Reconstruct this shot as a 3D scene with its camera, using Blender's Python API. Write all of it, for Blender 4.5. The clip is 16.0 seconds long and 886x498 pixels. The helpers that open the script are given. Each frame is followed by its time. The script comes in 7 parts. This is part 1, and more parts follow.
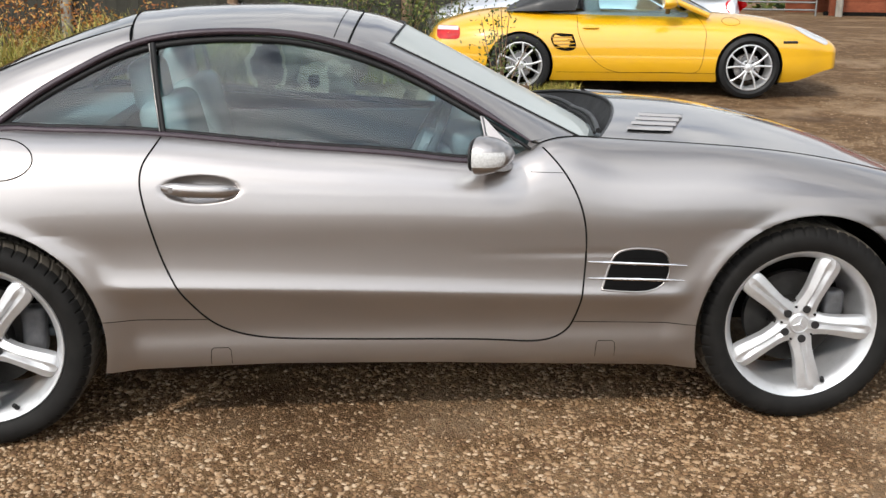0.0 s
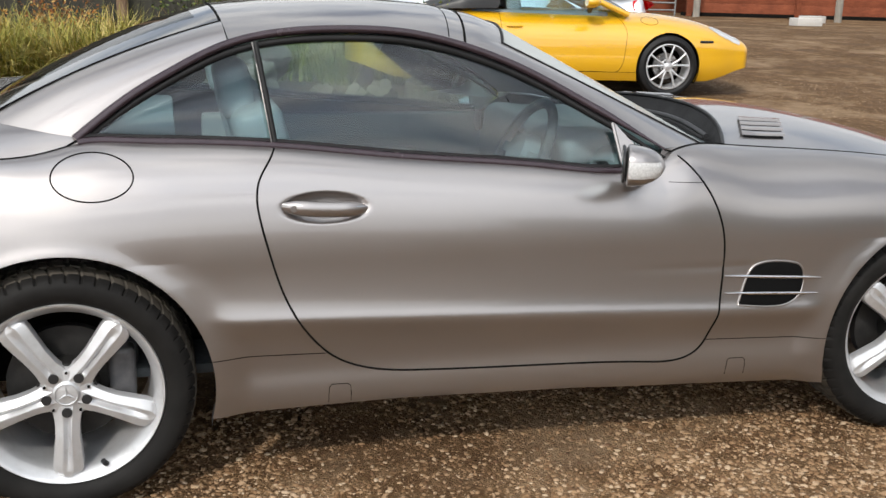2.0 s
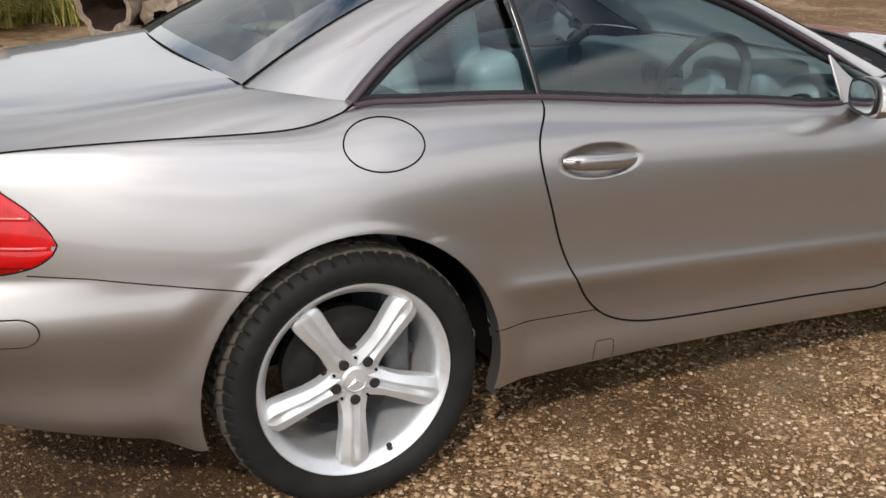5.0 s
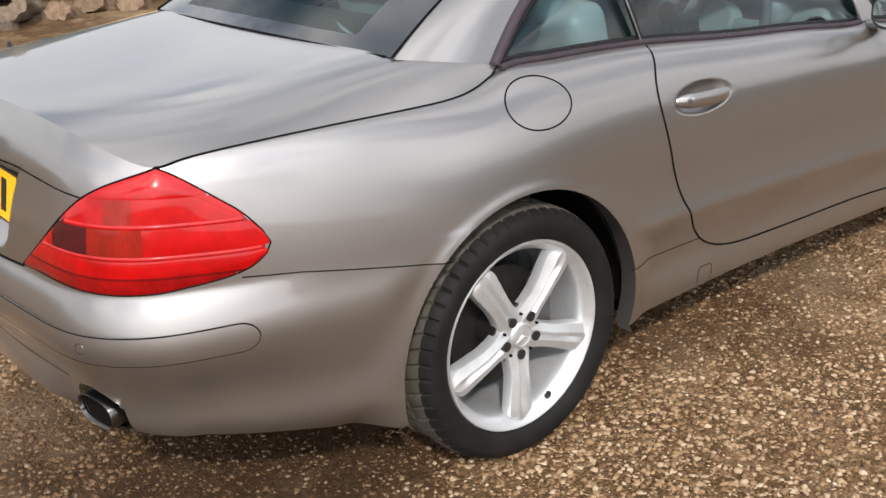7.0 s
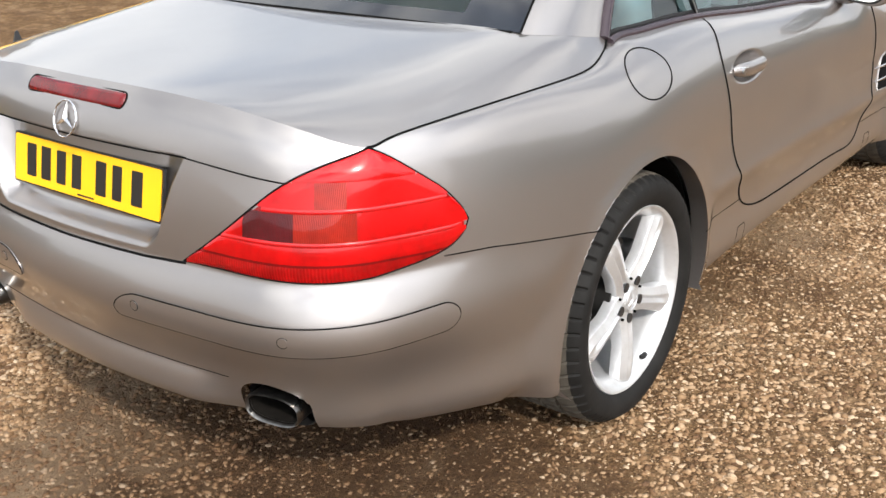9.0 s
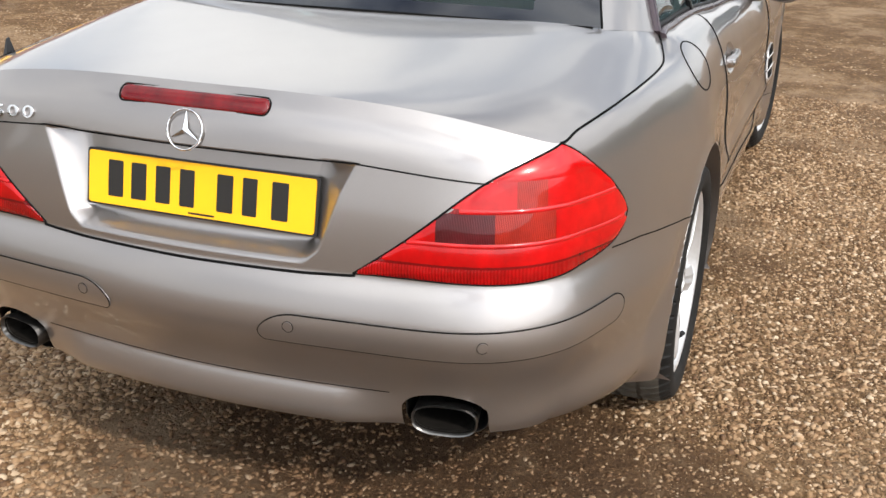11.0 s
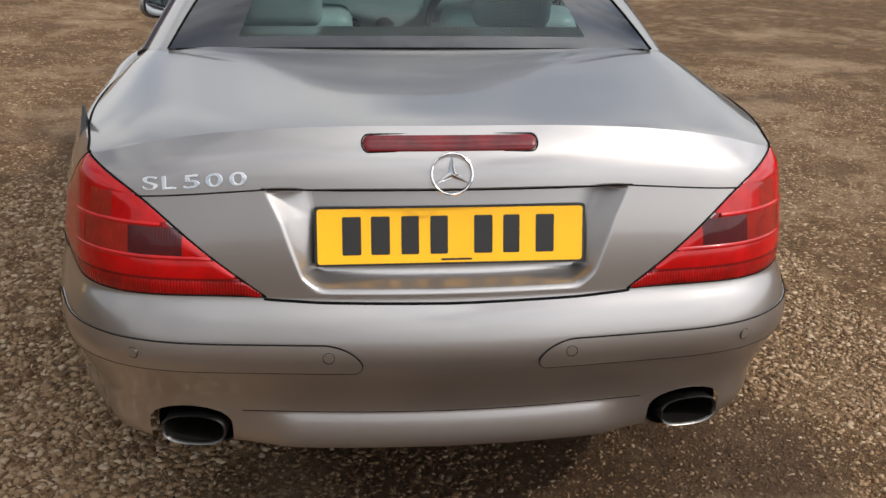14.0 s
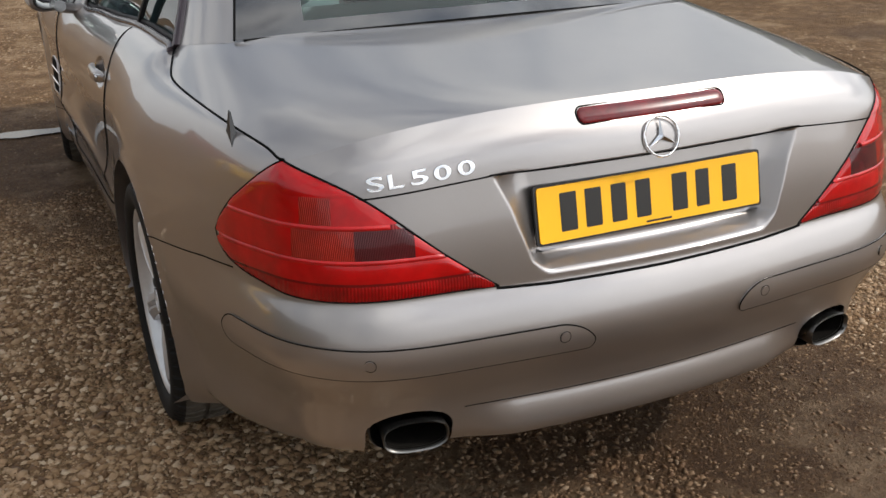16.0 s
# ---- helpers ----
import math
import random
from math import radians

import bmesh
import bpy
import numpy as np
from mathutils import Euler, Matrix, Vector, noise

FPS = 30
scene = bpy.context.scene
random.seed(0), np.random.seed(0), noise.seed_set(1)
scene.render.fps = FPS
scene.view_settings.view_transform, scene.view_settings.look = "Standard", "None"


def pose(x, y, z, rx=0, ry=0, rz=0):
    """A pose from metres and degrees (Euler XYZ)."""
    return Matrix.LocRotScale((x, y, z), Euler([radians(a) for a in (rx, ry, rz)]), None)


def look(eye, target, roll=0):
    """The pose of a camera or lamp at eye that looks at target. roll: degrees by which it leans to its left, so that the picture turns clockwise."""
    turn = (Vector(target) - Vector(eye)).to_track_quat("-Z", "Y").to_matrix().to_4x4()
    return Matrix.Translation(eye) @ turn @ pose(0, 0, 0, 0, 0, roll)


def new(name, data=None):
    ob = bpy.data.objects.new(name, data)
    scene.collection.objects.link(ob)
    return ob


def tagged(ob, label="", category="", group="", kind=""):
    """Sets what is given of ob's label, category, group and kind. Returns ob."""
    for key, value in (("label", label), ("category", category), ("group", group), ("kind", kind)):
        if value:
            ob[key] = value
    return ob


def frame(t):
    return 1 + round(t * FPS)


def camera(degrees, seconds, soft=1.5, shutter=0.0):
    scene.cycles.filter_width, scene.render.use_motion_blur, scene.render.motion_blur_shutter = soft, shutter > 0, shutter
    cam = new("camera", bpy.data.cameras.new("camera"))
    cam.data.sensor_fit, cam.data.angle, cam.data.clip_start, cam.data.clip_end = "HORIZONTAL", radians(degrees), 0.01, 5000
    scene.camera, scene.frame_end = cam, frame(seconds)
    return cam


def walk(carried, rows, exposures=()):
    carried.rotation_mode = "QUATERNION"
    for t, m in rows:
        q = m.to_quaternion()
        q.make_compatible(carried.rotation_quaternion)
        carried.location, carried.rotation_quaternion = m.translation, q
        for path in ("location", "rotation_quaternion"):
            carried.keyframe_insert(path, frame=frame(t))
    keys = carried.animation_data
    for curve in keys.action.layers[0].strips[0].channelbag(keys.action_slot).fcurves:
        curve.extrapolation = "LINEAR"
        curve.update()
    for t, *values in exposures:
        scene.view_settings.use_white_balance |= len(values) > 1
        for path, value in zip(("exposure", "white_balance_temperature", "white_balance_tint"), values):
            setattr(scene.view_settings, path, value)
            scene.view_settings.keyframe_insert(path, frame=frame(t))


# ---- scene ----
cam = camera(47.0, 16.0)
PATH = [
    (0, (-0.245, -3.847, 1.387), (-0.021, -1.924, 0.883), 0.8),
    (0.5, (-0.479, -3.751, 1.392), (-0.138, -1.843, 0.899), 0.1),
    (1, (-0.661, -3.637, 1.365), (-0.248, -1.744, 0.867), 0.6),
    (1.5, (-0.82, -3.496, 1.371), (-0.384, -1.616, 0.843), 0.4),
    (2, (-1.007, -3.426, 1.365), (-0.492, -1.56, 0.861), 1.7),
    (2.5, (-1.235, -3.401, 1.39), (-0.661, -1.553, 0.884), 1.3),
    (3, (-1.384, -3.318, 1.368), (-0.783, -1.484, 0.845), 1.8),
    (3.5, (-1.515, -3.185, 1.373), (-0.916, -1.358, 0.824), -0.2),
    (4, (-1.672, -3.103, 1.349), (-1.002, -1.299, 0.803), 2.0),
    (4.5, (-1.927, -2.998, 1.396), (-1.119, -1.273, 0.786), -0.2),
    (5, (-2.059, -2.898, 1.39), (-1.226, -1.195, 0.751), 0.5),
    (5.2, (-2.133, -2.834, 1.403), (-1.266, -1.158, 0.74), 0.1),
    (7.3, (-2.881, -2.406, 1.444), (-1.679, -0.99, 0.702), -1.1),
    (7.5, (-2.938, -2.35, 1.442), (-1.696, -0.968, 0.7), 0.4),
    (8, (-3.153, -2.201, 1.442), (-1.785, -0.934, 0.719), 0.5),
    (8.5, (-3.292, -2.079, 1.438), (-1.871, -0.877, 0.706), 1.1),
    (9, (-3.408, -1.884, 1.435), (-1.944, -0.757, 0.67), -1.5),
    (9.2, (-3.448, -1.8, 1.424), (-1.96, -0.701, 0.665), -0.7),
    (11.3, (-3.877, -0.987, 1.420), (-2.104, -0.435, 0.639), -0.1),
    (11.5, (-3.922, -0.895, 1.429), (-2.144, -0.418, 0.646), -0.4),
    (12, (-4.045, -0.705, 1.424), (-2.219, -0.356, 0.687), 0.2),
    (12.5, (-4.036, -0.485, 1.427), (-2.19, -0.272, 0.688), -0.4),
    (13, (-4.076, -0.247, 1.412), (-2.185, -0.175, 0.713), 0.6),
    (13.5, (-4.136, 0.012, 1.408), (-2.247, -0.108, 0.714), 1.1),
    (14, (-4.063, 0.234, 1.414), (-2.197, 0.009, 0.728), 1.2),
    (14.5, (-3.963, 0.42, 1.444), (-2.127, 0.127, 0.705), 0.9),
    (15, (-3.955, 0.697, 1.428), (-2.156, 0.214, 0.701), 0.5),
    (15.5, (-3.92, 0.896, 1.442), (-2.168, 0.31, 0.677), 1.0),
    (16, (-3.773, 1.136, 1.433), (-2.081, 0.386, 0.675), -1.1),
]
EXPOSURES = [(0, -0.49), (1, -0.47), (1.5, -0.60), (2, -0.62), (3.5, -0.60), (5.2, -0.49), (7.5, -0.27), (9, 0.06), (11.5, -0.24), (12.5, -0.56), (13.5, -0.72), (14.5, -0.70), (16, -0.72)]
walk(cam, [(t, look(eye, target, roll)) for t, eye, target, roll in PATH], EXPOSURES)

# ---------------------------------------------------------------- daylight
SUN_UP, SUN_TURN = 40.0, 214.0          # degrees above the horizon; clockwise from +y seen from above
world = bpy.data.worlds.new("sky")
world.use_nodes = True
scene.world = world
_n, _l = world.node_tree.nodes, world.node_tree.links
_n.clear()
_out = _n.new("ShaderNodeOutputWorld")
_bg = _n.new("ShaderNodeBackground")
_sky = _n.new("ShaderNodeTexSky")
_sky.sky_type = "NISHITA"
_sky.sun_disc = False
_sky.sun_elevation = radians(SUN_UP)
_sky.sun_rotation = radians(SUN_TURN)
_sky.air_density, _sky.dust_density, _sky.ozone_density = 1.0, 1.2, 1.6
_co = _n.new("ShaderNodeTexCoord")
_map = _n.new("ShaderNodeMapping")
_map.inputs["Scale"].default_value = (1.0, 1.0, 1.9)
_map.inputs["Location"].default_value = (1.55, 0.7, 0.4)
_cl = _n.new("ShaderNodeTexNoise")
_cl.inputs["Scale"].default_value, _cl.inputs["Detail"].default_value = 3.1, 8.0
_cl.inputs["Roughness"].default_value, _cl.inputs["Distortion"].default_value = 0.56, 0.35
_cr = _n.new("ShaderNodeValToRGB")
_cr.color_ramp.elements[0].position, _cr.color_ramp.elements[1].position = 0.345, 0.52
_shade = _n.new("ShaderNodeTexNoise")
_shade.inputs["Scale"].default_value, _shade.inputs["Detail"].default_value = 4.0, 5.0
_sr = _n.new("ShaderNodeValToRGB")
_sr.color_ramp.elements[0].position, _sr.color_ramp.elements[0].color = 0.35, (5.9, 6.8, 8.1, 1)
_sr.color_ramp.elements[1].position, _sr.color_ramp.elements[1].color = 0.66, (15.5, 15.4, 15.0, 1)
_mix = _n.new("ShaderNodeMixRGB")
# thin cloud is brightest round the sun
_dot = _n.new("ShaderNodeVectorMath")
_dot.operation = "DOT_PRODUCT"
_dot.inputs[1].default_value = (math.sin(radians(SUN_TURN)) * math.cos(radians(SUN_UP)), math.cos(radians(SUN_TURN)) * math.cos(radians(SUN_UP)), math.sin(radians(SUN_UP)))
_glow = _n.new("ShaderNodeMapRange")
_glow.interpolation_type = "SMOOTHSTEP"
_glow.inputs["From Min"].default_value, _glow.inputs["From Max"].default_value = 0.25, 1.0
_glow.inputs["To Min"].default_value, _glow.inputs["To Max"].default_value = 0.85, 2.5
_bright = _n.new("ShaderNodeVectorMath")
_bright.operation = "SCALE"
_l.new(_co.outputs["Generated"], _dot.inputs[0])
_l.new(_dot.outputs["Value"], _glow.inputs["Value"])
_l.new(_sr.outputs["Color"], _bright.inputs[0])
_l.new(_glow.outputs["Result"], _bright.inputs["Scale"])
_l.new(_co.outputs["Generated"], _map.inputs["Vector"])
_l.new(_map.outputs["Vector"], _cl.inputs["Vector"])
_l.new(_map.outputs["Vector"], _shade.inputs["Vector"])
_l.new(_cl.outputs["Fac"], _cr.inputs["Fac"])
_l.new(_shade.outputs["Fac"], _sr.inputs["Fac"])
_l.new(_cr.outputs["Color"], _mix.inputs["Fac"])
_l.new(_sky.outputs["Color"], _mix.inputs["Color1"])
_l.new(_bright.outputs["Vector"], _mix.inputs["Color2"])
# pale haze low over the horizon
_sep = _n.new("ShaderNodeSeparateXYZ")
_l.new(_co.outputs["Generated"], _sep.inputs["Vector"])
_low = _n.new("ShaderNodeMapRange")
_low.interpolation_type = "SMOOTHSTEP"
_low.inputs["From Min"].default_value, _low.inputs["From Max"].default_value = 0.0, 0.50
_low.inputs["To Min"].default_value, _low.inputs["To Max"].default_value = 0.80, 0.0
_l.new(_sep.outputs["Z"], _low.inputs["Value"])
_hz = _n.new("ShaderNodeVectorMath")
_hz.operation = "SCALE"
_hz.inputs[0].default_value = (10.3, 10.4, 10.5)
_l.new(_glow.outputs["Result"], _hz.inputs["Scale"])
_mix2 = _n.new("ShaderNodeMixRGB")
_l.new(_low.outputs["Result"], _mix2.inputs["Fac"])
_l.new(_mix.outputs["Color"], _mix2.inputs["Color1"])
_l.new(_hz.outputs["Vector"], _mix2.inputs["Color2"])
_l.new(_mix2.outputs["Color"], _bg.inputs["Color"])
_bg.inputs["Strength"].default_value = 0.145
_l.new(_bg.outputs["Background"], _out.inputs["Surface"])

sun = new("sun", bpy.data.lights.new("sun", "SUN"))
sun.data.energy, sun.data.angle, sun.data.color = 4.4, radians(3.0), (1.0, 0.94, 0.86)
_a, _e = radians(SUN_TURN), radians(SUN_UP)
_from = Vector((math.sin(_a) * math.cos(_e), math.cos(_a) * math.cos(_e), math.sin(_e)))
sun.matrix_world = look(_from * 30, (0, 0, 0))

# ---------------------------------------------------------------- materials
class Mat:
    """A node material with a few shorthands."""

    def __init__(self, name):
        self.m = bpy.data.materials.new(name)
        self.m.use_nodes = True
        self.nt = self.m.node_tree
        self.b = self.nt.nodes["Principled BSDF"]
        self.co = None

    def node(self, kind, **kw):
        n = self.nt.nodes.new("ShaderNode" + kind)
        for k, v in kw.items():
            n.inputs[k.replace("_", " ")].default_value = v
        return n

    def link(self, a, b):
        self.nt.links.new(a, b)

    def set(self, **kw):
        for k, v in kw.items():
            self.b.inputs[k.replace("_", " ")].default_value = v
        return self

    def coords(self, which="Object"):
        if self.co is None:
            self.co = self.nt.nodes.new("ShaderNodeTexCoord")
        return self.co.outputs[which]

    def noise(self, scale, detail=4.0, rough=0.55, vec=None, distortion=0.0):
        n = self.node("TexNoise", Scale=scale, Detail=detail, Roughness=rough, Distortion=distortion)
        self.link(vec or self.coords(), n.inputs["Vector"])
        return n.outputs["Fac"]

    def ramp(self, fac, stops):
        r = self.nt.nodes.new("ShaderNodeValToRGB")
        e = r.color_ramp.elements
        while len(e) < len(stops):
            e.new(0.5)
        for el, (p, c) in zip(e, stops):
            el.position = p
            el.color = (*c, 1) if isinstance(c, tuple) else (c, c, c, 1)
        self.link(fac, r.inputs["Fac"])
        return r.outputs["Color"]

    def mix(self, fac, a, b, blend="MIX"):
        n = self.nt.nodes.new("ShaderNodeMixRGB")
        n.blend_type = blend
        for s, v in ((n.inputs["Fac"], fac), (n.inputs["Color1"], a), (n.inputs["Color2"], b)):
            if isinstance(v, (int, float)):
                s.default_value = v if s.name == "Fac" else (v, v, v, 1)
            elif isinstance(v, tuple):
                s.default_value = (*v, 1)
            else:
                self.link(v, s)
        return n.outputs["Color"]

    def base(self, sock):
        self.link(sock, self.b.inputs["Base Color"])
        return self

    def rough(self, sock):
        self.link(sock, self.b.inputs["Roughness"])
        return self

    def bump(self, height, strength=0.3, distance=0.01, chain=None):
        n = self.node("Bump", Strength=strength, Distance=distance)
        self.link(height, n.inputs["Height"])
        if chain:
            self.link(chain, n.inputs["Normal"])
        self.link(n.outputs["Normal"], self.b.inputs["Normal"])
        return n.outputs["Normal"]


def paint(name, colour, metallic, rough, flake=0.035, dirt=0.06, coat=1.0):
    """Car paint: flakes under a clear coat, with a film of road dust."""
    m = Mat(name).set(Metallic=metallic, Coat_Weight=coat, Coat_Roughness=0.03, Coat_IOR=1.6)
    fl = m.noise(900, 2, 0.6)
    c = m.ramp(fl, [(0.3, tuple(v * (1 - flake) for v in colour)), (0.7, tuple(min(1, v * (1 + flake)) for v in colour))])
    dust = m.ramp(m.noise(5, 6, 0.6), [(0.45, 0.0), (0.8, dirt)])
    m.base(m.mix(dust, c, (0.34, 0.29, 0.23)))
    m.rough(m.ramp(m.noise(9, 5, 0.6), [(0.3, rough), (0.75, rough + 0.03)]))
    m.link(m.ramp(m.noise(14, 5, 0.65), [(0.35, 0.03), (0.8, 0.06)]), m.b.inputs["Coat Roughness"])
    return m.m


def plain(name, colour, rough=0.5, metallic=0.0, var=0.12, scale=30, bump=0.0, coat=0.0, gloss=0.5):
    m = Mat(name).set(Metallic=metallic, Coat_Weight=coat, Specular_IOR_Level=gloss)
    f = m.noise(scale, 5, 0.6)
    m.base(m.ramp(f, [(0.25, tuple(v * (1 - var) for v in colour)), (0.75, tuple(min(1, v * (1 + var)) for v in colour))]))
    m.rough(m.ramp(m.noise(scale * 0.3, 4), [(0.3, max(0.02, rough - 0.06)), (0.7, min(1, rough + 0.06))]))
    if bump:
        m.bump(m.noise(scale * 6, 3), bump, 0.002)
    return m.m


def clear(name, colour, rough=0.0, ior=1.8, dust=0.0):
    """Window glass: a thin pane that mostly lets light through and mirrors at grazing angles. dust mixes in a pale
    diffuse veil.
    """
    m = Mat(name)
    nt = m.nt
    out = nt.nodes["Material Output"]
    t = nt.nodes.new("ShaderNodeBsdfTransparent")
    t.inputs["Color"].default_value = (*colour, 1)
    g = nt.nodes.new("ShaderNodeBsdfGlossy")
    g.inputs["Roughness"].default_value = rough
    fr = nt.nodes.new("ShaderNodeFresnel")
    fr.inputs["IOR"].default_value = ior
    mx = nt.nodes.new("ShaderNodeMixShader")
    nt.links.new(fr.outputs["Fac"], mx.inputs["Fac"])
    nt.links.new(t.outputs["BSDF"], mx.inputs[1])
    nt.links.new(g.outputs["BSDF"], mx.inputs[2])
    last = mx.outputs["Shader"]
    # pale diffuse colour: a thin dust film plus painted sky reflection
    if dust:
        df = nt.nodes.new("ShaderNodeBsdfDiffuse")
        df.inputs["Color"].default_value = (0.72, 0.76, 0.74, 1)
        md = nt.nodes.new("ShaderNodeMixShader")
        md.inputs["Fac"].default_value = dust
        nt.links.new(last, md.inputs[1])
        nt.links.new(df.outputs["BSDF"], md.inputs[2])
        last = md.outputs["Shader"]
    nt.links.new(last, out.inputs["Surface"])
    return m.m


SILVER = paint("pewter metallic paint", (0.322, 0.299, 0.290), 0.88, 0.305, coat=1.0)
YELLOW = paint("yellow paint", (0.60, 0.325, 0.005), 0.0, 0.35, 0.03, 0.05)
PALE = paint("pale silver paint", (0.55, 0.57, 0.60), 0.7, 0.3)
GAP = plain("panel gap black", (0.005, 0.005, 0.005), 0.9, gloss=0.05)
RUBBER = plain("black rubber", (0.008, 0.008, 0.0085), 0.6, var=0.3, scale=40, bump=0.2, gloss=0.25)
PLASTIC = plain("black plastic", (0.012, 0.012, 0.013), 0.45, var=0.2)
UNDER = plain("dark underbody", (0.008, 0.007, 0.006), 0.9, var=0.4, gloss=0.05)
TYRE = plain("dusty tyre rubber", (0.0075, 0.007, 0.0065), 0.72, var=0.5, scale=14, bump=0.2, gloss=0.2)
TREAD = plain("dusty tyre tread", (0.075, 0.066, 0.054), 0.85, var=0.45, scale=22, bump=0.2, gloss=0.2)
SOOT = plain("sooty steel", (0.14, 0.135, 0.13), 0.32, 1.0, var=0.3, scale=50)
CALIPER = plain("dull cast caliper", (0.10, 0.10, 0.105), 0.5, 0.4, var=0.3)
DISC = plain("dark brake steel", (0.028, 0.027, 0.026), 0.5, 0.6, var=0.3)
TRIM = plain("dark plum window trim", (0.040, 0.028, 0.034), 0.22, 0.3, var=0.15)
CHROME = plain("chrome", (0.78, 0.78, 0.79), 0.06, 1.0, var=0.03)
SATIN = plain("satin steel", (0.40, 0.40, 0.41), 0.3, 1.0, var=0.1)
BLACKGLASS = plain("black glass border", (0.005, 0.005, 0.007), 0.06, gloss=0.5, coat=1.0)
GLASS = clear("green tinted glass", (0.62, 0.82, 0.85), ior=1.76)
REARGLASS = clear("rear window glass", (0.58, 0.80, 0.78), ior=1.46)
# the strong dust share also stands in for bright sky mirrored in the screen
SCREEN = clear("windscreen glass", (0.74, 0.86, 0.84), ior=2.1, dust=0.40)
LEATHER = plain("grey leather", (0.25, 0.285, 0.29), 0.45, var=0.1, scale=12, bump=0.12)
DASH = plain("dark grey dashboard vinyl", (0.17, 0.20, 0.21), 0.5, var=0.12, bump=0.1)
CARPET = plain("charcoal carpet", (0.06, 0.068, 0.074), 0.95, var=0.3, scale=60)
CLEARP = plain("clear ribbed plastic", (0.46, 0.46, 0.455), 0.18, var=0.25, scale=160, coat=0.5)
PLATE = plain("yellow reflective plate", (0.86, 0.43, 0.001), 0.5, var=0.04, scale=8)
INK = plain("black plate characters", (0.012, 0.011, 0.010), 0.35)
MIRROR = Mat("mirror glass").set(Metallic=1.0, Roughness=0.02, Base_Color=(0.75, 0.8, 0.8, 1)).m


def alloy_paint():
    m = Mat("silver alloy lacquer").set(Metallic=0.65, Coat_Weight=0.3, Coat_Roughness=0.08)
    grime = m.ramp(m.noise(26, 6, 0.65), [(0.48, 0.0), (0.85, 0.40)])
    m.base(m.mix(grime, (0.57, 0.575, 0.585), (0.31, 0.30, 0.29)))
    m.rough(m.ramp(m.noise(60, 4), [(0.3, 0.36), (0.7, 0.48)]))
    return m.m


ALLOY = alloy_paint()


def lens(name, colour, rough=0.08, dark=0.6, ribs=0.0):
    """Moulded lamp plastic: saturated, glossy, with a fine prism relief."""
    m = Mat(name).set(Coat_Weight=0.55, Coat_Roughness=0.02, Roughness=0.3, Specular_IOR_Level=0.2)
    f = m.noise(18, 4, 0.6)
    m.base(m.ramp(f, [(0.3, tuple(v * dark for v in colour)), (0.7, colour)]))
    m.set(Roughness=rough + 0.15)
    if ribs:
        w = m.node("TexWave", Scale=ribs, Distortion=0.0, Detail=0.0)
        w.bands_direction = "Y"
        m.link(m.coords(), w.inputs["Vector"])
        m.bump(w.outputs["Fac"], 0.5, 0.002)
    return m.m


RED = lens("red lamp lens", (0.44, 0.001, 0.002), dark=0.6)
DEEPRED = lens("deep red lamp lens", (0.32, 0.001, 0.002), ribs=55, dark=0.5)
SMOKED = lens("smoked red lens", (0.075, 0.003, 0.006), ribs=110)
AMBER = lens("amber red lens", (0.30, 0.012, 0.005), ribs=110)
GROOVE = lens("dark red lens groove", (0.15, 0.001, 0.002))
PINK = lens("pale red lens rib", (0.48, 0.006, 0.007))
BRAKE = lens("dark red brake lens", (0.14, 0.002, 0.004), dark=0.35)


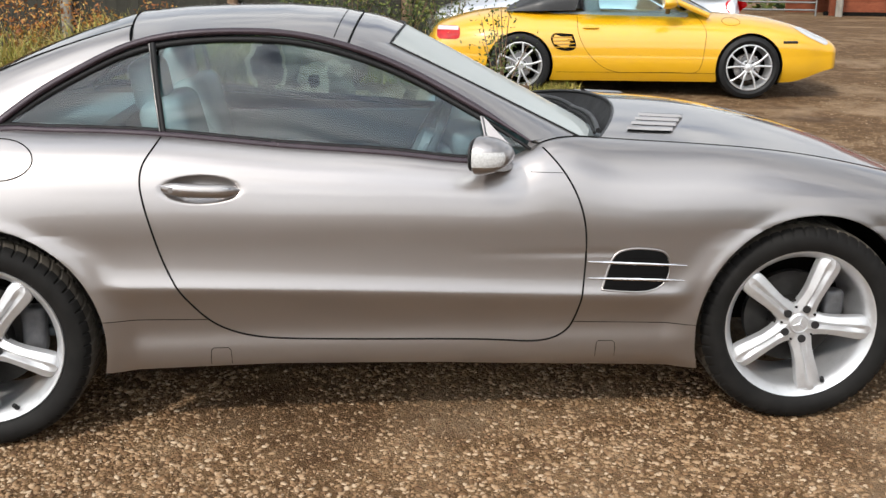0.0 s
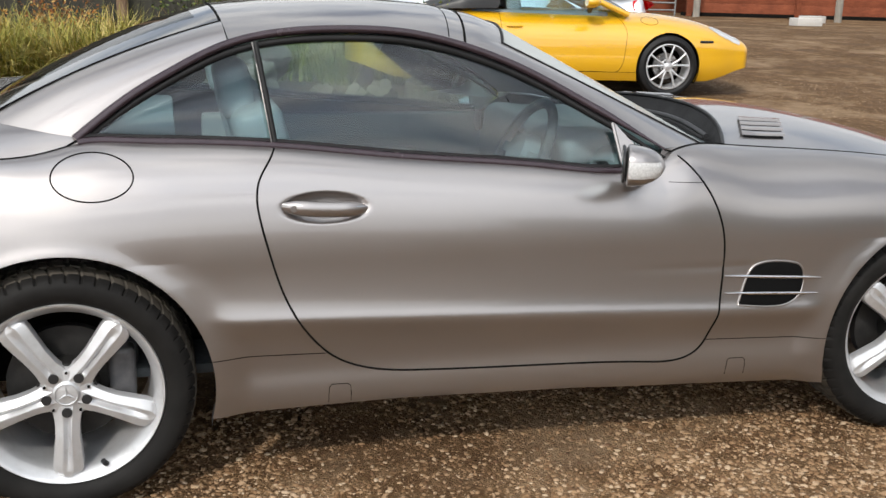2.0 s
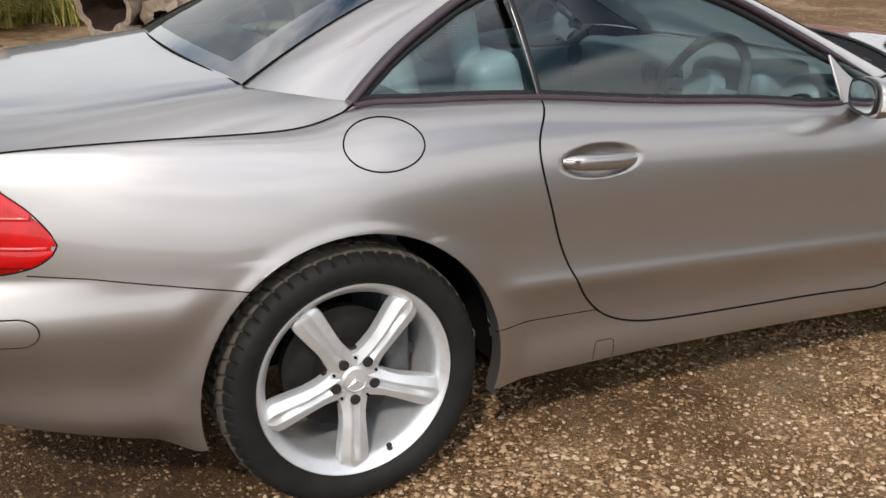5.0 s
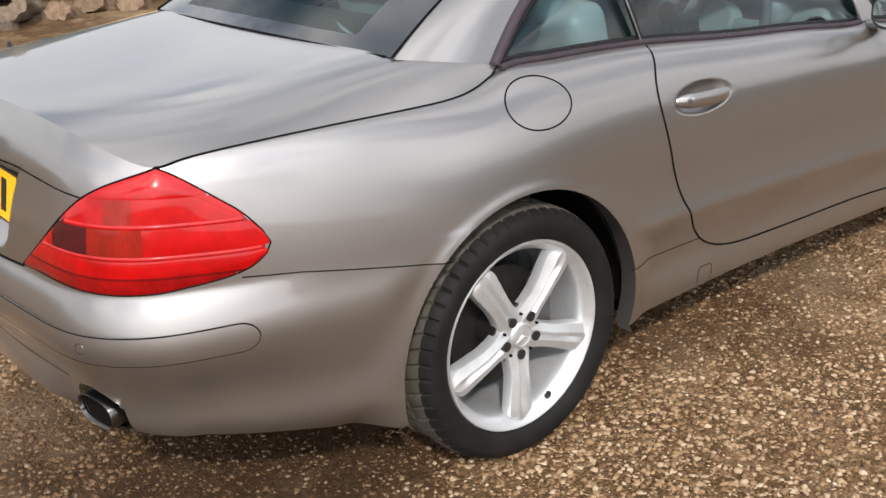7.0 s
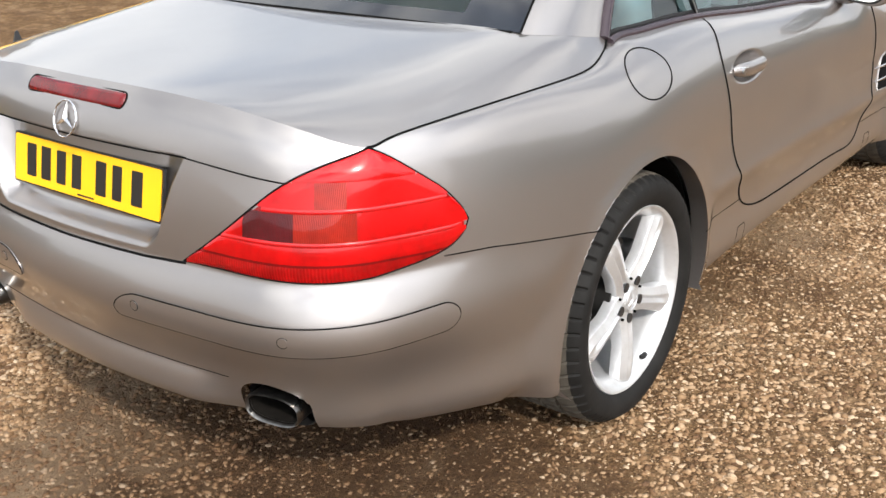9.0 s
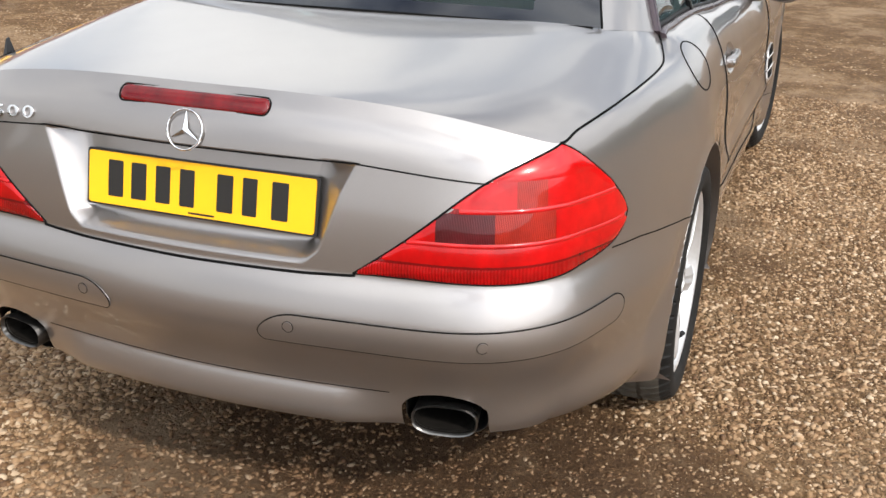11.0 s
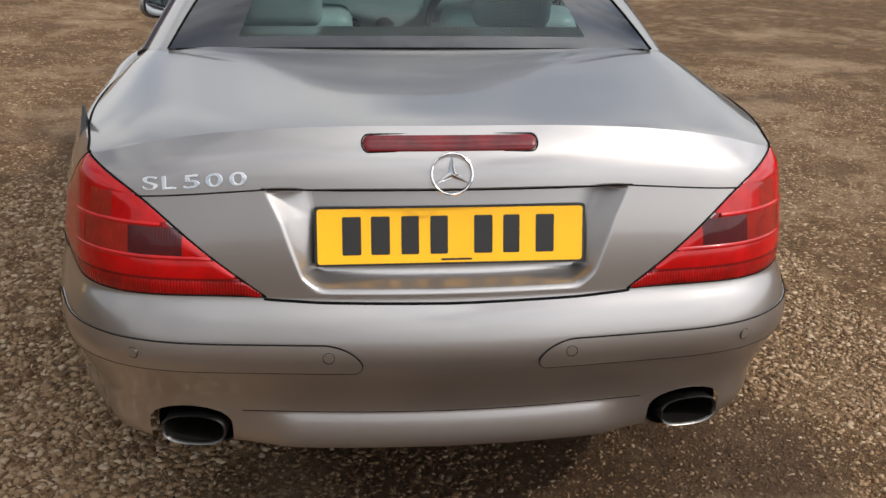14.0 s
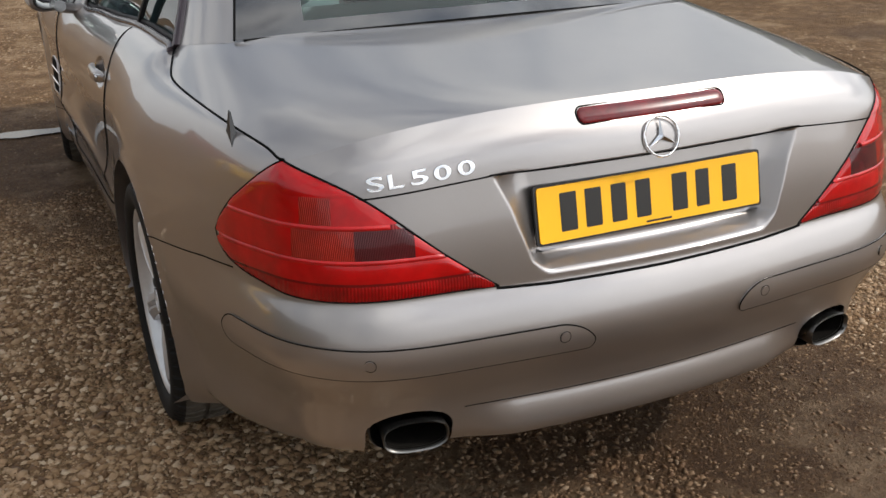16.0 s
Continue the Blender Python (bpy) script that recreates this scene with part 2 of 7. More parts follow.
def gravel_ground():
    m = Mat("gravel and mud")
    pos = m.node("NewGeometry").outputs["Position"]
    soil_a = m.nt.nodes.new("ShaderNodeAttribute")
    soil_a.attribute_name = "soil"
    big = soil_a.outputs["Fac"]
    mid = m.noise(3.2, 6, 0.62, pos, 0.3)
    vor = m.node("TexVoronoi", Scale=58.0)
    vor.feature = "F1"
    m.link(pos, vor.inputs["Vector"])
    vor2 = m.node("TexVoronoi", Scale=120.0)
    m.link(pos, vor2.inputs["Vector"])
    stone = m.ramp(vor.outputs["Color"], [(0.0, (0.0510, 0.0261, 0.0105)), (0.35, (0.1417, 0.0749, 0.0289)), (0.75, (0.2665, 0.1508, 0.0613)), (1.0, (0.4309, 0.2809, 0.1401))])
    fine = m.ramp(vor2.outputs["Color"], [(0.0, (0.0567, 0.0303, 0.0124)), (0.6, (0.1701, 0.0960, 0.0412)), (1.0, (0.3685, 0.2373, 0.1185))])
    soil = m.ramp(m.noise(75, 9, 0.78, pos), [(0.36, (0.0378, 0.0182, 0.0072)), (0.50, (0.1276, 0.0667, 0.0270)), (0.64, (0.2740, 0.1565, 0.0690))])
    soil = m.mix(0.28, soil, fine)
    bare = m.ramp(m.mix(0.65, mid, big), [(0.40, 0.0), (0.70, 1.0)])
    c = m.mix(0.5, stone, fine)
    c = m.mix(0.50, c, (0.050, 0.026, 0.011))
    c = m.mix(bare, c, soil)
    dry = m.noise(7.5, 9, 0.78, pos, 0.5)
    c = m.mix(m.ramp(dry, [(0.50, 0.0), (0.66, 0.55)]), c, (0.35, 0.235, 0.135))
    c = m.mix(m.ramp(dry, [(0.36, 0.55), (0.48, 0.0)]), c, (0.062, 0.030, 0.013))
    # darker moist soil; near the car this also paints in its shade
    wet_shade = m.ramp(big, [(0.48, 0.0), (0.76, 0.9)])
    c = m.mix(wet_shade, c, m.mix(0.72, c, (0.0300, 0.0130, 0.0052)))
    # trodden and driven lanes, darker and lighter drifts of fines
    lane = m.noise(0.95, 9, 0.70, pos, 0.25)
    c = m.mix(m.ramp(lane, [(0.40, 0.50), (0.50, 0.0)]), c, m.mix(0.72, c, (0.075, 0.040, 0.018)))
    c = m.mix(m.ramp(lane, [(0.50, 0.0), (0.66, 0.58)]), c, (0.37, 0.262, 0.165))
    m.base(c)
    m.rough(m.ramp(big, [(0.35, 0.88), (0.8, 0.74)]))
    h = m.mix(0.6, vor.outputs["Distance"], vor2.outputs["Distance"])
    h = m.mix(m.ramp(bare, [(0.0, 0.35), (1.0, 0.92)]), h, m.noise(70, 8, 0.72, pos))
    b1 = m.bump(h, 1.0, 0.025)
    n = m.node("Bump", Strength=0.5, Distance=0.03)
    m.link(mid, n.inputs["Height"])
    m.link(b1, n.inputs["Normal"])
    m.link(n.outputs["Normal"], m.b.inputs["Normal"])
    m.set(Specular_IOR_Level=0.2)
    return m.m


def stone_mat():
    m = Mat("flint gravel stones").set(Specular_IOR_Level=0.3)
    r = m.node("NewGeometry").outputs["Random Per Island"]
    c = m.ramp(r, [(0.0, (0.060, 0.028, 0.012)), (0.28, (0.150, 0.084, 0.040)), (0.58, (0.270, 0.172, 0.094)), (0.84, (0.345, 0.240, 0.148)), (1.0, (0.47, 0.37, 0.26))])
    pos = m.node("NewGeometry").outputs["Position"]
    dusty = m.ramp(m.noise(1.7, 6, 0.65, pos, 0.4), [(0.38, 0.0), (0.68, 0.45)])
    c = m.mix(dusty, c, m.mix(0.5, c, (0.1928, 0.1019, 0.0393)))
    # stones darken with the soil share, moisture and painted car shade together
    damp_shade = m.nt.nodes.new("ShaderNodeAttribute")
    damp_shade.attribute_name = "soil"
    c = m.mix(m.ramp(damp_shade.outputs["Fac"], [(0.48, 0.0), (0.80, 1.0)]), c, m.mix(0.62, c, (0.0520, 0.0230, 0.0095)))
    m.base(m.mix(m.ramp(m.noise(220, 3, 0.6), [(0.3, 0.0), (0.8, 0.28)]), c, (0.1928, 0.1123, 0.0525)))
    m.set(Roughness=0.7)
    return m.m


GRAVEL = gravel_ground()
STONES = stone_mat()
WATER = Mat("puddle water").set(Roughness=0.03, Base_Color=(0.05, 0.035, 0.022, 1), Specular_IOR_Level=0.6).m

# ---------------------------------------------------------------- mesh helpers
def thing(name, label, category, group="", kind="", at=(0, 0, 0)):
    ob = new(name)
    ob.empty_display_size = 0.1
    ob.matrix_world = Matrix.Translation(at)
    return tagged(ob, label, category, group, kind)


def mesh_ob(name, verts, faces, mat, parent=None, smooth=True, normals=None, label="", angle=None):
    me = bpy.data.meshes.new(name)
    me.from_pydata([tuple(map(float, v)) for v in verts], [], [tuple(map(int, f)) for f in faces])
    me.materials.append(mat)
    if smooth:
        me.polygons.foreach_set("use_smooth", [True] * len(me.polygons))
    if normals is not None:
        me.normals_split_custom_set_from_vertices([tuple(map(float, n)) for n in normals])
    elif angle is not None:
        me.set_sharp_from_angle(angle=radians(angle))
    me.update()
    ob = new(name, me)
    if parent is not None:
        ob.parent = parent
    if label:
        tagged(ob, label)
    return ob


def part(name, bm, mat, parent=None, label="", smooth=True, angle=40):
    """Links a bmesh as one mesh object under a thing or a part."""
    me = bpy.data.meshes.new(name)
    bmesh.ops.recalc_face_normals(bm, faces=bm.faces)
    bm.to_mesh(me)
    bm.free()
    me.materials.append(mat)
    if smooth:
        me.polygons.foreach_set("use_smooth", [True] * len(me.polygons))
        me.set_sharp_from_angle(angle=radians(angle))
    ob = new(name, me)
    if parent is not None:
        ob.parent = parent
    if label:
        tagged(ob, label)
    return ob


def grid_faces(n, m, loop=False, flip=False):
    """Quads of an n x m grid of vertices, index i * m + j."""
    i, j = np.meshgrid(np.arange(n if loop else n - 1), np.arange(m - 1), indexing="ij")
    k = (i + 1) % n
    f = np.stack([i * m + j, k * m + j, k * m + j + 1, i * m + j + 1], -1).reshape(-1, 4)
    return f[:, ::-1] if flip else f


CORE = None


def grid_ob(name, pts, mat, parent=None, label="", loop=False, flip=False, angle=None):
    pts = np.asarray(pts, float)
    n, m = pts.shape[:2]
    if CORE is not None:
        # faces look away from the middle of the thing
        d = np.cross(pts[1:, :-1] - pts[:-1, :-1], pts[:-1, 1:] - pts[:-1, :-1])
        flip = bool((d * (pts[:-1, :-1] - np.array(CORE))).sum() < 0)
    return mesh_ob(name, pts.reshape(-1, 3), grid_faces(n, m, loop, flip), mat, parent, label=label, angle=angle)


def box_bm(bm, size, m=None, bevel=0.0, seg=2):
    r = bmesh.ops.create_cube(bm, size=1.0)
    vs = r["verts"]
    bmesh.ops.scale(bm, vec=size, verts=vs)
    if bevel:
        es = list({e for v in vs for e in v.link_edges})
        g = bmesh.ops.bevel(bm, geom=es, offset=bevel, segments=seg, affect="EDGES", profile=0.6)
        vs = list({v for f in g["faces"] for v in f.verts} | {v for v in vs if v.is_valid})
    if m is not None:
        bmesh.ops.transform(bm, matrix=m, verts=[v for v in vs if v.is_valid])
    return vs


def box(name, size, m, mat, parent=None, bevel=0.0, label="", seg=2):
    bm = bmesh.new()
    box_bm(bm, size, m, bevel, seg)
    return part(name, bm, mat, parent, label)


def cyl(name, r, depth, m, mat, parent=None, r2=None, seg=32, label=""):
    bm = bmesh.new()
    bmesh.ops.create_cone(bm, cap_ends=True, segments=seg, radius1=r, radius2=r if r2 is None else r2, depth=depth, matrix=m)
    return part(name, bm, mat, parent, label)


def natural(tk, rows):
    """A natural cubic spline through rows at the parameters tk."""
    tk, y = np.asarray(tk, float), np.asarray(rows, float)
    if y.ndim == 1:
        y = y[:, None]
    n, h = len(tk), np.diff(tk)
    a, b = np.eye(n), np.zeros_like(y)
    for i in range(1, n - 1):
        a[i, i - 1], a[i, i], a[i, i + 1] = h[i - 1], 2 * (h[i - 1] + h[i]), h[i]
        b[i] = 6 * ((y[i + 1] - y[i]) / h[i] - (y[i] - y[i - 1]) / h[i - 1])
    mm = np.linalg.solve(a, b)

    def f(t):
        t = np.asarray(t, float)
        k = np.clip(np.searchsorted(tk, t) - 1, 0, n - 2)
        hk, u, w = h[k][..., None], (tk[k + 1] - t)[..., None], (t - tk[k])[..., None]
        return (mm[k] * u**3 + mm[k + 1] * w**3) / (6 * hk) + (y[k] / hk - mm[k] * hk / 6) * u + (y[k + 1] / hk - mm[k + 1] * hk / 6) * w

    return f


def curve_through(pts, n=60):
    """Points at even steps along a smooth curve through the given ones."""
    p = np.asarray(pts, float)
    t = np.r_[0, np.cumsum(np.linalg.norm(np.diff(p, axis=0), axis=1) ** 0.8)]
    f = natural(t, p)
    fine = f(np.linspace(0, t[-1], n * 6))
    s = np.r_[0, np.cumsum(np.linalg.norm(np.diff(fine, axis=0), axis=1))]
    return np.stack([np.interp(np.linspace(0, s[-1], n), s, fine[:, k]) for k in range(p.shape[1])], -1)


def sweep_bm(bm, pts, r, seg=8, closed=False, flat=1.0, up=(0, 0, 1)):
    """A tube along points; r may be one number or one per point; flat squashes it along the second axis."""
    p = [Vector(map(float, q)) for q in pts]
    n = len(p)
    rs = [r] * n if isinstance(r, (int, float)) else list(r)
    rings = []
    for i in range(n):
        a = p[i - 1] if i or closed else p[0]
        b = p[(i + 1) % n] if i < n - 1 or closed else p[-1]
        d = (b - a).normalized()
        s = d.cross(Vector(up))
        if s.length < 1e-4:
            s = d.cross(Vector((0, 1, 0.1)))
        s.normalize()
        t = s.cross(d)
        rings.append([bm.verts.new(p[i] + rs[i] * (math.cos(2 * math.pi * k / seg) * s + flat * math.sin(2 * math.pi * k / seg) * t)) for k in range(seg)])
    for i in range(n if closed else n - 1):
        u, v = rings[i], rings[(i + 1) % n]
        for k in range(seg):
            bm.faces.new((u[k], u[(k + 1) % seg], v[(k + 1) % seg], v[k]))
    if not closed:
        bm.faces.new(rings[0][::-1])
        bm.faces.new(rings[-1])


def tube(name, pts, r, mat, parent=None, seg=8, closed=False, flat=1.0, up=(0, 0, 1), label=""):
    bm = bmesh.new()
    sweep_bm(bm, pts, r, seg, closed, flat, up)
    return part(name, bm, mat, parent, label, angle=60)


def lathe_bm(bm, profile, seg=48, closed=False, m=None):
    """Spins (radius, along y) pairs round the y axis."""
    rings = []
    for k in range(seg):
        a = 2 * math.pi * k / seg
        rings.append([bm.verts.new((r * math.cos(a), y, r * math.sin(a))) for r, y in profile])
    q = len(profile)
    for k in range(seg):
        u, v = rings[k], rings[(k + 1) % seg]
        for j in range(q if closed else q - 1):
            bm.faces.new((u[j], u[(j + 1) % q], v[(j + 1) % q], v[j]))
    if m is not None:
        bmesh.ops.transform(bm, matrix=m, verts=bm.verts)


def smooth01(x, a, b):
    t = np.clip((np.asarray(x, float) - a) / (b - a), 0, 1)
    return t * t * (3 - 2 * t)

# ---------------------------------------------------------------- the pewter roadster
# x runs forward, y to its left, z up; the wheels stand at x = +-1.28.
CORE = (-0.3, 0, 0.55)
AXLE, HUB_R, HUB_F = 1.28, 0.322, 0.328
ARCH_R, ARCH_F = 0.372, 0.374
# widest outline in plan, from the middle of the tail round to the middle of the nose
PLAN = [(-2.312, 0.0), (-2.300, 0.24), (-2.278, 0.44), (-2.236, 0.63), (-2.135, 0.74), (-2.05, 0.776), (-1.95, 0.806), (-1.62, 0.868), (-1.46, 0.887), (-1.36, 0.894), (-1.285, 0.8955), (-1.215, 0.894), (-1.10, 0.889), (-1.0, 0.885),
        (-0.74, 0.877), (-0.38, 0.876), (0.0, 0.882), (0.25, 0.888), (0.34, 0.8905), (0.43, 0.893), (0.62, 0.898), (1.0, 0.908), (1.28, 0.910),
        (1.65, 0.868), (1.93, 0.75), (2.10, 0.52), (2.17, 0.25), (2.19, 0.0)]
# upper edge of the flanks: boot seam, window sill, bonnet seam
TOPS = [(-2.185, 0.0, 0.972), (-2.178, 0.228, 0.970), (-2.160, 0.42, 0.957), (-2.128, 0.59, 0.927), (-2.074, 0.688, 0.899), (-2.03, 0.699, 0.9050), (-1.95, 0.715, 0.9125),
        (-1.62, 0.752, 0.9175), (-1.46, 0.757, 0.9155), (-1.36, 0.752, 0.919), (-1.285, 0.735, 0.932), (-1.215, 0.717, 0.949), (-1.10, 0.714, 0.950), (-1.0, 0.716, 0.947), (-0.74, 0.724, 0.936), (-0.38, 0.738, 0.903), (0.0, 0.758, 0.876), (0.22, 0.768, 0.857), (0.31, 0.765, 0.868),
        (0.41, 0.757, 0.911), (0.618, 0.690, 0.919), (1.0, 0.710, 0.897), (1.28, 0.712, 0.868), (1.62, 0.672, 0.80), (1.87, 0.58, 0.735),
        (2.00, 0.42, 0.69), (2.06, 0.21, 0.675), (2.08, 0.0, 0.67)]
_full = lambda rows: [(r[0], r[1], *r[2:]) for r in rows[::-1]] + [(r[0], -r[1], *r[2:]) for r in rows[1:]]
_p, _t = np.array(_full(PLAN)), np.array(_full(TOPS))
_chord = np.r_[0, np.cumsum(np.linalg.norm(np.diff(_p, axis=0), axis=1))]
_mid = _chord[len(PLAN) - 1]
PLAN_AT, TOP_AT = natural(_chord - _mid, _p), natural(_chord - _mid, _t)
GIRTH = _chord[-1] - _mid

SIDE_Z = natural([0.19, 0.225, 0.245, 0.275, 0.305, 0.335, 0.36, 0.40, 0.440, 0.465, 0.480, 0.497, 0.525, 0.57, 0.62, 0.66],
                 [0.072, 0.044, 0.034, 0.0285, 0.0285, 0.0315, 0.0318, 0.0245, 0.011, 0.002, 0.0, 0.0045, 0.0105, 0.0150, 0.0172, 0.0175])
BUMP_Z = natural([0.19, 0.235, 0.265, 0.290, 0.315, 0.345, 0.38, 0.41, 0.45, 0.50, 0.53, 0.57, 0.61, 0.66],
                 [0.120, 0.082, 0.052, 0.034, 0.0265, 0.0255, 0.0265, 0.0240, 0.0155, 0.0045, 0.0, 0.002, 0.010, 0.0175])
REAR_Z = natural([0.27, 0.295, 0.32, 0.345, 0.375, 0.405, 0.45, 0.50, 0.54, 0.568, 0.588, 0.61, 0.635, 0.655, 0.67],
                 [0.155, 0.106, 0.080, 0.0680, 0.0620, 0.0555, 0.0380, 0.0120, 0.0, 0.0015, 0.0060, 0.0130, 0.0240, 0.0335, 0.0345])
LIP_Z = natural([0.290, 0.312, 0.332, 0.358, 0.384, 0.403], [0.112, 0.064, 0.046, 0.0445, 0.0495, 0.0555])
REAR_U = natural([0.0, 0.15, 0.35, 0.60, 0.645, 0.70, 0.85, 1.0], [0.0, 0.048, 0.146, 0.325, 0.358, 0.400, 0.60, 1.0])


def bottom_z(x):
    return np.interp(x, [-2.32, -2.2, -2.0, -1.85, -1.66, -0.9, -0.4, 0.12, 0.88, 1.7, 2.2], [0.324, 0.318, 0.296, 0.272, 0.222, 0.232, 0.241, 0.232, 0.20, 0.2, 0.2])


def flank(t, z):
    """The body's skin at the place t round the girth and the height z (arrays of one shape)."""
    p, q = PLAN_AT(t), TOP_AT(t)
    x = p[..., 0]
    reach = np.linalg.norm(q[..., :2] - p, axis=-1)
    rear, nose = smooth01(-x, 1.75, 2.2), smooth01(x, 1.6, 2.05)
    shift = np.interp(x, [-1.6, -0.9, 0.54, 1.2], [0.03, 0.025, -0.022, -0.03]) * smooth01(z, 0.36, 0.45) * (1 - smooth01(z, 0.52, 0.64))
    side = SIDE_Z(np.clip(z - shift, 0.19, 0.66))[..., 0]
    ends = smooth01(np.abs(x), 1.30, 1.55)
    side = side * (1 - ends) + BUMP_Z(np.clip(z, 0.19, 0.66))[..., 0] * ends
    tail = REAR_Z(np.clip(z, 0.27, 0.67))[..., 0]
    # the apron between the exhausts kicks out below a crease
    apron = np.where(z < 0.403, LIP_Z(np.clip(z, 0.29, 0.403))[..., 0], tail)
    mid = 1 - smooth01(np.abs(p[..., 1]), 0.30, 0.45)
    tail = tail * (1 - mid) + apron * mid
    low = side * (1 - rear) + tail * rear
    # the flank's creases fade into a plain flare round each wheel
    for xc, zc, r0_ in ((-AXLE, HUB_R, ARCH_R), (AXLE, HUB_F, ARCH_F)):
        near = (1 - smooth01(np.hypot(x - xc, z - zc) - r0_, 0.012, 0.105)) * (np.abs(p[..., 1]) > 0.6)
        flare = np.interp(z, [0.19, 0.23, 0.30, 0.40, 0.50, 0.60, 0.66], [0.036, 0.020, 0.010, 0.005, 0.005, 0.010, 0.0165])
        low = low * (1 - near) + flare * near
    u = np.clip((z - 0.66) / (q[..., 2] - 0.66), 0, 1)
    s0, r0 = 0.0175, 0.034
    tip = 0.03 + 0.34 * smooth01(-x, 1.0, 1.65)
    side_up = s0 + (reach - s0) * (tip * u + (1 - tip) * (1 - (1 - u**2.2) ** (1 / 2.0)))
    rear_up = r0 + (reach - r0) * REAR_U(u)[..., 0]
    high = side_up * (1 - rear) + rear_up * rear
    inset = np.where(z < 0.66, low, high)
    # the hollow for the number plate
    y = p[..., 1]
    half = np.interp(z, [0.66, 0.70, 0.80, 0.87], [0.245, 0.288, 0.326, 0.362])
    ramp = np.interp(z, [0.68, 0.86], [0.026, 0.080])
    wall = 1 - (1 - np.clip((half - np.abs(y)) / ramp, 0, 1)) ** 1.6
    sole = 1 - (1 - np.clip((z - 0.672) / 0.026, 0, 1)) ** 1.7
    hollow = wall * sole * (1 - smooth01(z, 0.856, 0.861))
    inset = inset + 0.046 * hollow * (x < -2.1)
    # the crease that runs along the door into the wing vent
    inset = inset + 0.0022 * smooth01(x, 0.10, 0.60) * (x < 0.66) * np.exp(-(((z - 0.590) / 0.011) ** 2)) * (np.abs(y) > 0.6)
    # the dish behind each door handle, and the wing vents
    dish = ((x + 0.615) / 0.116) ** 2 + ((z - 0.791) / 0.041) ** 2
    inset = inset + 0.024 * (1 - np.clip(dish, 0, 1) ** 1.5) * (np.abs(y) > 0.5)
    xy = p + (q[..., :2] - p) * (inset / np.maximum(reach, 1e-6))[..., None]
    # rolled lips round the wheel openings
    for xc, zc, r0_ in ((-AXLE, HUB_R, ARCH_R), (AXLE, HUB_F, ARCH_F)):
        r = np.hypot(xy[..., 0] - xc, z - zc)
        lip = 0.0045 * np.exp(-(((r - r0_) / 0.020) ** 2)) * (np.abs(y) > 0.6)
        xy[..., 1] += np.sign(y) * lip
    return np.concatenate([xy, z[..., None]], -1)


N_LOW, N_UP = 60, 88
_fine = np.linspace(0, 0.46, 153)
_half = np.r_[_fine, np.linspace(0.46, GIRTH, 440)[1:]]
_ts = np.r_[-_half[:0:-1], _half]
N_T = len(_ts)
_zt, _zb = TOP_AT(_ts)[:, 2], bottom_z(PLAN_AT(_ts)[:, 0])
_lo = np.linspace(0, 1, N_LOW, endpoint=False)[None] * (0.66 - _zb)[:, None] + _zb[:, None]
_k = np.linspace(0, 1, N_UP)
_up = 0.66 + (_zt - 0.66)[:, None] * (1 - (1 - _k) ** 1.4)[None]
_z = np.concatenate([_lo, _up], 1)
SKIN = flank(np.repeat(_ts[:, None], _z.shape[1], 1), _z)
N_V = SKIN.shape[1]


def normals_of(verts, faces):
    v = verts[faces]
    fn = np.cross(v[:, 2] - v[:, 0], v[:, 3] - v[:, 1])
    out = np.zeros_like(verts)
    for k in range(4):
        np.add.at(out, faces[:, k], fn)
    return out / np.maximum(np.linalg.norm(out, axis=1, keepdims=True), 1e-12)


skin_v, skin_f = SKIN.reshape(-1, 3), grid_faces(N_T, N_V, flip=True)
skin_n = normals_of(skin_v, skin_f)
_mid_t, _mid_v = (N_T // 2), N_LOW // 2
if skin_n[_mid_t * N_V + _mid_v][0] > 0:
    skin_f, skin_n = skin_f[:, ::-1], -skin_n

from mathutils.bvhtree import BVHTree

_tri = BVHTree.FromPolygons([tuple(v) for v in skin_v], [tuple(map(int, f)) for f in skin_f])


def on_side(x, z, s=-1, lift=0.0):
    """The skin of a flank at x and z; s is -1 for the right side."""
    hit, nrm, _, _ = _tri.ray_cast(Vector((x, s * 2.5, z)), Vector((0, -s, 0)))
    return np.array(hit + nrm * lift) if hit else np.array((x, s * 0.88, z))


def on_tail(y, z, lift=0.0):
    hit, nrm, _, _ = _tri.ray_cast(Vector((-4, y, z)), Vector((1, 0, 0)))
    return np.array(hit + nrm * lift) if hit else np.array((-2.2, y, z))


def girth_at(x=None, y=None):
    """Where round the right half the outline passes x on the flank, or y on the tail."""
    tt = np.linspace(0, GIRTH, 4000)
    p = PLAN_AT(tt)
    if y is not None:
        ok = p[:, 0] < -2.0
        return tt[ok][np.argmin(abs(-p[ok, 1] - y))]
    ok = p[:, 1] < -0.6
    return tt[ok][np.argmin(abs(p[ok, 0] - x))]


# --- the panels: one skin, split along the seams
DOOR = curve_through([(-0.728, 0.945), (-0.755, 0.905), (-0.783, 0.86), (-0.790, 0.81), (-0.768, 0.70), (-0.722, 0.555), (-0.662, 0.452), (-0.588, 0.377),
                      (-0.48, 0.336), (-0.34, 0.323), (0.0, 0.315), (0.31, 0.306), (0.44, 0.308), (0.505, 0.345), (0.532, 0.43), (0.545, 0.57),
                      (0.540, 0.675), (0.513, 0.768), (0.455, 0.862), (0.372, 0.945)], 160)


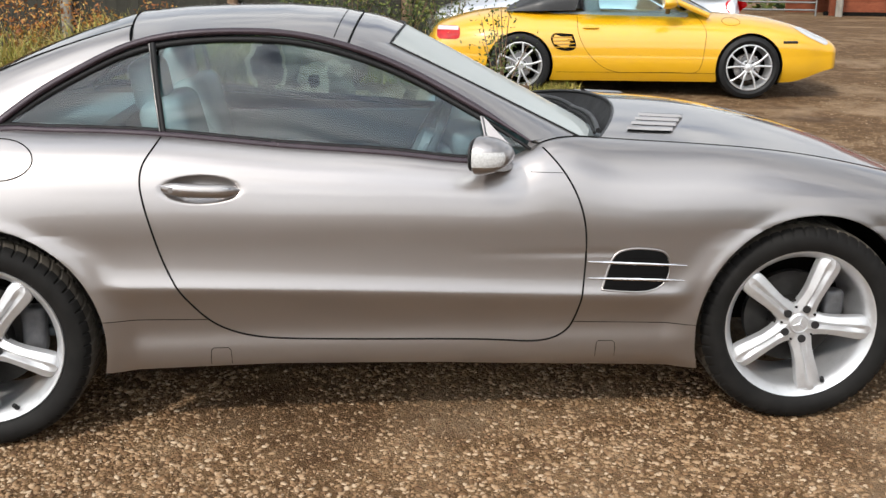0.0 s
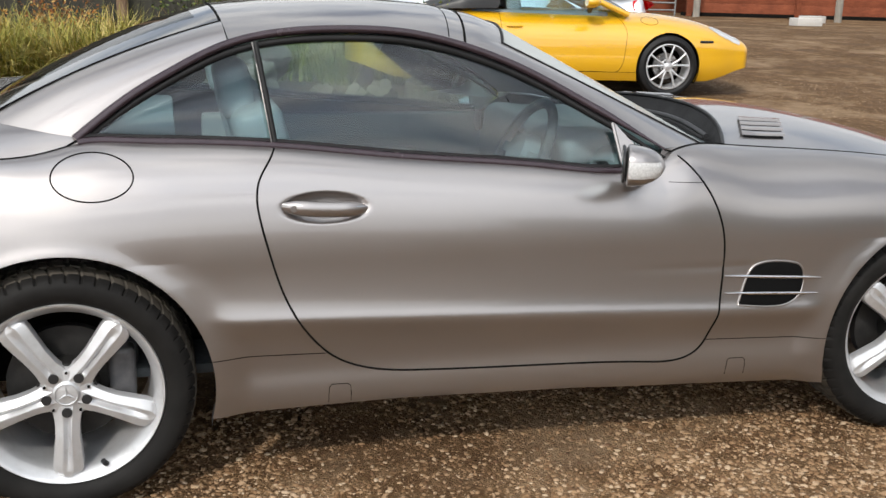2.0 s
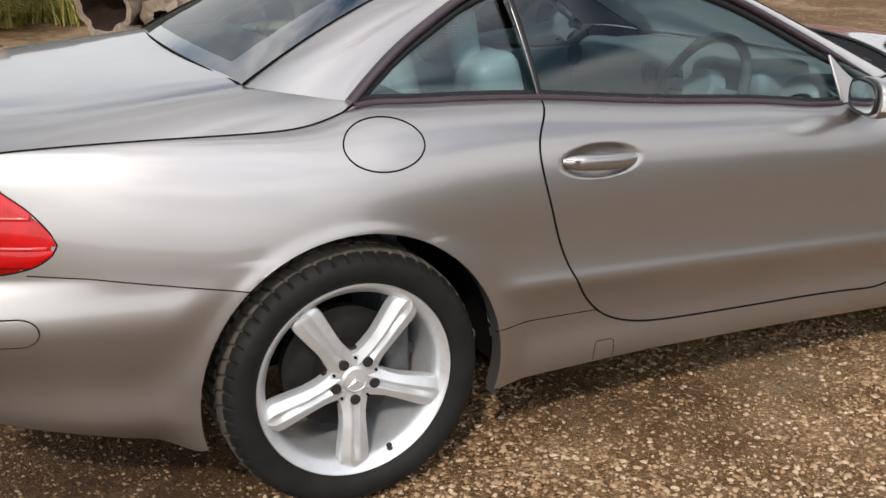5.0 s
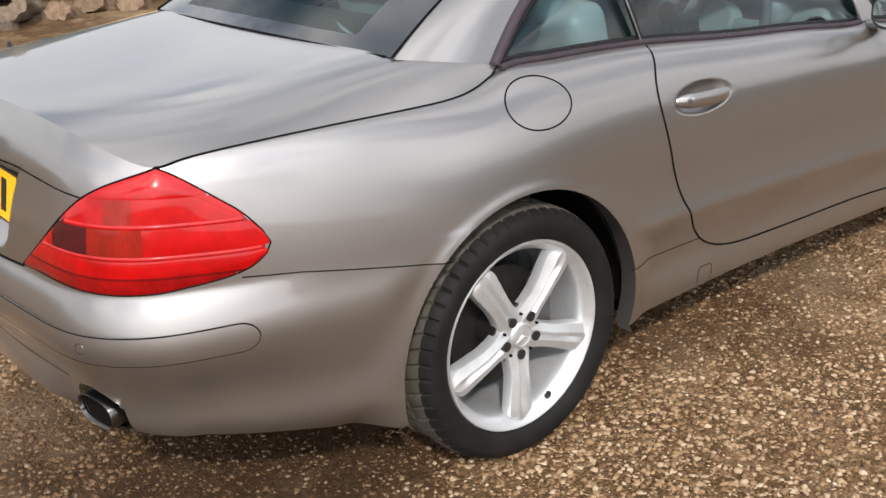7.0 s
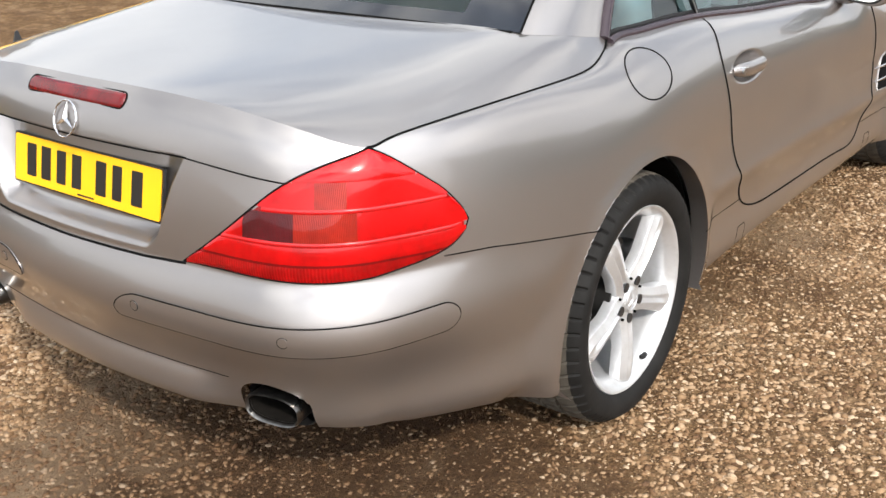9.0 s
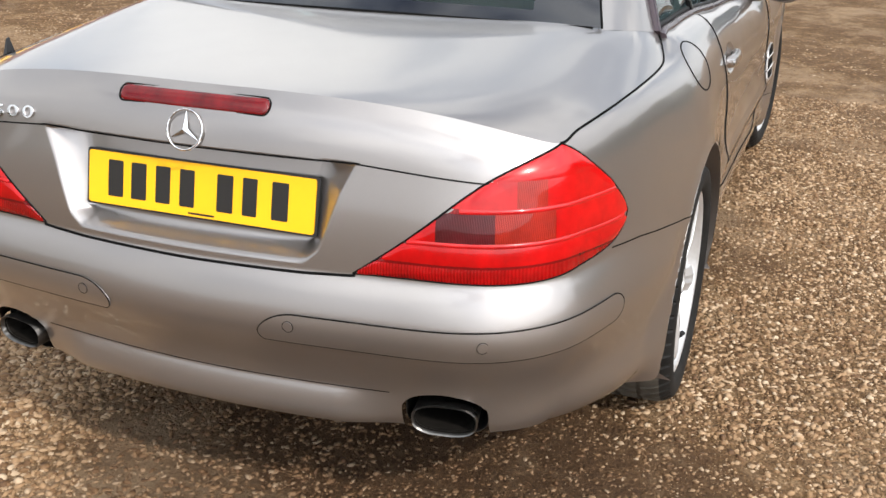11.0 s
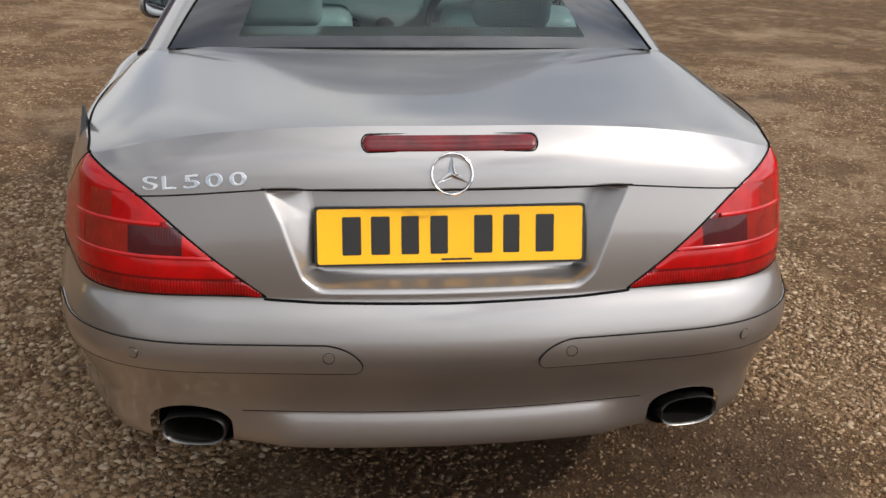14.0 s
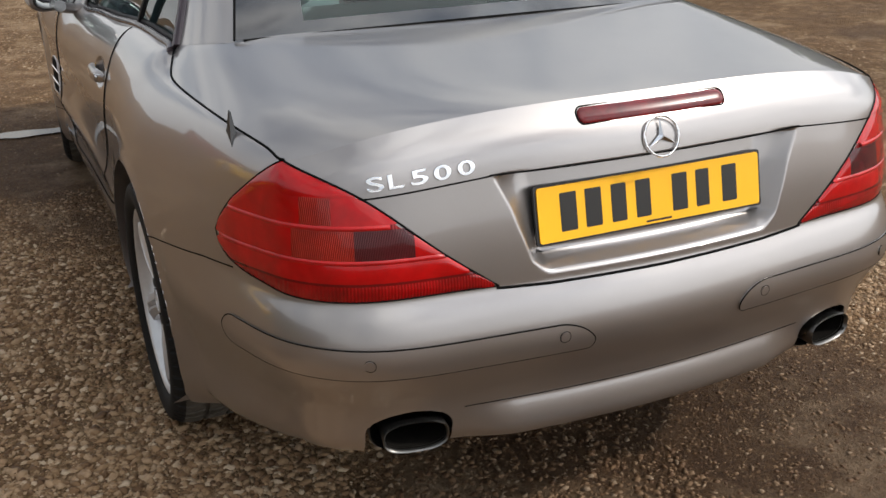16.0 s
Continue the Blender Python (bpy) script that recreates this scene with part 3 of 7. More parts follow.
def inside(poly, x, z):
    odd = np.zeros(len(x), bool)
    px, pz = poly[:, 0], poly[:, 1]
    for a in range(len(poly)):
        b = a - 1
        cross = (pz[a] > z) != (pz[b] > z)
        with np.errstate(divide="ignore", invalid="ignore"):
            at = (px[b] - px[a]) * (z - pz[a]) / (pz[b] - pz[a]) + px[a]
        odd ^= cross & (x < at)
    return odd


# tail lamp outline: lower and upper edge against the girth
LAMP_T = [girth_at(y=0.356), girth_at(y=0.47), girth_at(y=0.605), girth_at(y=0.742), girth_at(x=-2.06), girth_at(x=-1.98), girth_at(x=-1.90)]
_under = natural(LAMP_T, [0.659, 0.6605, 0.659, 0.661, 0.666, 0.676, 0.700])
_inner, _outer = natural(LAMP_T[:4], [0.659, 0.742, 0.842, 0.8985]), natural(LAMP_T[3:], [0.8985, 0.878, 0.826, 0.762])


def lamp_round(t, z):
    """Draws an edge in to the rounded outer end of the lamp."""
    w = np.clip((np.asarray(t, float) - LAMP_T[5]) / (LAMP_T[6] - LAMP_T[5]), 0, 1)
    return 0.728 + (z - 0.728) * np.sqrt(np.clip(1 - np.clip((w - 0.25) / 0.75, 0, 1) ** 2.2, 0, 1))[..., None]


def LAMP_LOW(t):
    return lamp_round(t, _under(np.asarray(t, float)))


def LAMP_HIGH(t):
    """Upper edge of the lamp: two gently bowed runs that meet in a point at the corner of the boot lid."""
    t = np.asarray(t, float)
    return lamp_round(t, np.where((t < LAMP_T[3])[..., None], _inner(t), _outer(t)))


LAMP_CORNER = LAMP_T[3]

car = thing("roadster_car", "pewter metallic two-door roadster with a closed hard top, parked on gravel", "car")

_c = skin_v[skin_f].mean(1)
_col = np.repeat(np.arange(N_T - 1), N_V - 1)
_tc = np.abs((_ts[_col] + _ts[_col + 1]) / 2)
_x, _y, _zz = _c.T
_r1, _r2 = np.hypot(_x + AXLE, _zz - HUB_R), np.hypot(_x - AXLE, _zz - HUB_F)
_wheel = (np.abs(_y) > 0.5) & ((_r1 < ARCH_R) | (_r2 < ARCH_F))
_seam = np.interp(_x, [-2.0, -1.97, -1.85, -1.52], [0.668, 0.668, 0.655, 0.594])
_door = inside(DOOR, _x, _zz) & (np.abs(_y) > 0.5)
_lampside = np.where(_tc < LAMP_CORNER, _zz < LAMP_HIGH(np.clip(_tc, LAMP_T[0], LAMP_T[-1]))[:, 0], True) & (_tc > LAMP_T[0])
_region = np.full(len(_c), "rear_wing", object)
_region[_x > 0.2] = "front_wing"
_region[(_x > -1.28) & (_x < 1.28) & (_zz < np.interp(_x, [-0.9, 0.9], [0.398, 0.353]))] = "sill"
_region[_x > 1.66] = "front_bumper"
_region[(_x < -1.3) & (_zz < _seam)] = "rear_bumper"
_region[(_tc < LAMP_T[0]) & (_zz < 0.652)] = "rear_bumper"
_region[(_tc < LAMP_CORNER) & (_zz >= 0.652) & ~_lampside] = "boot_lid_face"
_region[_door] = "door"
_pipe = (_x < -2.0) & (np.hypot((np.abs(_y) - 0.516) / 0.084, np.minimum(0, 0.366 - _zz) / 0.047) < 1) & (_zz < 0.45)
_region[_wheel | _pipe] = ""

# edges of the wheel openings are drawn onto a true circle
_keep = np.zeros(len(skin_v), bool)
_gone = np.zeros(len(skin_v), bool)
_keep[skin_f[~_wheel].ravel()] = True
_gone[skin_f[_wheel].ravel()] = True
_cut = np.zeros(len(skin_v), bool)
_cut[skin_f[_pipe].ravel()] = True
_rim_ids = set(np.nonzero(_keep & _cut)[0].tolist())
for i in np.nonzero(_keep & _gone)[0]:
    x, y, z = skin_v[i]
    xc, zc, r = (-AXLE, HUB_R, ARCH_R) if x < 0 else (AXLE, HUB_F, ARCH_F)
    d = np.hypot(x - xc, z - zc)
    skin_v[i] = (xc + (x - xc) * r / d, y, zc + (z - zc) * r / d)

for i in np.nonzero(_keep)[0]:
    x, y, z = skin_v[i]
    dy, dz = abs(y) - 0.516, z - 0.366
    if x < -2.0 and z < 0.43:
        d = np.hypot(dy / 0.084, max(dz, 0) / 0.047)
        if 0.86 < d < 1.10 and i in _rim_ids:
            skin_v[i] = (x, np.sign(y) * (0.516 + dy / d), 0.366 + dz / d if dz > 0 else z)

doors, wings, quarters = {}, {}, {}
for name in ("rear_wing", "front_wing", "door", "sill", "rear_bumper", "front_bumper", "boot_lid_face"):
    sides = (-1, 1) if name in ("rear_wing", "front_wing", "door", "sill") else (0,)
    for s in sides:
        pick = (_region == name) & ((np.sign(_y) == s) if s else True)
        used, back = np.unique(skin_f[pick].ravel(), return_inverse=True)
        ob = mesh_ob(name, skin_v[used], back.reshape(-1, 4), SILVER, car, normals=skin_n[used])
        {"door": doors, "front_wing": wings, "rear_wing": quarters}.get(name, {})[s] = ob
        if name == "rear_bumper":
            rear_bumper = ob
        elif name == "boot_lid_face":
            boot_face = ob
        elif name == "front_bumper":
            front_bumper = ob

# --- boot lid top and bonnet: crowned sheets between the seams
_cs = np.linspace(0, GIRTH, 6000)
_tp = TOP_AT(_cs)
CORNER = _cs[np.argmin(np.hypot(_tp[:, 0] + 2.074, _tp[:, 1] + 0.688))]
NOSE = _cs[np.argmin(np.hypot(_tp[:, 0] - 1.87, _tp[:, 1] + 0.58))]


def seam_point(t):
    return TOP_AT(np.asarray(t, float))


def sheet(end_ts, side_ts, crown, power, bow=None, ridge=None, start=2.5):
    """A sheet whose end follows the seam across the car and whose edges follow the seam along it."""
    end, side = seam_point(end_ts), seam_point(side_ts)
    eta = -end[:, 1] / -end[-1, 1]
    eta = np.r_[-eta[:0:-1], eta]
    ex = np.r_[end[:0:-1, 0], end[:, 0]] - end[-1, 0]
    ez = np.r_[end[:0:-1, 2], end[:, 2]] - end[-1, 2]
    rows = []
    for k, (sx, sy, sz) in enumerate(side):
        r = k / (len(side) - 1)
        f = (1 - r) ** 2.0
        x = sx + ex * (1 - r) + (bow(eta) * r**3 if bow is not None else 0)
        lift = crown(r) if ridge is None else (ridge(r) - sz - ez.max() * f) / max(1 - f, 1e-3)
        z = sz + ez * f + lift * (1 - np.abs(eta) ** (start + (power - start) * r)) * (1 - f)
        rows.append(np.stack([x, -sy * -eta * -1, z], -1))
    return np.array(rows)


DECK_RIDGE = natural([0, 0.3, 0.5, 0.71, 1], [0.972, 0.981, 0.991, 1.006, 1.022])
_side_end = _cs[np.argmin(np.abs(_tp[:, 0] + 1.20) + (np.abs(_tp[:, 1]) < 0.5))]
deck = sheet(np.linspace(0, CORNER, 70), np.linspace(CORNER, _side_end, 90), lambda r: np.interp(r, [0, 0.3, 0.82, 1], [0.066, 0.072, 0.092, 0.058]), 12.0,
             ridge=lambda r: float(DECK_RIDGE(r)[0]), start=6.0)
boot_lid = grid_ob("boot_lid", deck, SILVER, car)
_b1 = _cs[np.argmin(np.abs(_tp[:, 0] - 0.618) + (np.abs(_tp[:, 1]) < 0.5))]
hood = sheet(np.linspace(GIRTH, NOSE, 60), np.linspace(NOSE, _b1, 110), lambda r: np.interp(r, [0, 0.4, 1], [0.05, 0.075, 0.060]), 2.3, lambda e: 0.185 * (1 - e**2))
bonnet = grid_ob("bonnet", hood, SILVER, car, flip=True)
_deck_tree = BVHTree.FromPolygons([tuple(v) for v in deck.reshape(-1, 3)], [tuple(map(int, f)) for f in grid_faces(*deck.shape[:2])])
_hood_tree = BVHTree.FromPolygons([tuple(v) for v in hood.reshape(-1, 3)], [tuple(map(int, f)) for f in grid_faces(*hood.shape[:2])])


def on_top(tree, x, y, lift=0.0):
    hit, nrm, _, _ = tree.ray_cast(Vector((x, y, 3)), Vector((0, 0, -1)))
    return np.array(hit) + (0, 0, lift) if hit else np.array((x, y, 0.93))


# --- roof and pillars
FRAME = curve_through([(-1.232, 0.706, 0.955), (-1.095, 0.650, 1.058), (-0.985, 0.615, 1.122), (-0.838, 0.580, 1.191), (-0.673, 0.576, 1.226), (-0.512, 0.580, 1.235),
                       (-0.346, 0.584, 1.228), (-0.178, 0.594, 1.193), (-0.01, 0.618, 1.133), (0.14, 0.658, 1.058), (0.27, 0.712, 0.986), (0.382, 0.773, 0.919)], 220)
_fx = FRAME[:, 0]


def frame_at(x):
    return np.stack([np.interp(x, _fx, FRAME[:, k]) for k in range(3)], -1)


def ruled(a, b, n, bulge=0.0, power=2):
    """A sheet of n steps between two lines of points, bulging outwards (up and away from the middle)."""
    w = np.linspace(0, 1, n)[:, None, None]
    g = a[None] * (1 - w) + b[None] * w
    d = np.cross(np.gradient(g, axis=0), np.gradient(g, axis=1))
    d /= np.maximum(np.linalg.norm(d, axis=-1, keepdims=True), 1e-9)
    d *= np.sign((d * (g - np.array([-0.4, 0, 0.6]))).sum(-1, keepdims=True))
    return g + d * bulge * 4 * w * (1 - w)


ROOF_Z = lambda x: np.interp(x, [-0.9, -0.85, -0.7, -0.55, -0.4, -0.25, -0.13, 0.02], [1.273, 1.280, 1.300, 1.309, 1.311, 1.301, 1.276, 1.212])
eta = np.linspace(-1, 1, 61)


def roof_row(x, inner=1.0):
    _, fy, fz = frame_at(x)
    e = eta * inner
    bow = np.interp(x, [-0.838, -0.50, -0.178], [-0.030, 0.02, 0.075])
    return np.stack([x + bow * (1 - e * e), e * fy, fz + (ROOF_Z(x) - fz) * (1 - np.abs(e) ** 3.3)], -1)


_rx = np.linspace(-0.838, -0.178, 46)
roof = grid_ob("roof_panel", [roof_row(x) for x in _rx], SILVER, car)
# front header between the roof panel and the windscreen
_hx = np.linspace(-0.178, -0.06, 10)
header = grid_ob("windscreen_header", [roof_row(x, 1.0 - 0.18 * (k / 9)) + np.array([0.03 * k / 9, 0, 0]) * (1 - np.abs(eta[:, None]) ** 2) for k, x in enumerate(_hx)], SILVER, car)
screen_top = np.array(roof_row(-0.06, 0.82)) + np.array([0.03, 0, 0]) * (1 - np.abs(eta[:, None]) ** 2)
screen_low = np.stack([0.585 + 0.120 * (1 - eta**2), eta * 0.648, 0.905 + 0.0 * eta], -1)
screen_grid = ruled(screen_top, screen_low, 40, 0.002)
windscreen = grid_ob("windscreen", screen_grid, SCREEN, car, "green tinted windscreen glass")
windscreen.visible_shadow = False
tube("windscreen_seal", np.r_[screen_grid[::-1, 0], screen_grid[0, 1:-1], screen_grid[:, -1]] + (0, 0, 0.001), 0.0045, RUBBER, windscreen, 6)
# rear window: black border with a clear pane
back_top = roof_row(-0.838, 0.76)
back_low = np.stack([-1.454 - 0.040 * (1 - eta**2), eta * 0.618, 1.000 + 0.009 * (1 - eta**2)], -1)
back_grid = ruled(back_top, back_low, 44, 0.022)
_bf = grid_faces(44, 61)
if normals_of(back_grid.reshape(-1, 3), _bf)[:, 2].sum() < 0:
    _bf = _bf[:, ::-1]
_bi, _bj = np.divmod(_bf.min(1), 61)
_clearp = (np.abs(eta[_bj] + 0.025) < 0.735) & (_bi > 3) & (_bi < 40)
for nm, pick, mt, lb in (("rear_window_border", ~_clearp, BLACKGLASS, "black enamelled glass border"), ("rear_window", _clearp, REARGLASS, "green tinted rear window glass")):
    used, back = np.unique(_bf[pick].ravel(), return_inverse=True)
    pane = mesh_ob(nm, back_grid.reshape(-1, 3)[used], back.reshape(-1, 4), mt, car, label=lb)
    pane.visible_shadow = mt is BLACKGLASS
# pillars
for s in (-1, 1):
    mir = np.array([1, s, 1])
    up = frame_at(np.linspace(-0.178, 0.378, 50)) * mir
    j = 0 if s < 0 else 60
    edge = screen_grid[:, j]
    edge = np.stack([np.interp(np.linspace(0, 1, 50), np.linspace(0, 1, 40), edge[:, k]) for k in range(3)], -1)
    grid_ob("windscreen_pillar", ruled(up, edge, 10, 0.010), SILVER, car, flip=s > 0)
    up = frame_at(np.linspace(-0.838, -1.232, 50)) * mir
    edge = back_grid[:, j]
    edge = np.stack([np.interp(np.linspace(0, 1, 50), np.linspace(0, 1, 44), edge[:, k]) for k in range(3)], -1)
    pil = ruled(up, edge, 14, 0.019)
    bow = 0.020 * 4 * np.linspace(0, 1, 14) * (1 - np.linspace(0, 1, 14))
    pil[..., 0] -= bow[:, None] * (np.linspace(0, 1, 50) ** 6)[None]
    fall = np.array([on_top(_deck_tree, p[0], p[1])[2] + 0.0005 - p[2] for p in pil[:, -1]])
    pil[..., 2] += fall[:, None] * (np.linspace(0, 1, 50) ** 5)[None]
    grid_ob("rear_pillar", pil, SILVER, car, flip=s < 0)
    # base of the windscreen pillar, running out to the bonnet corner
    w = np.linspace(0, 1, 12)[:, None]
    row0 = frame_at(0.378) * mir * (1 - w) + screen_grid[-1, j] * w
    seam_pts = np.array([[x, s * np.interp(x, _tp[_tp[:, 1] < -0.5, 0], -_tp[_tp[:, 1] < -0.5, 1]), np.interp(x, _tp[_tp[:, 1] < -0.5, 0], _tp[_tp[:, 1] < -0.5, 2])] for x in np.linspace(0.372, 0.635, 12)])
    row1 = seam_pts + (0, -s * 0.001, 0.0005)
    grid_ob("pillar_foot", np.array([row0 * (1 - q) + row1 * q + (0, 0, 0.010 * q * (1 - q) * 4 * 0.6) for q in np.linspace(0, 1, 6)]), SILVER, car)

# --- side windows, seals and trims
for s in (-1, 1):
    mir = np.array([1, s, 1])
    for nm, x0, x1, dx in (("quarter_window", -1.205, -0.748, 0.012), ("door_window", -0.748, 0.37, 0.0)):
        w = np.linspace(0, 1, 60)
        xb = x0 + (x1 - x0) * w
        tb = np.array([[np.interp(x, _tp[(_tp[:, 1] < -0.5), 0], _tp[(_tp[:, 1] < -0.5), k]) for k in (1, 2)] for x in xb])
        low = np.stack([xb, np.abs(tb[:, 0]) - 0.012, tb[:, 1] - 0.012], -1)
        lean = np.interp(xb, [-1.2, -0.748, 0.1, 0.37], [0.0, -0.032, 0.0, 0.0])
        top = frame_at(xb + lean) - np.array([0, 0.012, 0.006])
        top[:, 2] = np.maximum(top[:, 2], low[:, 2] + 0.004)
        g = ruled(low * mir, top * mir, 24, 0.012)
        pane = grid_ob(nm, g, GLASS, car, "green tinted side window glass")
        pane.visible_shadow = False
    fr = FRAME * mir
    out = np.array([0, s, 0])
    tube("window_frame_trim", fr + out * 0.002 + (0, 0, 0.001), [float(0.016 * (1 - 0.72 * q)) for q in smooth01(FRAME[:, 0], 0.20, 0.378)], TRIM, car, 10, flat=0.75, label="dark plum window trim")
    tube("window_seal", (FRAME + np.array([0, 0.003, -0.023])) * mir, [float(0.0105 * (1 - 0.6 * q)) for q in smooth01(FRAME[:, 0], 0.20, 0.378)], RUBBER, car, 8)
    belt = np.array([[x, *[np.interp(x, _tp[(_tp[:, 1] < -0.5), 0], _tp[(_tp[:, 1] < -0.5), k]) for k in (1, 2)]] for x in np.linspace(-1.225, 0.255, 90)])
    belt[:, 1] = -belt[:, 1]
    tube("belt_trim", (belt + (0, 0.004, 0.001)) * mir, 0.012, TRIM, car, 8, flat=1.0, label="dark plum belt trim")
    tube("belt_seal", (belt + (0, -0.010, 0.012)) * mir, 0.007, RUBBER, car, 8)
    b0, b1 = np.array((-0.730, 0.722, 0.935)) * mir, np.array((-0.768, 0.600, 1.198)) * mir
    mid = (b0 + b1) / 2 + out * 0.013
    tube("window_divider", curve_through([b0 + out * 0.004, mid, b1], 14), 0.0085, RUBBER, car, 8)
    tube("divider_trim", curve_through([b0 + out * 0.012 + (-0.009, 0, 0), mid + out * 0.008 + (-0.009, 0, 0), b1 + out * 0.008 + (-0.009, 0, 0)], 14), 0.0026, SOOT, car, 6)

# --- shut lines
def seam_line(name, pts, r=0.0028, closed=False, parent=None):
    return tube(name, pts, r, GAP, parent or car, 6, closed)


for s in (-1, 1):
    seam_line("door_shut_line", [on_side(x, z, s) for x, z in DOOR if z < np.interp(x, _tp[_tp[:, 1] < -0.5, 0], _tp[_tp[:, 1] < -0.5, 2]) - 0.003], 0.0030, parent=doors[s])
    for xa, xb in ((-0.925, -0.612), (0.515, 0.905)):
        seam_line("sill_joint", [on_side(x, np.interp(x, [-0.9, 0.9], [0.398, 0.353]), s) for x in np.linspace(xa, xb, 14)], 0.0013)
    seam_line("bumper_joint", [on_side(x, np.interp(x, [-1.97, -1.85, -1.52], [0.668, 0.655, 0.594]), s) for x in np.linspace(-1.965, -1.51, 26)], 0.0015)
    tt = np.linspace(CORNER, _side_end, 90)
    line = seam_point(tt) * (1, -s, 1)
    line = line[line[:, 0] < -1.235]
    seam_line("boot_shut_line", np.r_[line[::2], [(-1.228, s * 0.716, 0.954)]], 0.0028)
    tt = np.linspace(_b1, NOSE, 80)
    seam_line("bonnet_shut_line", seam_point(tt) * (1, -s, 1), 0.0022)
    # boot lid edge down along the tail lamp
    lt = np.linspace(LAMP_T[0], LAMP_T[3], 40)
    pts = flank(lt, LAMP_HIGH(lt)[:, 0]) * (1, -s, 1)
    seam_line("boot_side_line", pts, 0.0022)
    seam_line("pillar_joint", [frame_at(0.378) * (1, s, 1) + (0.005, 0, -0.004), *[seam_point(q) * (1, -s, 1) + (0, 0, 0.001) for q in np.linspace(girth_at(x=0.43), _b1, 8)]], 0.0028)
    seam_line("mirror_base_line", [on_side(x, 0.838 - 0.02 * (x - 0.3), s) for x in np.linspace(0.37, 0.470, 8)], 0.0010)
    # roof joints
    for x in (-0.838, -0.178):
        row = roof_row(x)
        half = row[:31] if s < 0 else row[30:]
        seam_line("roof_joint", half + (0, 0, -0.0015), 0.0045)
    row = roof_row(-0.224, 0.95)
    seam_line("roof_joint", (row[:31] if s < 0 else row[30:]) + (0, 0, -0.001), 0.0022)
    jj = 0 if s < 0 else 60
    seam_line("rear_glass_joint", back_grid[:, jj] + (0, 0, 0.001), 0.0028)
seam_line("boot_lower_line", [on_tail(y, np.interp(abs(y), [0, 0.25, 0.34, 0.36], [0.648, 0.650, 0.654, 0.656])) for y in np.linspace(-0.356, 0.356, 60)], 0.0030, parent=boot_face)
for s in (-1, 1):
    seam_line("boot_crease_line", [on_tail(s * y, np.interp(y, [0.34, 0.58], [0.862, 0.842])) for y in np.linspace(0.350, 0.590, 22)], 0.0017, parent=boot_face)
seam_line("boot_crease_line", [on_tail(y, 0.8625) + (-0.001, 0, 0) for y in np.linspace(-0.355, 0.355, 40)], 0.0018, parent=boot_face)
seam_line("rear_window_joint", back_grid[-1, 1:-1] + (-0.002, 0, -0.002), 0.0045)

# --- tail lamps
def lamp_piece(name, z0, z1, mat, parent, s, k0=0.0, k1=1.0, lift=0.006, n=70, m=16, label="", crown=0.006):
    """A band of the lamp between two heights; k is the share of its length."""
    ta, tb = LAMP_T[0], LAMP_T[-1]
    t = ta + (tb - ta) * np.linspace(k0, k1, n)
    lo, hi = LAMP_LOW(t)[:, 0], LAMP_HIGH(t)[:, 0]
    sag = -0.010 * smooth01(np.linspace(k0, k1, n), 0.55, 1.0)
    za, zb = np.clip(z0 + sag, lo, hi), np.clip(z1 + sag, lo, hi)
    ok = zb - za > 0.0015
    t, lo, hi, za, zb = t[ok], lo[ok], hi[ok], za[ok], zb[ok]
    kk = np.linspace(k0, k1, n)[ok][:, None]
    n = len(t)
    w = np.linspace(0, 1, m)
    z = za[:, None] + (zb - za)[:, None] * w[None]
    v = (z - lo[:, None]) / np.maximum(hi - lo, 1e-4)[:, None]
    tt = np.repeat(t[:, None], m, 1)
    p = flank(tt, z)
    du = flank(tt + 1e-3, z) - flank(tt - 1e-3, z)
    dv = flank(tt, z + 1e-3) - flank(tt, z - 1e-3)
    nn = np.cross(du, dv)
    nn /= np.linalg.norm(nn, axis=-1, keepdims=True)
    nn *= np.sign((nn * (p - (-1.2, 0, 0.5))).sum(-1, keepdims=True))
    edge = np.clip(14 * np.minimum(np.minimum(kk, 1 - kk), np.minimum(v, 1 - v) * 0.5), 0, 1)
    p = p + nn * (lift * edge ** 0.5 - 0.0005 + crown * edge * (1 - (2 * w - 1) ** 2)[None])[..., None]
    return grid_ob(name, p * (1, -s, 1), mat, parent, label, flip=s > 0)


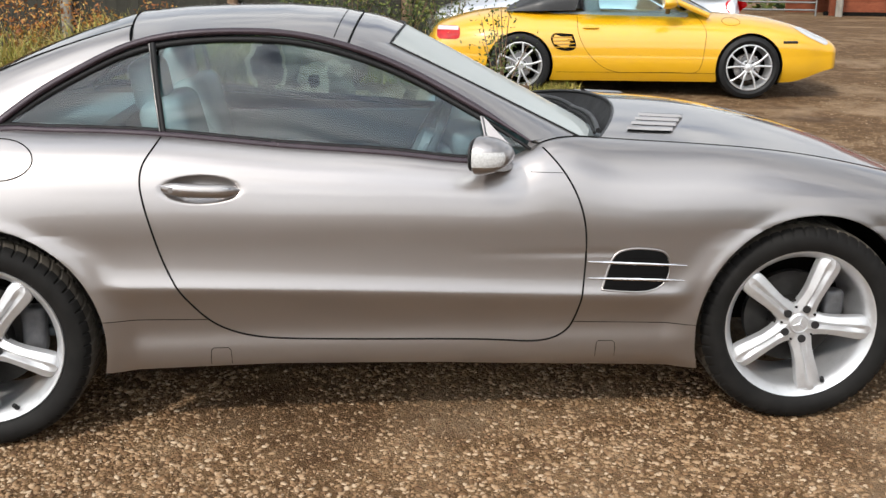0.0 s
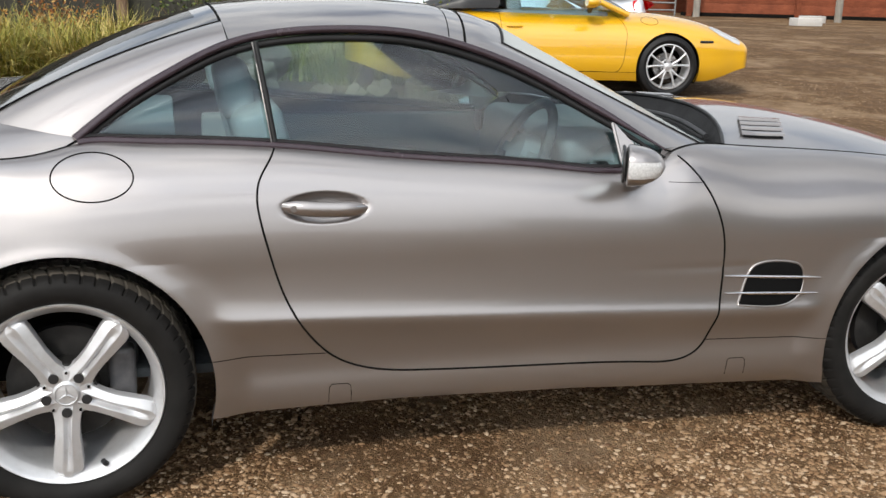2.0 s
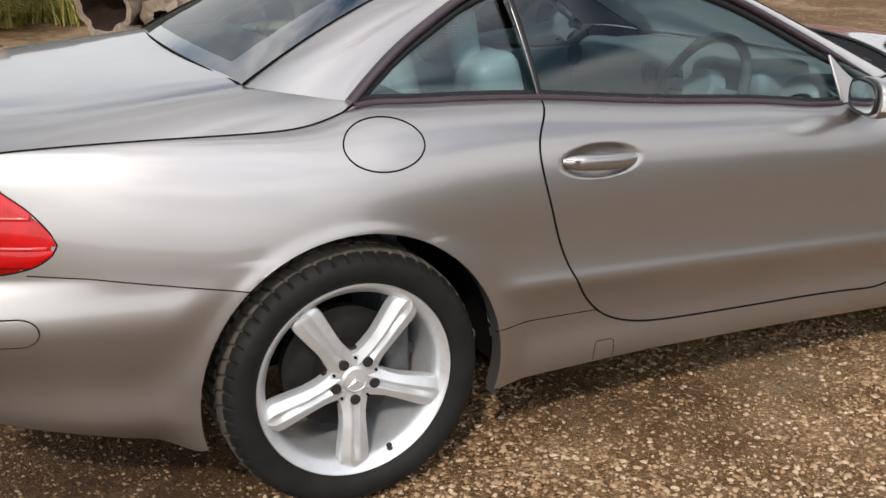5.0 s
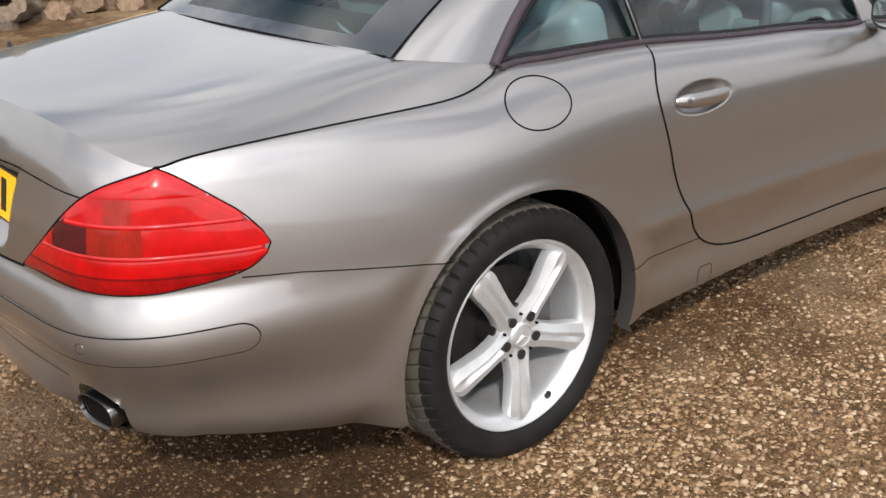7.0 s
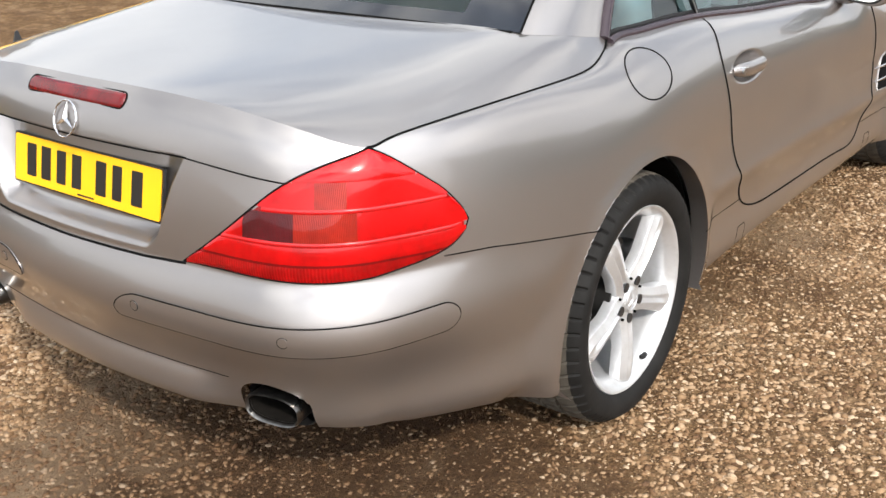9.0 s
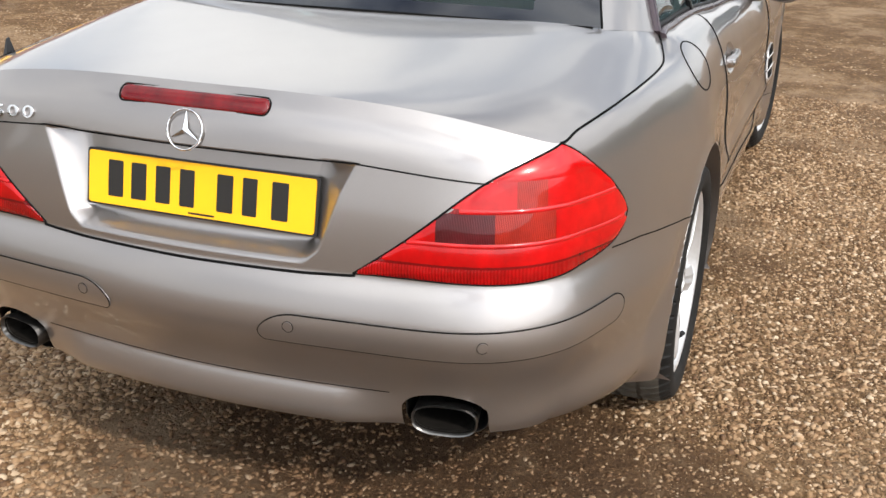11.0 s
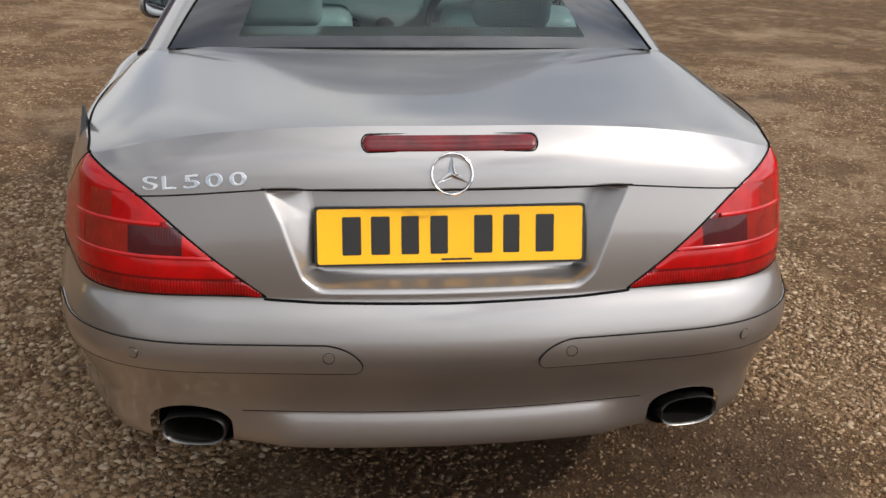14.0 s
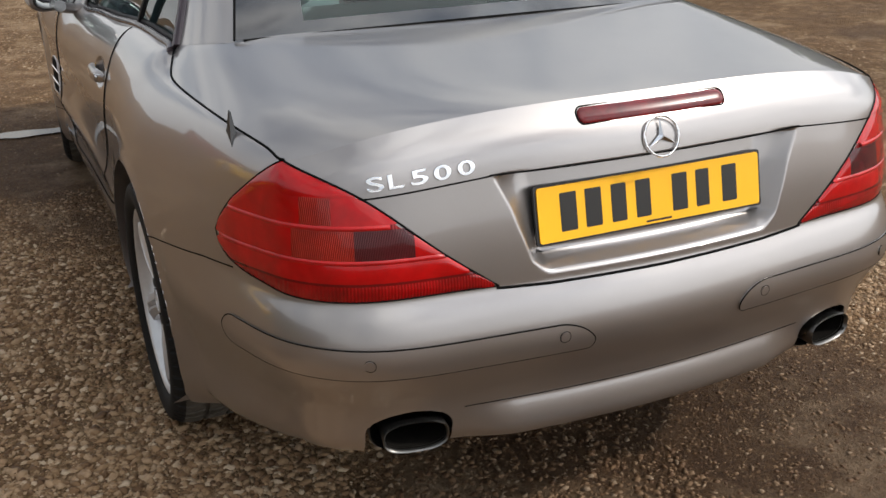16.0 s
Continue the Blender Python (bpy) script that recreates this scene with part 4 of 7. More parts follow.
for s in (-1, 1):
    lamp = lamp_piece("tail_lamp", 0.6, 0.95, DEEPRED, car, s, lift=0.001, crown=0, label="red wraparound tail lamp with smoked reversing window")
    lamp_piece("reflector_band", 0.60, 0.689, DEEPRED, lamp, s, lift=0.0052, crown=0.0008)
    lamp_piece("lens_groove", 0.689, 0.694, GROOVE, lamp, s, 0.05, 0.93, lift=0.0048, m=5, crown=0.0)
    lamp_piece("lower_lens", 0.694, 0.7275, RED, lamp, s, lift=0.0052, crown=0.0010)
    lamp_piece("lens_rib", 0.7275, 0.736, PINK, lamp, s, 0.13, 0.97, lift=0.0052, m=8, crown=0.0016)
    lamp_piece("reversing_window", 0.736, 0.7885, SMOKED, lamp, s, 0.235, 0.40, lift=0.0050, n=40, m=8, crown=0.0)
    lamp_piece("middle_lens", 0.736, 0.7885, RED, lamp, s, 0.0, 0.235, lift=0.0050, n=36, m=8, crown=0.0005)
    lamp_piece("indicator_window", 0.736, 0.7885, AMBER, lamp, s, 0.40, 0.585, lift=0.0050, n=24, m=8, crown=0.0)
    lamp_piece("middle_lens", 0.736, 0.7885, RED, lamp, s, 0.585, 0.995, lift=0.0050, n=36, m=8, crown=0.0005)
    lamp_piece("lens_rib", 0.7885, 0.797, PINK, lamp, s, 0.30, 0.93, lift=0.0052, m=8, crown=0.0016)
    lamp_piece("indicator_window", 0.797, 0.845, AMBER, lamp, s, 0.46, 0.555, lift=0.0050, n=24, m=8, crown=0.0)
    lamp_piece("upper_lens", 0.797, 0.845, RED, lamp, s, 0.0, 0.46, lift=0.0050, crown=0.0)
    lamp_piece("upper_lens", 0.797, 0.845, RED, lamp, s, 0.555, 1.0, lift=0.0050, crown=0.0)
    lamp_piece("upper_lens", 0.845, 0.95, RED, lamp, s, lift=0.0050, crown=0.0015)
    t = np.linspace(LAMP_T[0], LAMP_T[-1], 60)
    ring = np.r_[flank(t, LAMP_LOW(t)[:, 0]), flank(t, LAMP_HIGH(t)[:, 0])[::-1]] * (1, -s, 1)
    tube("lamp_gasket", ring, 0.0018, GAP, lamp, 6, closed=True)

# --- high brake lamp, badge ring and lettering, number plate
def rounded(cy, cz, w, h, r, n=6):
    pts = []
    for sy, sz, a0 in ((1, 1, 0), (-1, 1, 90), (-1, -1, 180), (1, -1, 270)):
        for k in range(n + 1):
            a = radians(a0 + 90 * k / n)
            pts.append((cy + sy * (w / 2 - r) + r * math.cos(a), cz + sz * (h / 2 - r) + r * math.sin(a)))
    return pts


def strip_on_tail(name, y0, y1, z0, z1, mat, parent, lift, n=40, m=8, label="", taper=0.012):
    """A low pillow on the tail between two heights."""
    ys = y0 + (y1 - y0) * (1 - np.cos(np.linspace(0, math.pi, n))) / 2
    g = []
    for y in ys:
        d = min(y - y0, y1 - y)
        q = math.sqrt(max(0.0, 1 - (1 - min(1, d / taper)) ** 2)) if d < taper else 1.0
        zc, hh = (z0 + z1) / 2, (z1 - z0) / 2 * max(q, 0.05)
        row = []
        for k in range(m):
            v = -1 + 2 * k / (m - 1)
            row.append(on_tail(y, zc + v * hh, lift * (1 - abs(v) ** 4) * max(q, 0.05) + 0.0005))
        g.append(row)
    return grid_ob(name, g, mat, parent, label, flip=True)


brake = strip_on_tail("high_brake_lamp", -0.165, 0.165, 0.931, 0.957, BRAKE, car, 0.004, label="slim dark red high brake lamp")
tube("brake_lamp_gasket", [on_tail(y, z, 0.0006) for y, z in rounded(0, 0.944, 0.334, 0.029, 0.0135)], 0.0016, GAP, brake, 6, closed=True)

bc = on_tail(0, 0.893)
slope = on_tail(0, 0.915) - on_tail(0, 0.870)
lean = math.atan2(slope[0], slope[2])
badge_m = Matrix.Translation(bc + (-0.004, 0, 0)) @ Matrix.Rotation(lean, 4, "Y")


def star_bm(bm, r, thick):
    """Three tapering rays with a ridge."""
    for k in range(3):
        a = radians(90 + 120 * k)
        d, e = Vector((0, math.cos(a), math.sin(a))), Vector((0, -math.sin(a), math.cos(a)))
        tip, base = bm.verts.new(d * r), bm.verts.new(Vector((0, 0, 0)))
        l, q = bm.verts.new(e * r * 0.16 + d * 0.09 * r), bm.verts.new(-e * r * 0.16 + d * 0.09 * r)
        top = bm.verts.new(Vector((-thick, 0, 0)))
        bm.faces.new((tip, l, top))
        bm.faces.new((tip, top, q))
        bm.faces.new((l, base, top))
        bm.faces.new((q, top, base))


def badge(parent, m, r, mat=CHROME):
    bm = bmesh.new()
    star_bm(bm, r * 0.95, r * 0.16)
    sweep_bm(bm, [(0, r * math.cos(a), r * math.sin(a)) for a in np.linspace(0, 2 * math.pi, 40, endpoint=False)], r * 0.058, 8, True, up=(1, 0, 0))
    bmesh.ops.transform(bm, matrix=m, verts=bm.verts)
    return part("badge", bm, mat, parent, "chrome ring badge", angle=20)


badge(car, badge_m, 0.0385)


def raised_text(body, size, depth, mat, name, m, parent, width=None, label=""):
    """Raised characters in the built-in font, as a mesh."""
    cu = bpy.data.curves.new(name, "FONT")
    cu.body, cu.size, cu.extrude, cu.bevel_depth, cu.align_x, cu.align_y = body, size, depth, depth * 0.5, "CENTER", "CENTER"
    tmp = bpy.data.objects.new(name, cu)
    scene.collection.objects.link(tmp)
    dg = bpy.context.evaluated_depsgraph_get()
    me = bpy.data.meshes.new_from_object(tmp.evaluated_get(dg))
    bpy.data.objects.remove(tmp)
    xs = [v.co.x for v in me.vertices]
    k = width / (max(xs) - min(xs)) if width else 1
    me.transform(Matrix.Diagonal((k, 1, 1, 1)))
    me.transform(m)
    me.materials.clear()
    me.materials.append(mat)
    ob = new(name, me)
    ob.parent = parent
    return tagged(ob, label) if label else ob


lettering = thing("model_lettering", "", "")
lettering.parent = car
for ch, mid_u, wide in (("S", -0.084, 0.029), ("L", -0.050, 0.027), ("5", -0.006, 0.031), ("0", 0.036, 0.032), ("0", 0.080, 0.032)):
    letter = raised_text(ch, 0.034, 0.0010, CHROME, "letter", Matrix.Identity(4), lettering, wide, "raised chrome character")
    for v in letter.data.vertices:
        u, h, d = v.co
        yy = 0.477 - u - mid_u
        v.co = on_tail(yy, 0.873 + h - 0.085 * (yy - 0.477)) + np.array((-0.0020 - d, 0, 0))

plate_top, plate_low = np.array((-2.206, -0.004, 0.822)), np.array((-2.230, -0.004, 0.708))
plate_lean = math.atan2(plate_top[0] - plate_low[0], plate_top[2] - plate_low[2])
plate_m = Matrix.Translation((plate_top + plate_low) / 2 + (-0.000, 0, 0)) @ Matrix.Rotation(plate_lean, 4, "Y")


def plate_slab(name, w, h, d, r, mat, parent, m, label=""):
    bm = bmesh.new()
    o = rounded(0, 0, w, h, r)
    f = [bm.verts.new((-d, y, z)) for y, z in o]
    b = [bm.verts.new((0.0, y, z)) for y, z in o]
    bm.faces.new(f)
    bm.faces.new(b[::-1])
    for i in range(len(o)):
        bm.faces.new((f[i], b[i], b[(i + 1) % len(o)], f[(i + 1) % len(o)]))
    bmesh.ops.transform(bm, matrix=m, verts=bm.verts)
    return part(name, bm, mat, parent, label, angle=30)


plate = plate_slab("number_plate_holder", 0.526, 0.115, 0.006, 0.006, PLASTIC, car, plate_m @ Matrix.Translation((0.004, 0, 0)), "black plastic plate holder")
plate_slab("plate_face", 0.515, 0.106, 0.003, 0.006, PLATE, plate, plate_m @ Matrix.Translation((-0.0015, 0, 0)), "yellow reflective number plate")
for k, (yc, w) in enumerate(((0.192, 0.046), (0.137, 0.046), (0.080, 0.044), (0.024, 0.044), (-0.062, 0.046), (-0.117, 0.042), (-0.183, 0.046))):
    plate_slab("character_bar", w - 0.010, 0.074, 0.0008, 0.003, INK, plate, plate_m @ Matrix.Translation((-0.0042, yc, 0.001)))
plate_slab("maker_bar", 0.06, 0.004, 0.0006, 0.001, INK, plate, plate_m @ Matrix.Translation((-0.0042, -0.01, -0.047)))

seam_line("apron_crease", [on_tail(y, 0.403) for y in np.linspace(-0.41, 0.41, 44)], 0.0010, parent=rear_bumper)

# --- bumper strips with parking sensors, exhaust tips
for s in (-1, 1):
    ks = (1 - np.cos(np.linspace(0, math.pi, 90))) / 2
    tt = girth_at(y=0.172) + (girth_at(x=-1.955) - girth_at(y=0.172)) * ks
    zm = 0.545 + 0.010 * smooth01(ks, 0.3, 0.8) - 0.004 * ks
    close = np.sqrt(np.clip(1 - np.clip((ks - 0.95) / 0.05, 0, 1) ** 2, 0, 1))
    z_top = zm - 0.012 + (0.042 * (1 - (1 - np.clip(ks / 0.095, 0, 1)) ** 1.9) ** 0.62) * close + 0.012 * (1 - close)
    z_low = zm - 0.012 - (0.019 * np.sqrt(np.clip(1 - np.clip(1 - ks / 0.02, 0, 1) ** 2, 0, 1))) * close + 0.012 * (1 - close)

    def rim(v):
        """Outline of the strip: its upper and its lower edge, v proud of the skin."""
        out = []
        for z in (z_top, z_low):
            q = flank(tt, z)
            o = q - (-1.3, 0, 0.55)
            o[:, 2] = 0
            out.append(q + o / np.linalg.norm(o, axis=1, keepdims=True) * v)
        return out

    g = []
    for w in np.linspace(0, 1, 9):
        q = flank(tt, z_top * (1 - w) + z_low * w)
        o = q - (-1.3, 0, 0.55)
        o[:, 2] = 0
        g.append(q + o / np.linalg.norm(o, axis=1, keepdims=True) * 0.0035)
    g = np.array([rim(-0.003)[0], *g, rim(-0.003)[1]])
    strip = grid_ob("bumper_strip", g * (1, -s, 1), SILVER, rear_bumper, flip=s < 0, angle=50)
    t0, l0 = rim(0.0030)
    seam_line("strip_upper_line", t0 * (1, -s, 1), 0.0014, parent=strip)
    seam_line("strip_lower_line", l0 * (1, -s, 1), 0.0010, parent=strip)
    for y in (0.236, 0.606):
        c = on_tail(s * y, 0.550)
        nrm = Vector((-1, s * (0.05 if y < 0.4 else 0.55), 0)).normalized()
        m = Matrix.Translation(Vector(c) + nrm * 0.0038) @ nrm.to_track_quat("Z", "Y").to_matrix().to_4x4()
        cyl("parking_sensor", 0.0095, 0.0025, m, SILVER, strip, seg=24)
        bm = bmesh.new()
        sweep_bm(bm, [m @ Vector((0.0112 * math.cos(a), 0.0112 * math.sin(a), 0)) for a in np.linspace(0, 2 * math.pi, 24, endpoint=False)], 0.0006, 5, True, up=(1, 0, 0))
        part("sensor_ring", bm, GAP, strip)
    # exhaust: oval pipe in a dark cut-out
    ex = Vector((-2.218, s * 0.516 - 0.006, 0.358))
    oval = [(math.copysign(abs(math.cos(a)) ** 0.75, math.cos(a)), math.copysign(abs(math.sin(a)) ** 0.75, math.sin(a))) for a in np.linspace(0, 2 * math.pi, 48, endpoint=False)]
    yaw = Matrix.Translation(ex) @ Matrix.Rotation(radians(-s * 10), 4, "Z")

    def oval_ring(w, h, x):
        return [yaw @ Vector((x, w * a, h * b)) for a, b in oval]

    def oval_tube(name, rings, mat, parent, label=""):
        bm = bmesh.new()
        vs = [[bm.verts.new(v) for v in ring] for ring in rings]
        for a, b in zip(vs, vs[1:]):
            for k in range(48):
                bm.faces.new((a[k], a[(k + 1) % 48], b[(k + 1) % 48], b[k]))
        return part(name, bm, mat, parent, label, angle=50)

    oval_tube("exhaust_cutout", [oval_ring(0.050, 0.02, 0.30), oval_ring(0.083, 0.049, 0.16), oval_ring(0.086, 0.052, 0.045), oval_ring(0.083, 0.049, 0.040), oval_ring(0.080, 0.046, 0.16), oval_ring(0.01, 0.01, 0.20)], PLASTIC, rear_bumper, "black exhaust surround")
    tip = oval_tube("exhaust_tip", [oval_ring(0.060, 0.028, 0.22), oval_ring(0.065, 0.033, 0.02), oval_ring(0.066, 0.034, 0.004), oval_ring(0.0645, 0.0325, -0.002), oval_ring(0.0615, 0.0295, 0.000), oval_ring(0.060, 0.028, 0.012)], SOOT, car, "oval steel exhaust tip")
    oval_tube("exhaust_bore", [oval_ring(0.0602, 0.0282, 0.006), oval_ring(0.058, 0.026, 0.14), oval_ring(0.002, 0.002, 0.145)], UNDER, tip, "sooty black bore")

# --- flank details
def ellipse_on_side(xc, zc, a, b, s, n=48, lift=0.0, tilt=0.0):
    out = []
    for k in np.linspace(0, 2 * math.pi, n, endpoint=False):
        u, v = a * math.cos(k), b * math.sin(k)
        out.append(on_side(xc + u * math.cos(tilt) - v * math.sin(tilt), zc + u * math.sin(tilt) + v * math.cos(tilt), s, lift))
    return out


for s in (-1, 1):
    if s < 0:
        flap = ellipse_on_side(-1.189, 0.8770, 0.0975, 0.0558, s)
        seam_line("fuel_flap_line", flap, 0.0021, True, quarters[s])
    # door handle bridging its dish
    hz = 0.788
    ref = (abs(on_side(-0.755, hz, s)[1]) + abs(on_side(-0.475, hz, s)[1])) / 2
    pts = [(x, s * (ref + d), hz + dz) for x, dz, d in ((-0.727, 0.008, -0.004), (-0.69, 0.006, 0.008), (-0.65, 0.003, 0.012), (-0.58, 0.0, 0.012), (-0.535, -0.001, 0.007), (-0.505, -0.004, -0.008))]
    bm = bmesh.new()
    cpts = curve_through(pts, 26)
    sweep_bm(bm, cpts, [0.008 + 0.0130 * (1 - abs(2 * k / 25 - 1) ** 5) for k in range(26)], 12, flat=0.72, up=(0, 1, 0))
    handle = part("door_handle", bm, SILVER, doors[s], angle=60)
    bm = bmesh.new()
    sweep_bm(bm, cpts + np.array([0, s * 0.0118, 0.009]), 0.0012, 6)
    part("handle_trim", bm, CHROME, handle, "bright chrome strip")
    k0 = np.array((-0.699, s * (ref + 0.017), hz + 0.006))
    cyl("key_lock", 0.0088, 0.008, Matrix.Translation(k0) @ Matrix.Rotation(radians(90), 4, "X"), SATIN, handle, seg=24, label="round steel key lock")
    # wing vent with two bright blades
    vent = curve_through([(0.597, 0.474), (0.612, 0.522), (0.636, 0.580), (0.665, 0.597), (0.76, 0.598), (0.799, 0.584), (0.812, 0.548), (0.803, 0.503), (0.765, 0.474), (0.68, 0.467), (0.597, 0.474)], 60)[:-1]
    tube("vent_rim", [on_side(x, z, s, 0.0005) for x, z in vent], 0.0035, SILVER, wings[s], 8, closed=True)
    bm = bmesh.new()
    c = vent.mean(0)
    rings = [[bm.verts.new(on_side(*(c + (q - c) * k), s) + (0, s * d, 0)) for q in vent] for k, d in ((1.0, 0.0010), (0.93, 0.0035), (0.5, 0.0045))]
    for a, b in zip(rings, rings[1:]):
        for k in range(len(a)):
            bm.faces.new((a[k], a[(k + 1) % len(a)], b[(k + 1) % len(a)], b[k]))
    bm.faces.new(rings[-1])
    part("wing_vent", bm, GAP, wings[s], "black air vent")
    for z0, z1, xa, xb in ((0.563, 0.547, 0.550, 0.868), (0.511, 0.500, 0.553, 0.858)):
        pts = [on_side(x, z0 + (z1 - z0) * (x - xa) / (xb - xa), s, 0.005) for x in np.linspace(xa, xb, 24)]
        rad = [0.0012 + 0.0042 * min(1, 3.5 * min(k, 23 - k) / 23) for k in range(24)]
        tube("vent_blade", pts, rad, CHROME, wings[s], 8, label="thin chrome blade")
    # jacking point covers
    for xa in (-0.606, 0.594):
        pts = [on_side(xa + dx, z, s) for dx, z in ((0, 0.246), (0, 0.27), (0.002, 0.292), (0.008, 0.299), (0.052, 0.299), (0.06, 0.292), (0.062, 0.27), (0.062, 0.246))]
        seam_line("jacking_cover_line", pts, 0.0012)
    # wheel opening: rolled flange and liner
    for xc, zc, r in ((-AXLE, HUB_R, ARCH_R), (AXLE, HUB_F, ARCH_F)):
        ang = np.linspace(radians(-16), radians(196), 80)
        ring = np.array([on_side(xc + (r + 0.002) * math.cos(a), zc + (r + 0.002) * math.sin(a), s) for a in ang])
        ins = ring + np.array([0, -s * 0.050, 0])
        grid_ob("arch_flange", np.array([ring, ring * 0.6 + ins * 0.4, ins]), SILVER, wings[s] if xc > 0 else quarters[s], flip=s > 0)
        c = np.array([xc, 0, zc])
        rr = np.array([[xc + q * math.cos(a), s * y, zc + q * math.sin(a)] for q, y in ((r - 0.002, 0.825), (r + 0.010, 0.80), (r + 0.012, 0.50), (0.01, 0.49)) for a in np.linspace(radians(-5), radians(185), 50)]).reshape(4, 50, 3)
        grid_ob("arch_liner", rr, UNDER, car, "black wheel arch liner", angle=30)
    # door mirror
    MX, MY = (0.205, 0.908) if s < 0 else (0.29, 0.880)
    mb = bmesh.new()
    bmesh.ops.create_uvsphere(mb, u_segments=32, v_segments=20, radius=1.0)
    for v in mb.verts:
        x, y, z = v.co
        x = x if x > 0 else x * 0.10
        y2 = math.copysign(abs(y) ** 0.8, y)
        z2 = math.copysign(abs(z) ** 0.8, z)
        v.co = (0.100 * x * (1 - 0.12 * abs(z2)), 0.096 * y2, 0.054 * z2 * (1 + 0.15 * -y2 * -s))
    bmesh.ops.transform(mb, matrix=pose(MX, s * MY, 0.904, 0, 0, s * 24), verts=mb.verts)
    mir_ob = part("door_mirror", mb, SILVER, car, "pewter door mirror with clear indicator strip")
    gb = bmesh.new()
    bmesh.ops.create_uvsphere(gb, u_segments=28, v_segments=10, radius=1.0)
    for v in gb.verts:
        x, y, z = v.co
        v.co = (0.003 * math.copysign(abs(x) ** 0.3, x), 0.078 * math.copysign(abs(y) ** 0.65, y), 0.041 * math.copysign(abs(z) ** 0.65, z))
    face = pose(MX - 0.0125, s * (MY - 0.006), 0.904, 0, 0, s * 24)
    bmesh.ops.transform(gb, matrix=face, verts=gb.verts)
    ring = [face @ Vector((0.001, 0.081 * math.copysign(abs(math.cos(a)) ** 0.65, math.cos(a)), 0.044 * math.copysign(abs(math.sin(a)) ** 0.65, math.sin(a)))) for a in np.linspace(0, 2 * math.pi, 48, endpoint=False)]
    tube("mirror_rim", ring, 0.0045, PLASTIC, mir_ob, 8, True, up=(1, 0, 0), label="black mirror rim")
    part("mirror_glass", gb, MIRROR, mir_ob, "silvered mirror glass")
    band = []
    for a in np.linspace(radians(28), radians(97), 24):
        row = []
        for el in np.linspace(radians(-19), radians(13), 7):
            x, y, z = math.cos(el) * math.cos(a), s * math.cos(el) * math.sin(a), math.sin(el)
            x = x if x > 0 else x * 0.10
            y2, z2 = math.copysign(abs(y) ** 0.8, y), math.copysign(abs(z) ** 0.8, z)
            p = Vector((0.100 * x * (1 - 0.12 * abs(z2)), 0.096 * y2, 0.054 * z2 * (1 + 0.15 * -y2 * -s)))
            row.append(tuple(pose(MX, s * MY, 0.904, 0, 0, s * 24) @ (p * 1.012)))
        band.append(row)
    CORE = (0.2, s * 0.9, 0.9)
    grid_ob("indicator_strip", np.array(band), CLEARP, mir_ob, "clear ribbed indicator strip")
    CORE = (-0.3, 0, 0.55)
    arm = curve_through([(0.25, s * 0.865, 0.868), (0.275, s * 0.83, 0.855), (0.30, s * 0.79, 0.85)], 8)
    tube("mirror_arm", arm, [0.036 - 0.001 * k for k in range(8)], SILVER, mir_ob, 14, flat=0.6)
    sail = np.array([(0.262, 0.772, 0.860), (0.318, 0.776, 0.866), (0.322, 0.764, 0.905), (0.272, 0.736, 0.955), (0.238, 0.722, 0.992)]) * (1, s, 1)
    bm = bmesh.new()
    f = bm.faces.new([bm.verts.new(p) for p in sail])
    g = bmesh.ops.extrude_face_region(bm, geom=[f])
    bmesh.ops.translate(bm, vec=(0, s * 0.006, 0), verts=[v for v in g["geom"] if isinstance(v, bmesh.types.BMVert)])
    part("mirror_sail", bm, SILVER, doors[s])
    tube("sail_edge", [sail[0] + (-0.006, s * 0.006, 0), sail[4] + (-0.006, s * 0.006, 0)], 0.005, SILVER, doors[s], 6)

# aerial fin on the left rear wing
fb = bmesh.new()
base = on_side(-1.885, 0.893, 1)
prof = [(-0.030, 0.0), (-0.018, 0.016), (-0.004, 0.060), (0.004, 0.062), (0.012, 0.030), (0.034, 0.0)]
sides_ = []
for w in (-1, 1):
    sides_.append([fb.verts.new((base[0] + u, base[1] - 0.012 + w * 0.008 * (1 - h / 0.075), base[2] - 0.004 + h)) for u, h in prof])
fb.faces.new(sides_[0])
fb.faces.new(sides_[1][::-1])
for k in range(len(prof)):
    a, b = k, (k + 1) % len(prof)
    fb.faces.new((sides_[0][a], sides_[0][b], sides_[1][b], sides_[1][a]))
part("aerial_fin", fb, PLASTIC, car, "small dark aerial fin")

# --- bonnet louvres, cowl, wipers
for s in (-1, 1):
    slot = np.array([[on_top(_hood_tree, 0.735 + 0.030 * k + 0.145 * u, s * (0.605 - 0.058 * k), 0.0022) for u in np.linspace(0, 1, 8)] for k in np.linspace(0, 4, 13)])
    louvre = grid_ob("louvre_panel", slot, GAP, bonnet, "black louvred bonnet vent")
    for k in range(4):
        lo = [on_top(_hood_tree, 0.735 + 0.030 * (k + 0.30) + 0.150 * u, s * (0.605 - 0.058 * (k + 0.30)), 0.012) for u in np.linspace(-0.03, 1.0, 10)]
        hi = [on_top(_hood_tree, 0.735 + 0.030 * (k + 0.95) + 0.150 * u, s * (0.605 - 0.058 * (k + 0.95)), 0.004) for u in np.linspace(-0.03, 1.0, 10)]
        lo, hi = np.array(lo), np.array(hi)
        lip = lo + (0, s * 0.003, -0.008)
        grid_ob("louvre_blade", np.array([lip, lo, lo * 0.5 + hi * 0.5 + (0, 0, 0.0035), hi]), SILVER, louvre, angle=60)
cowl_front = hood[-1] + np.array([0, 0, -0.012])
ee = np.linspace(-1, 1, len(cowl_front))
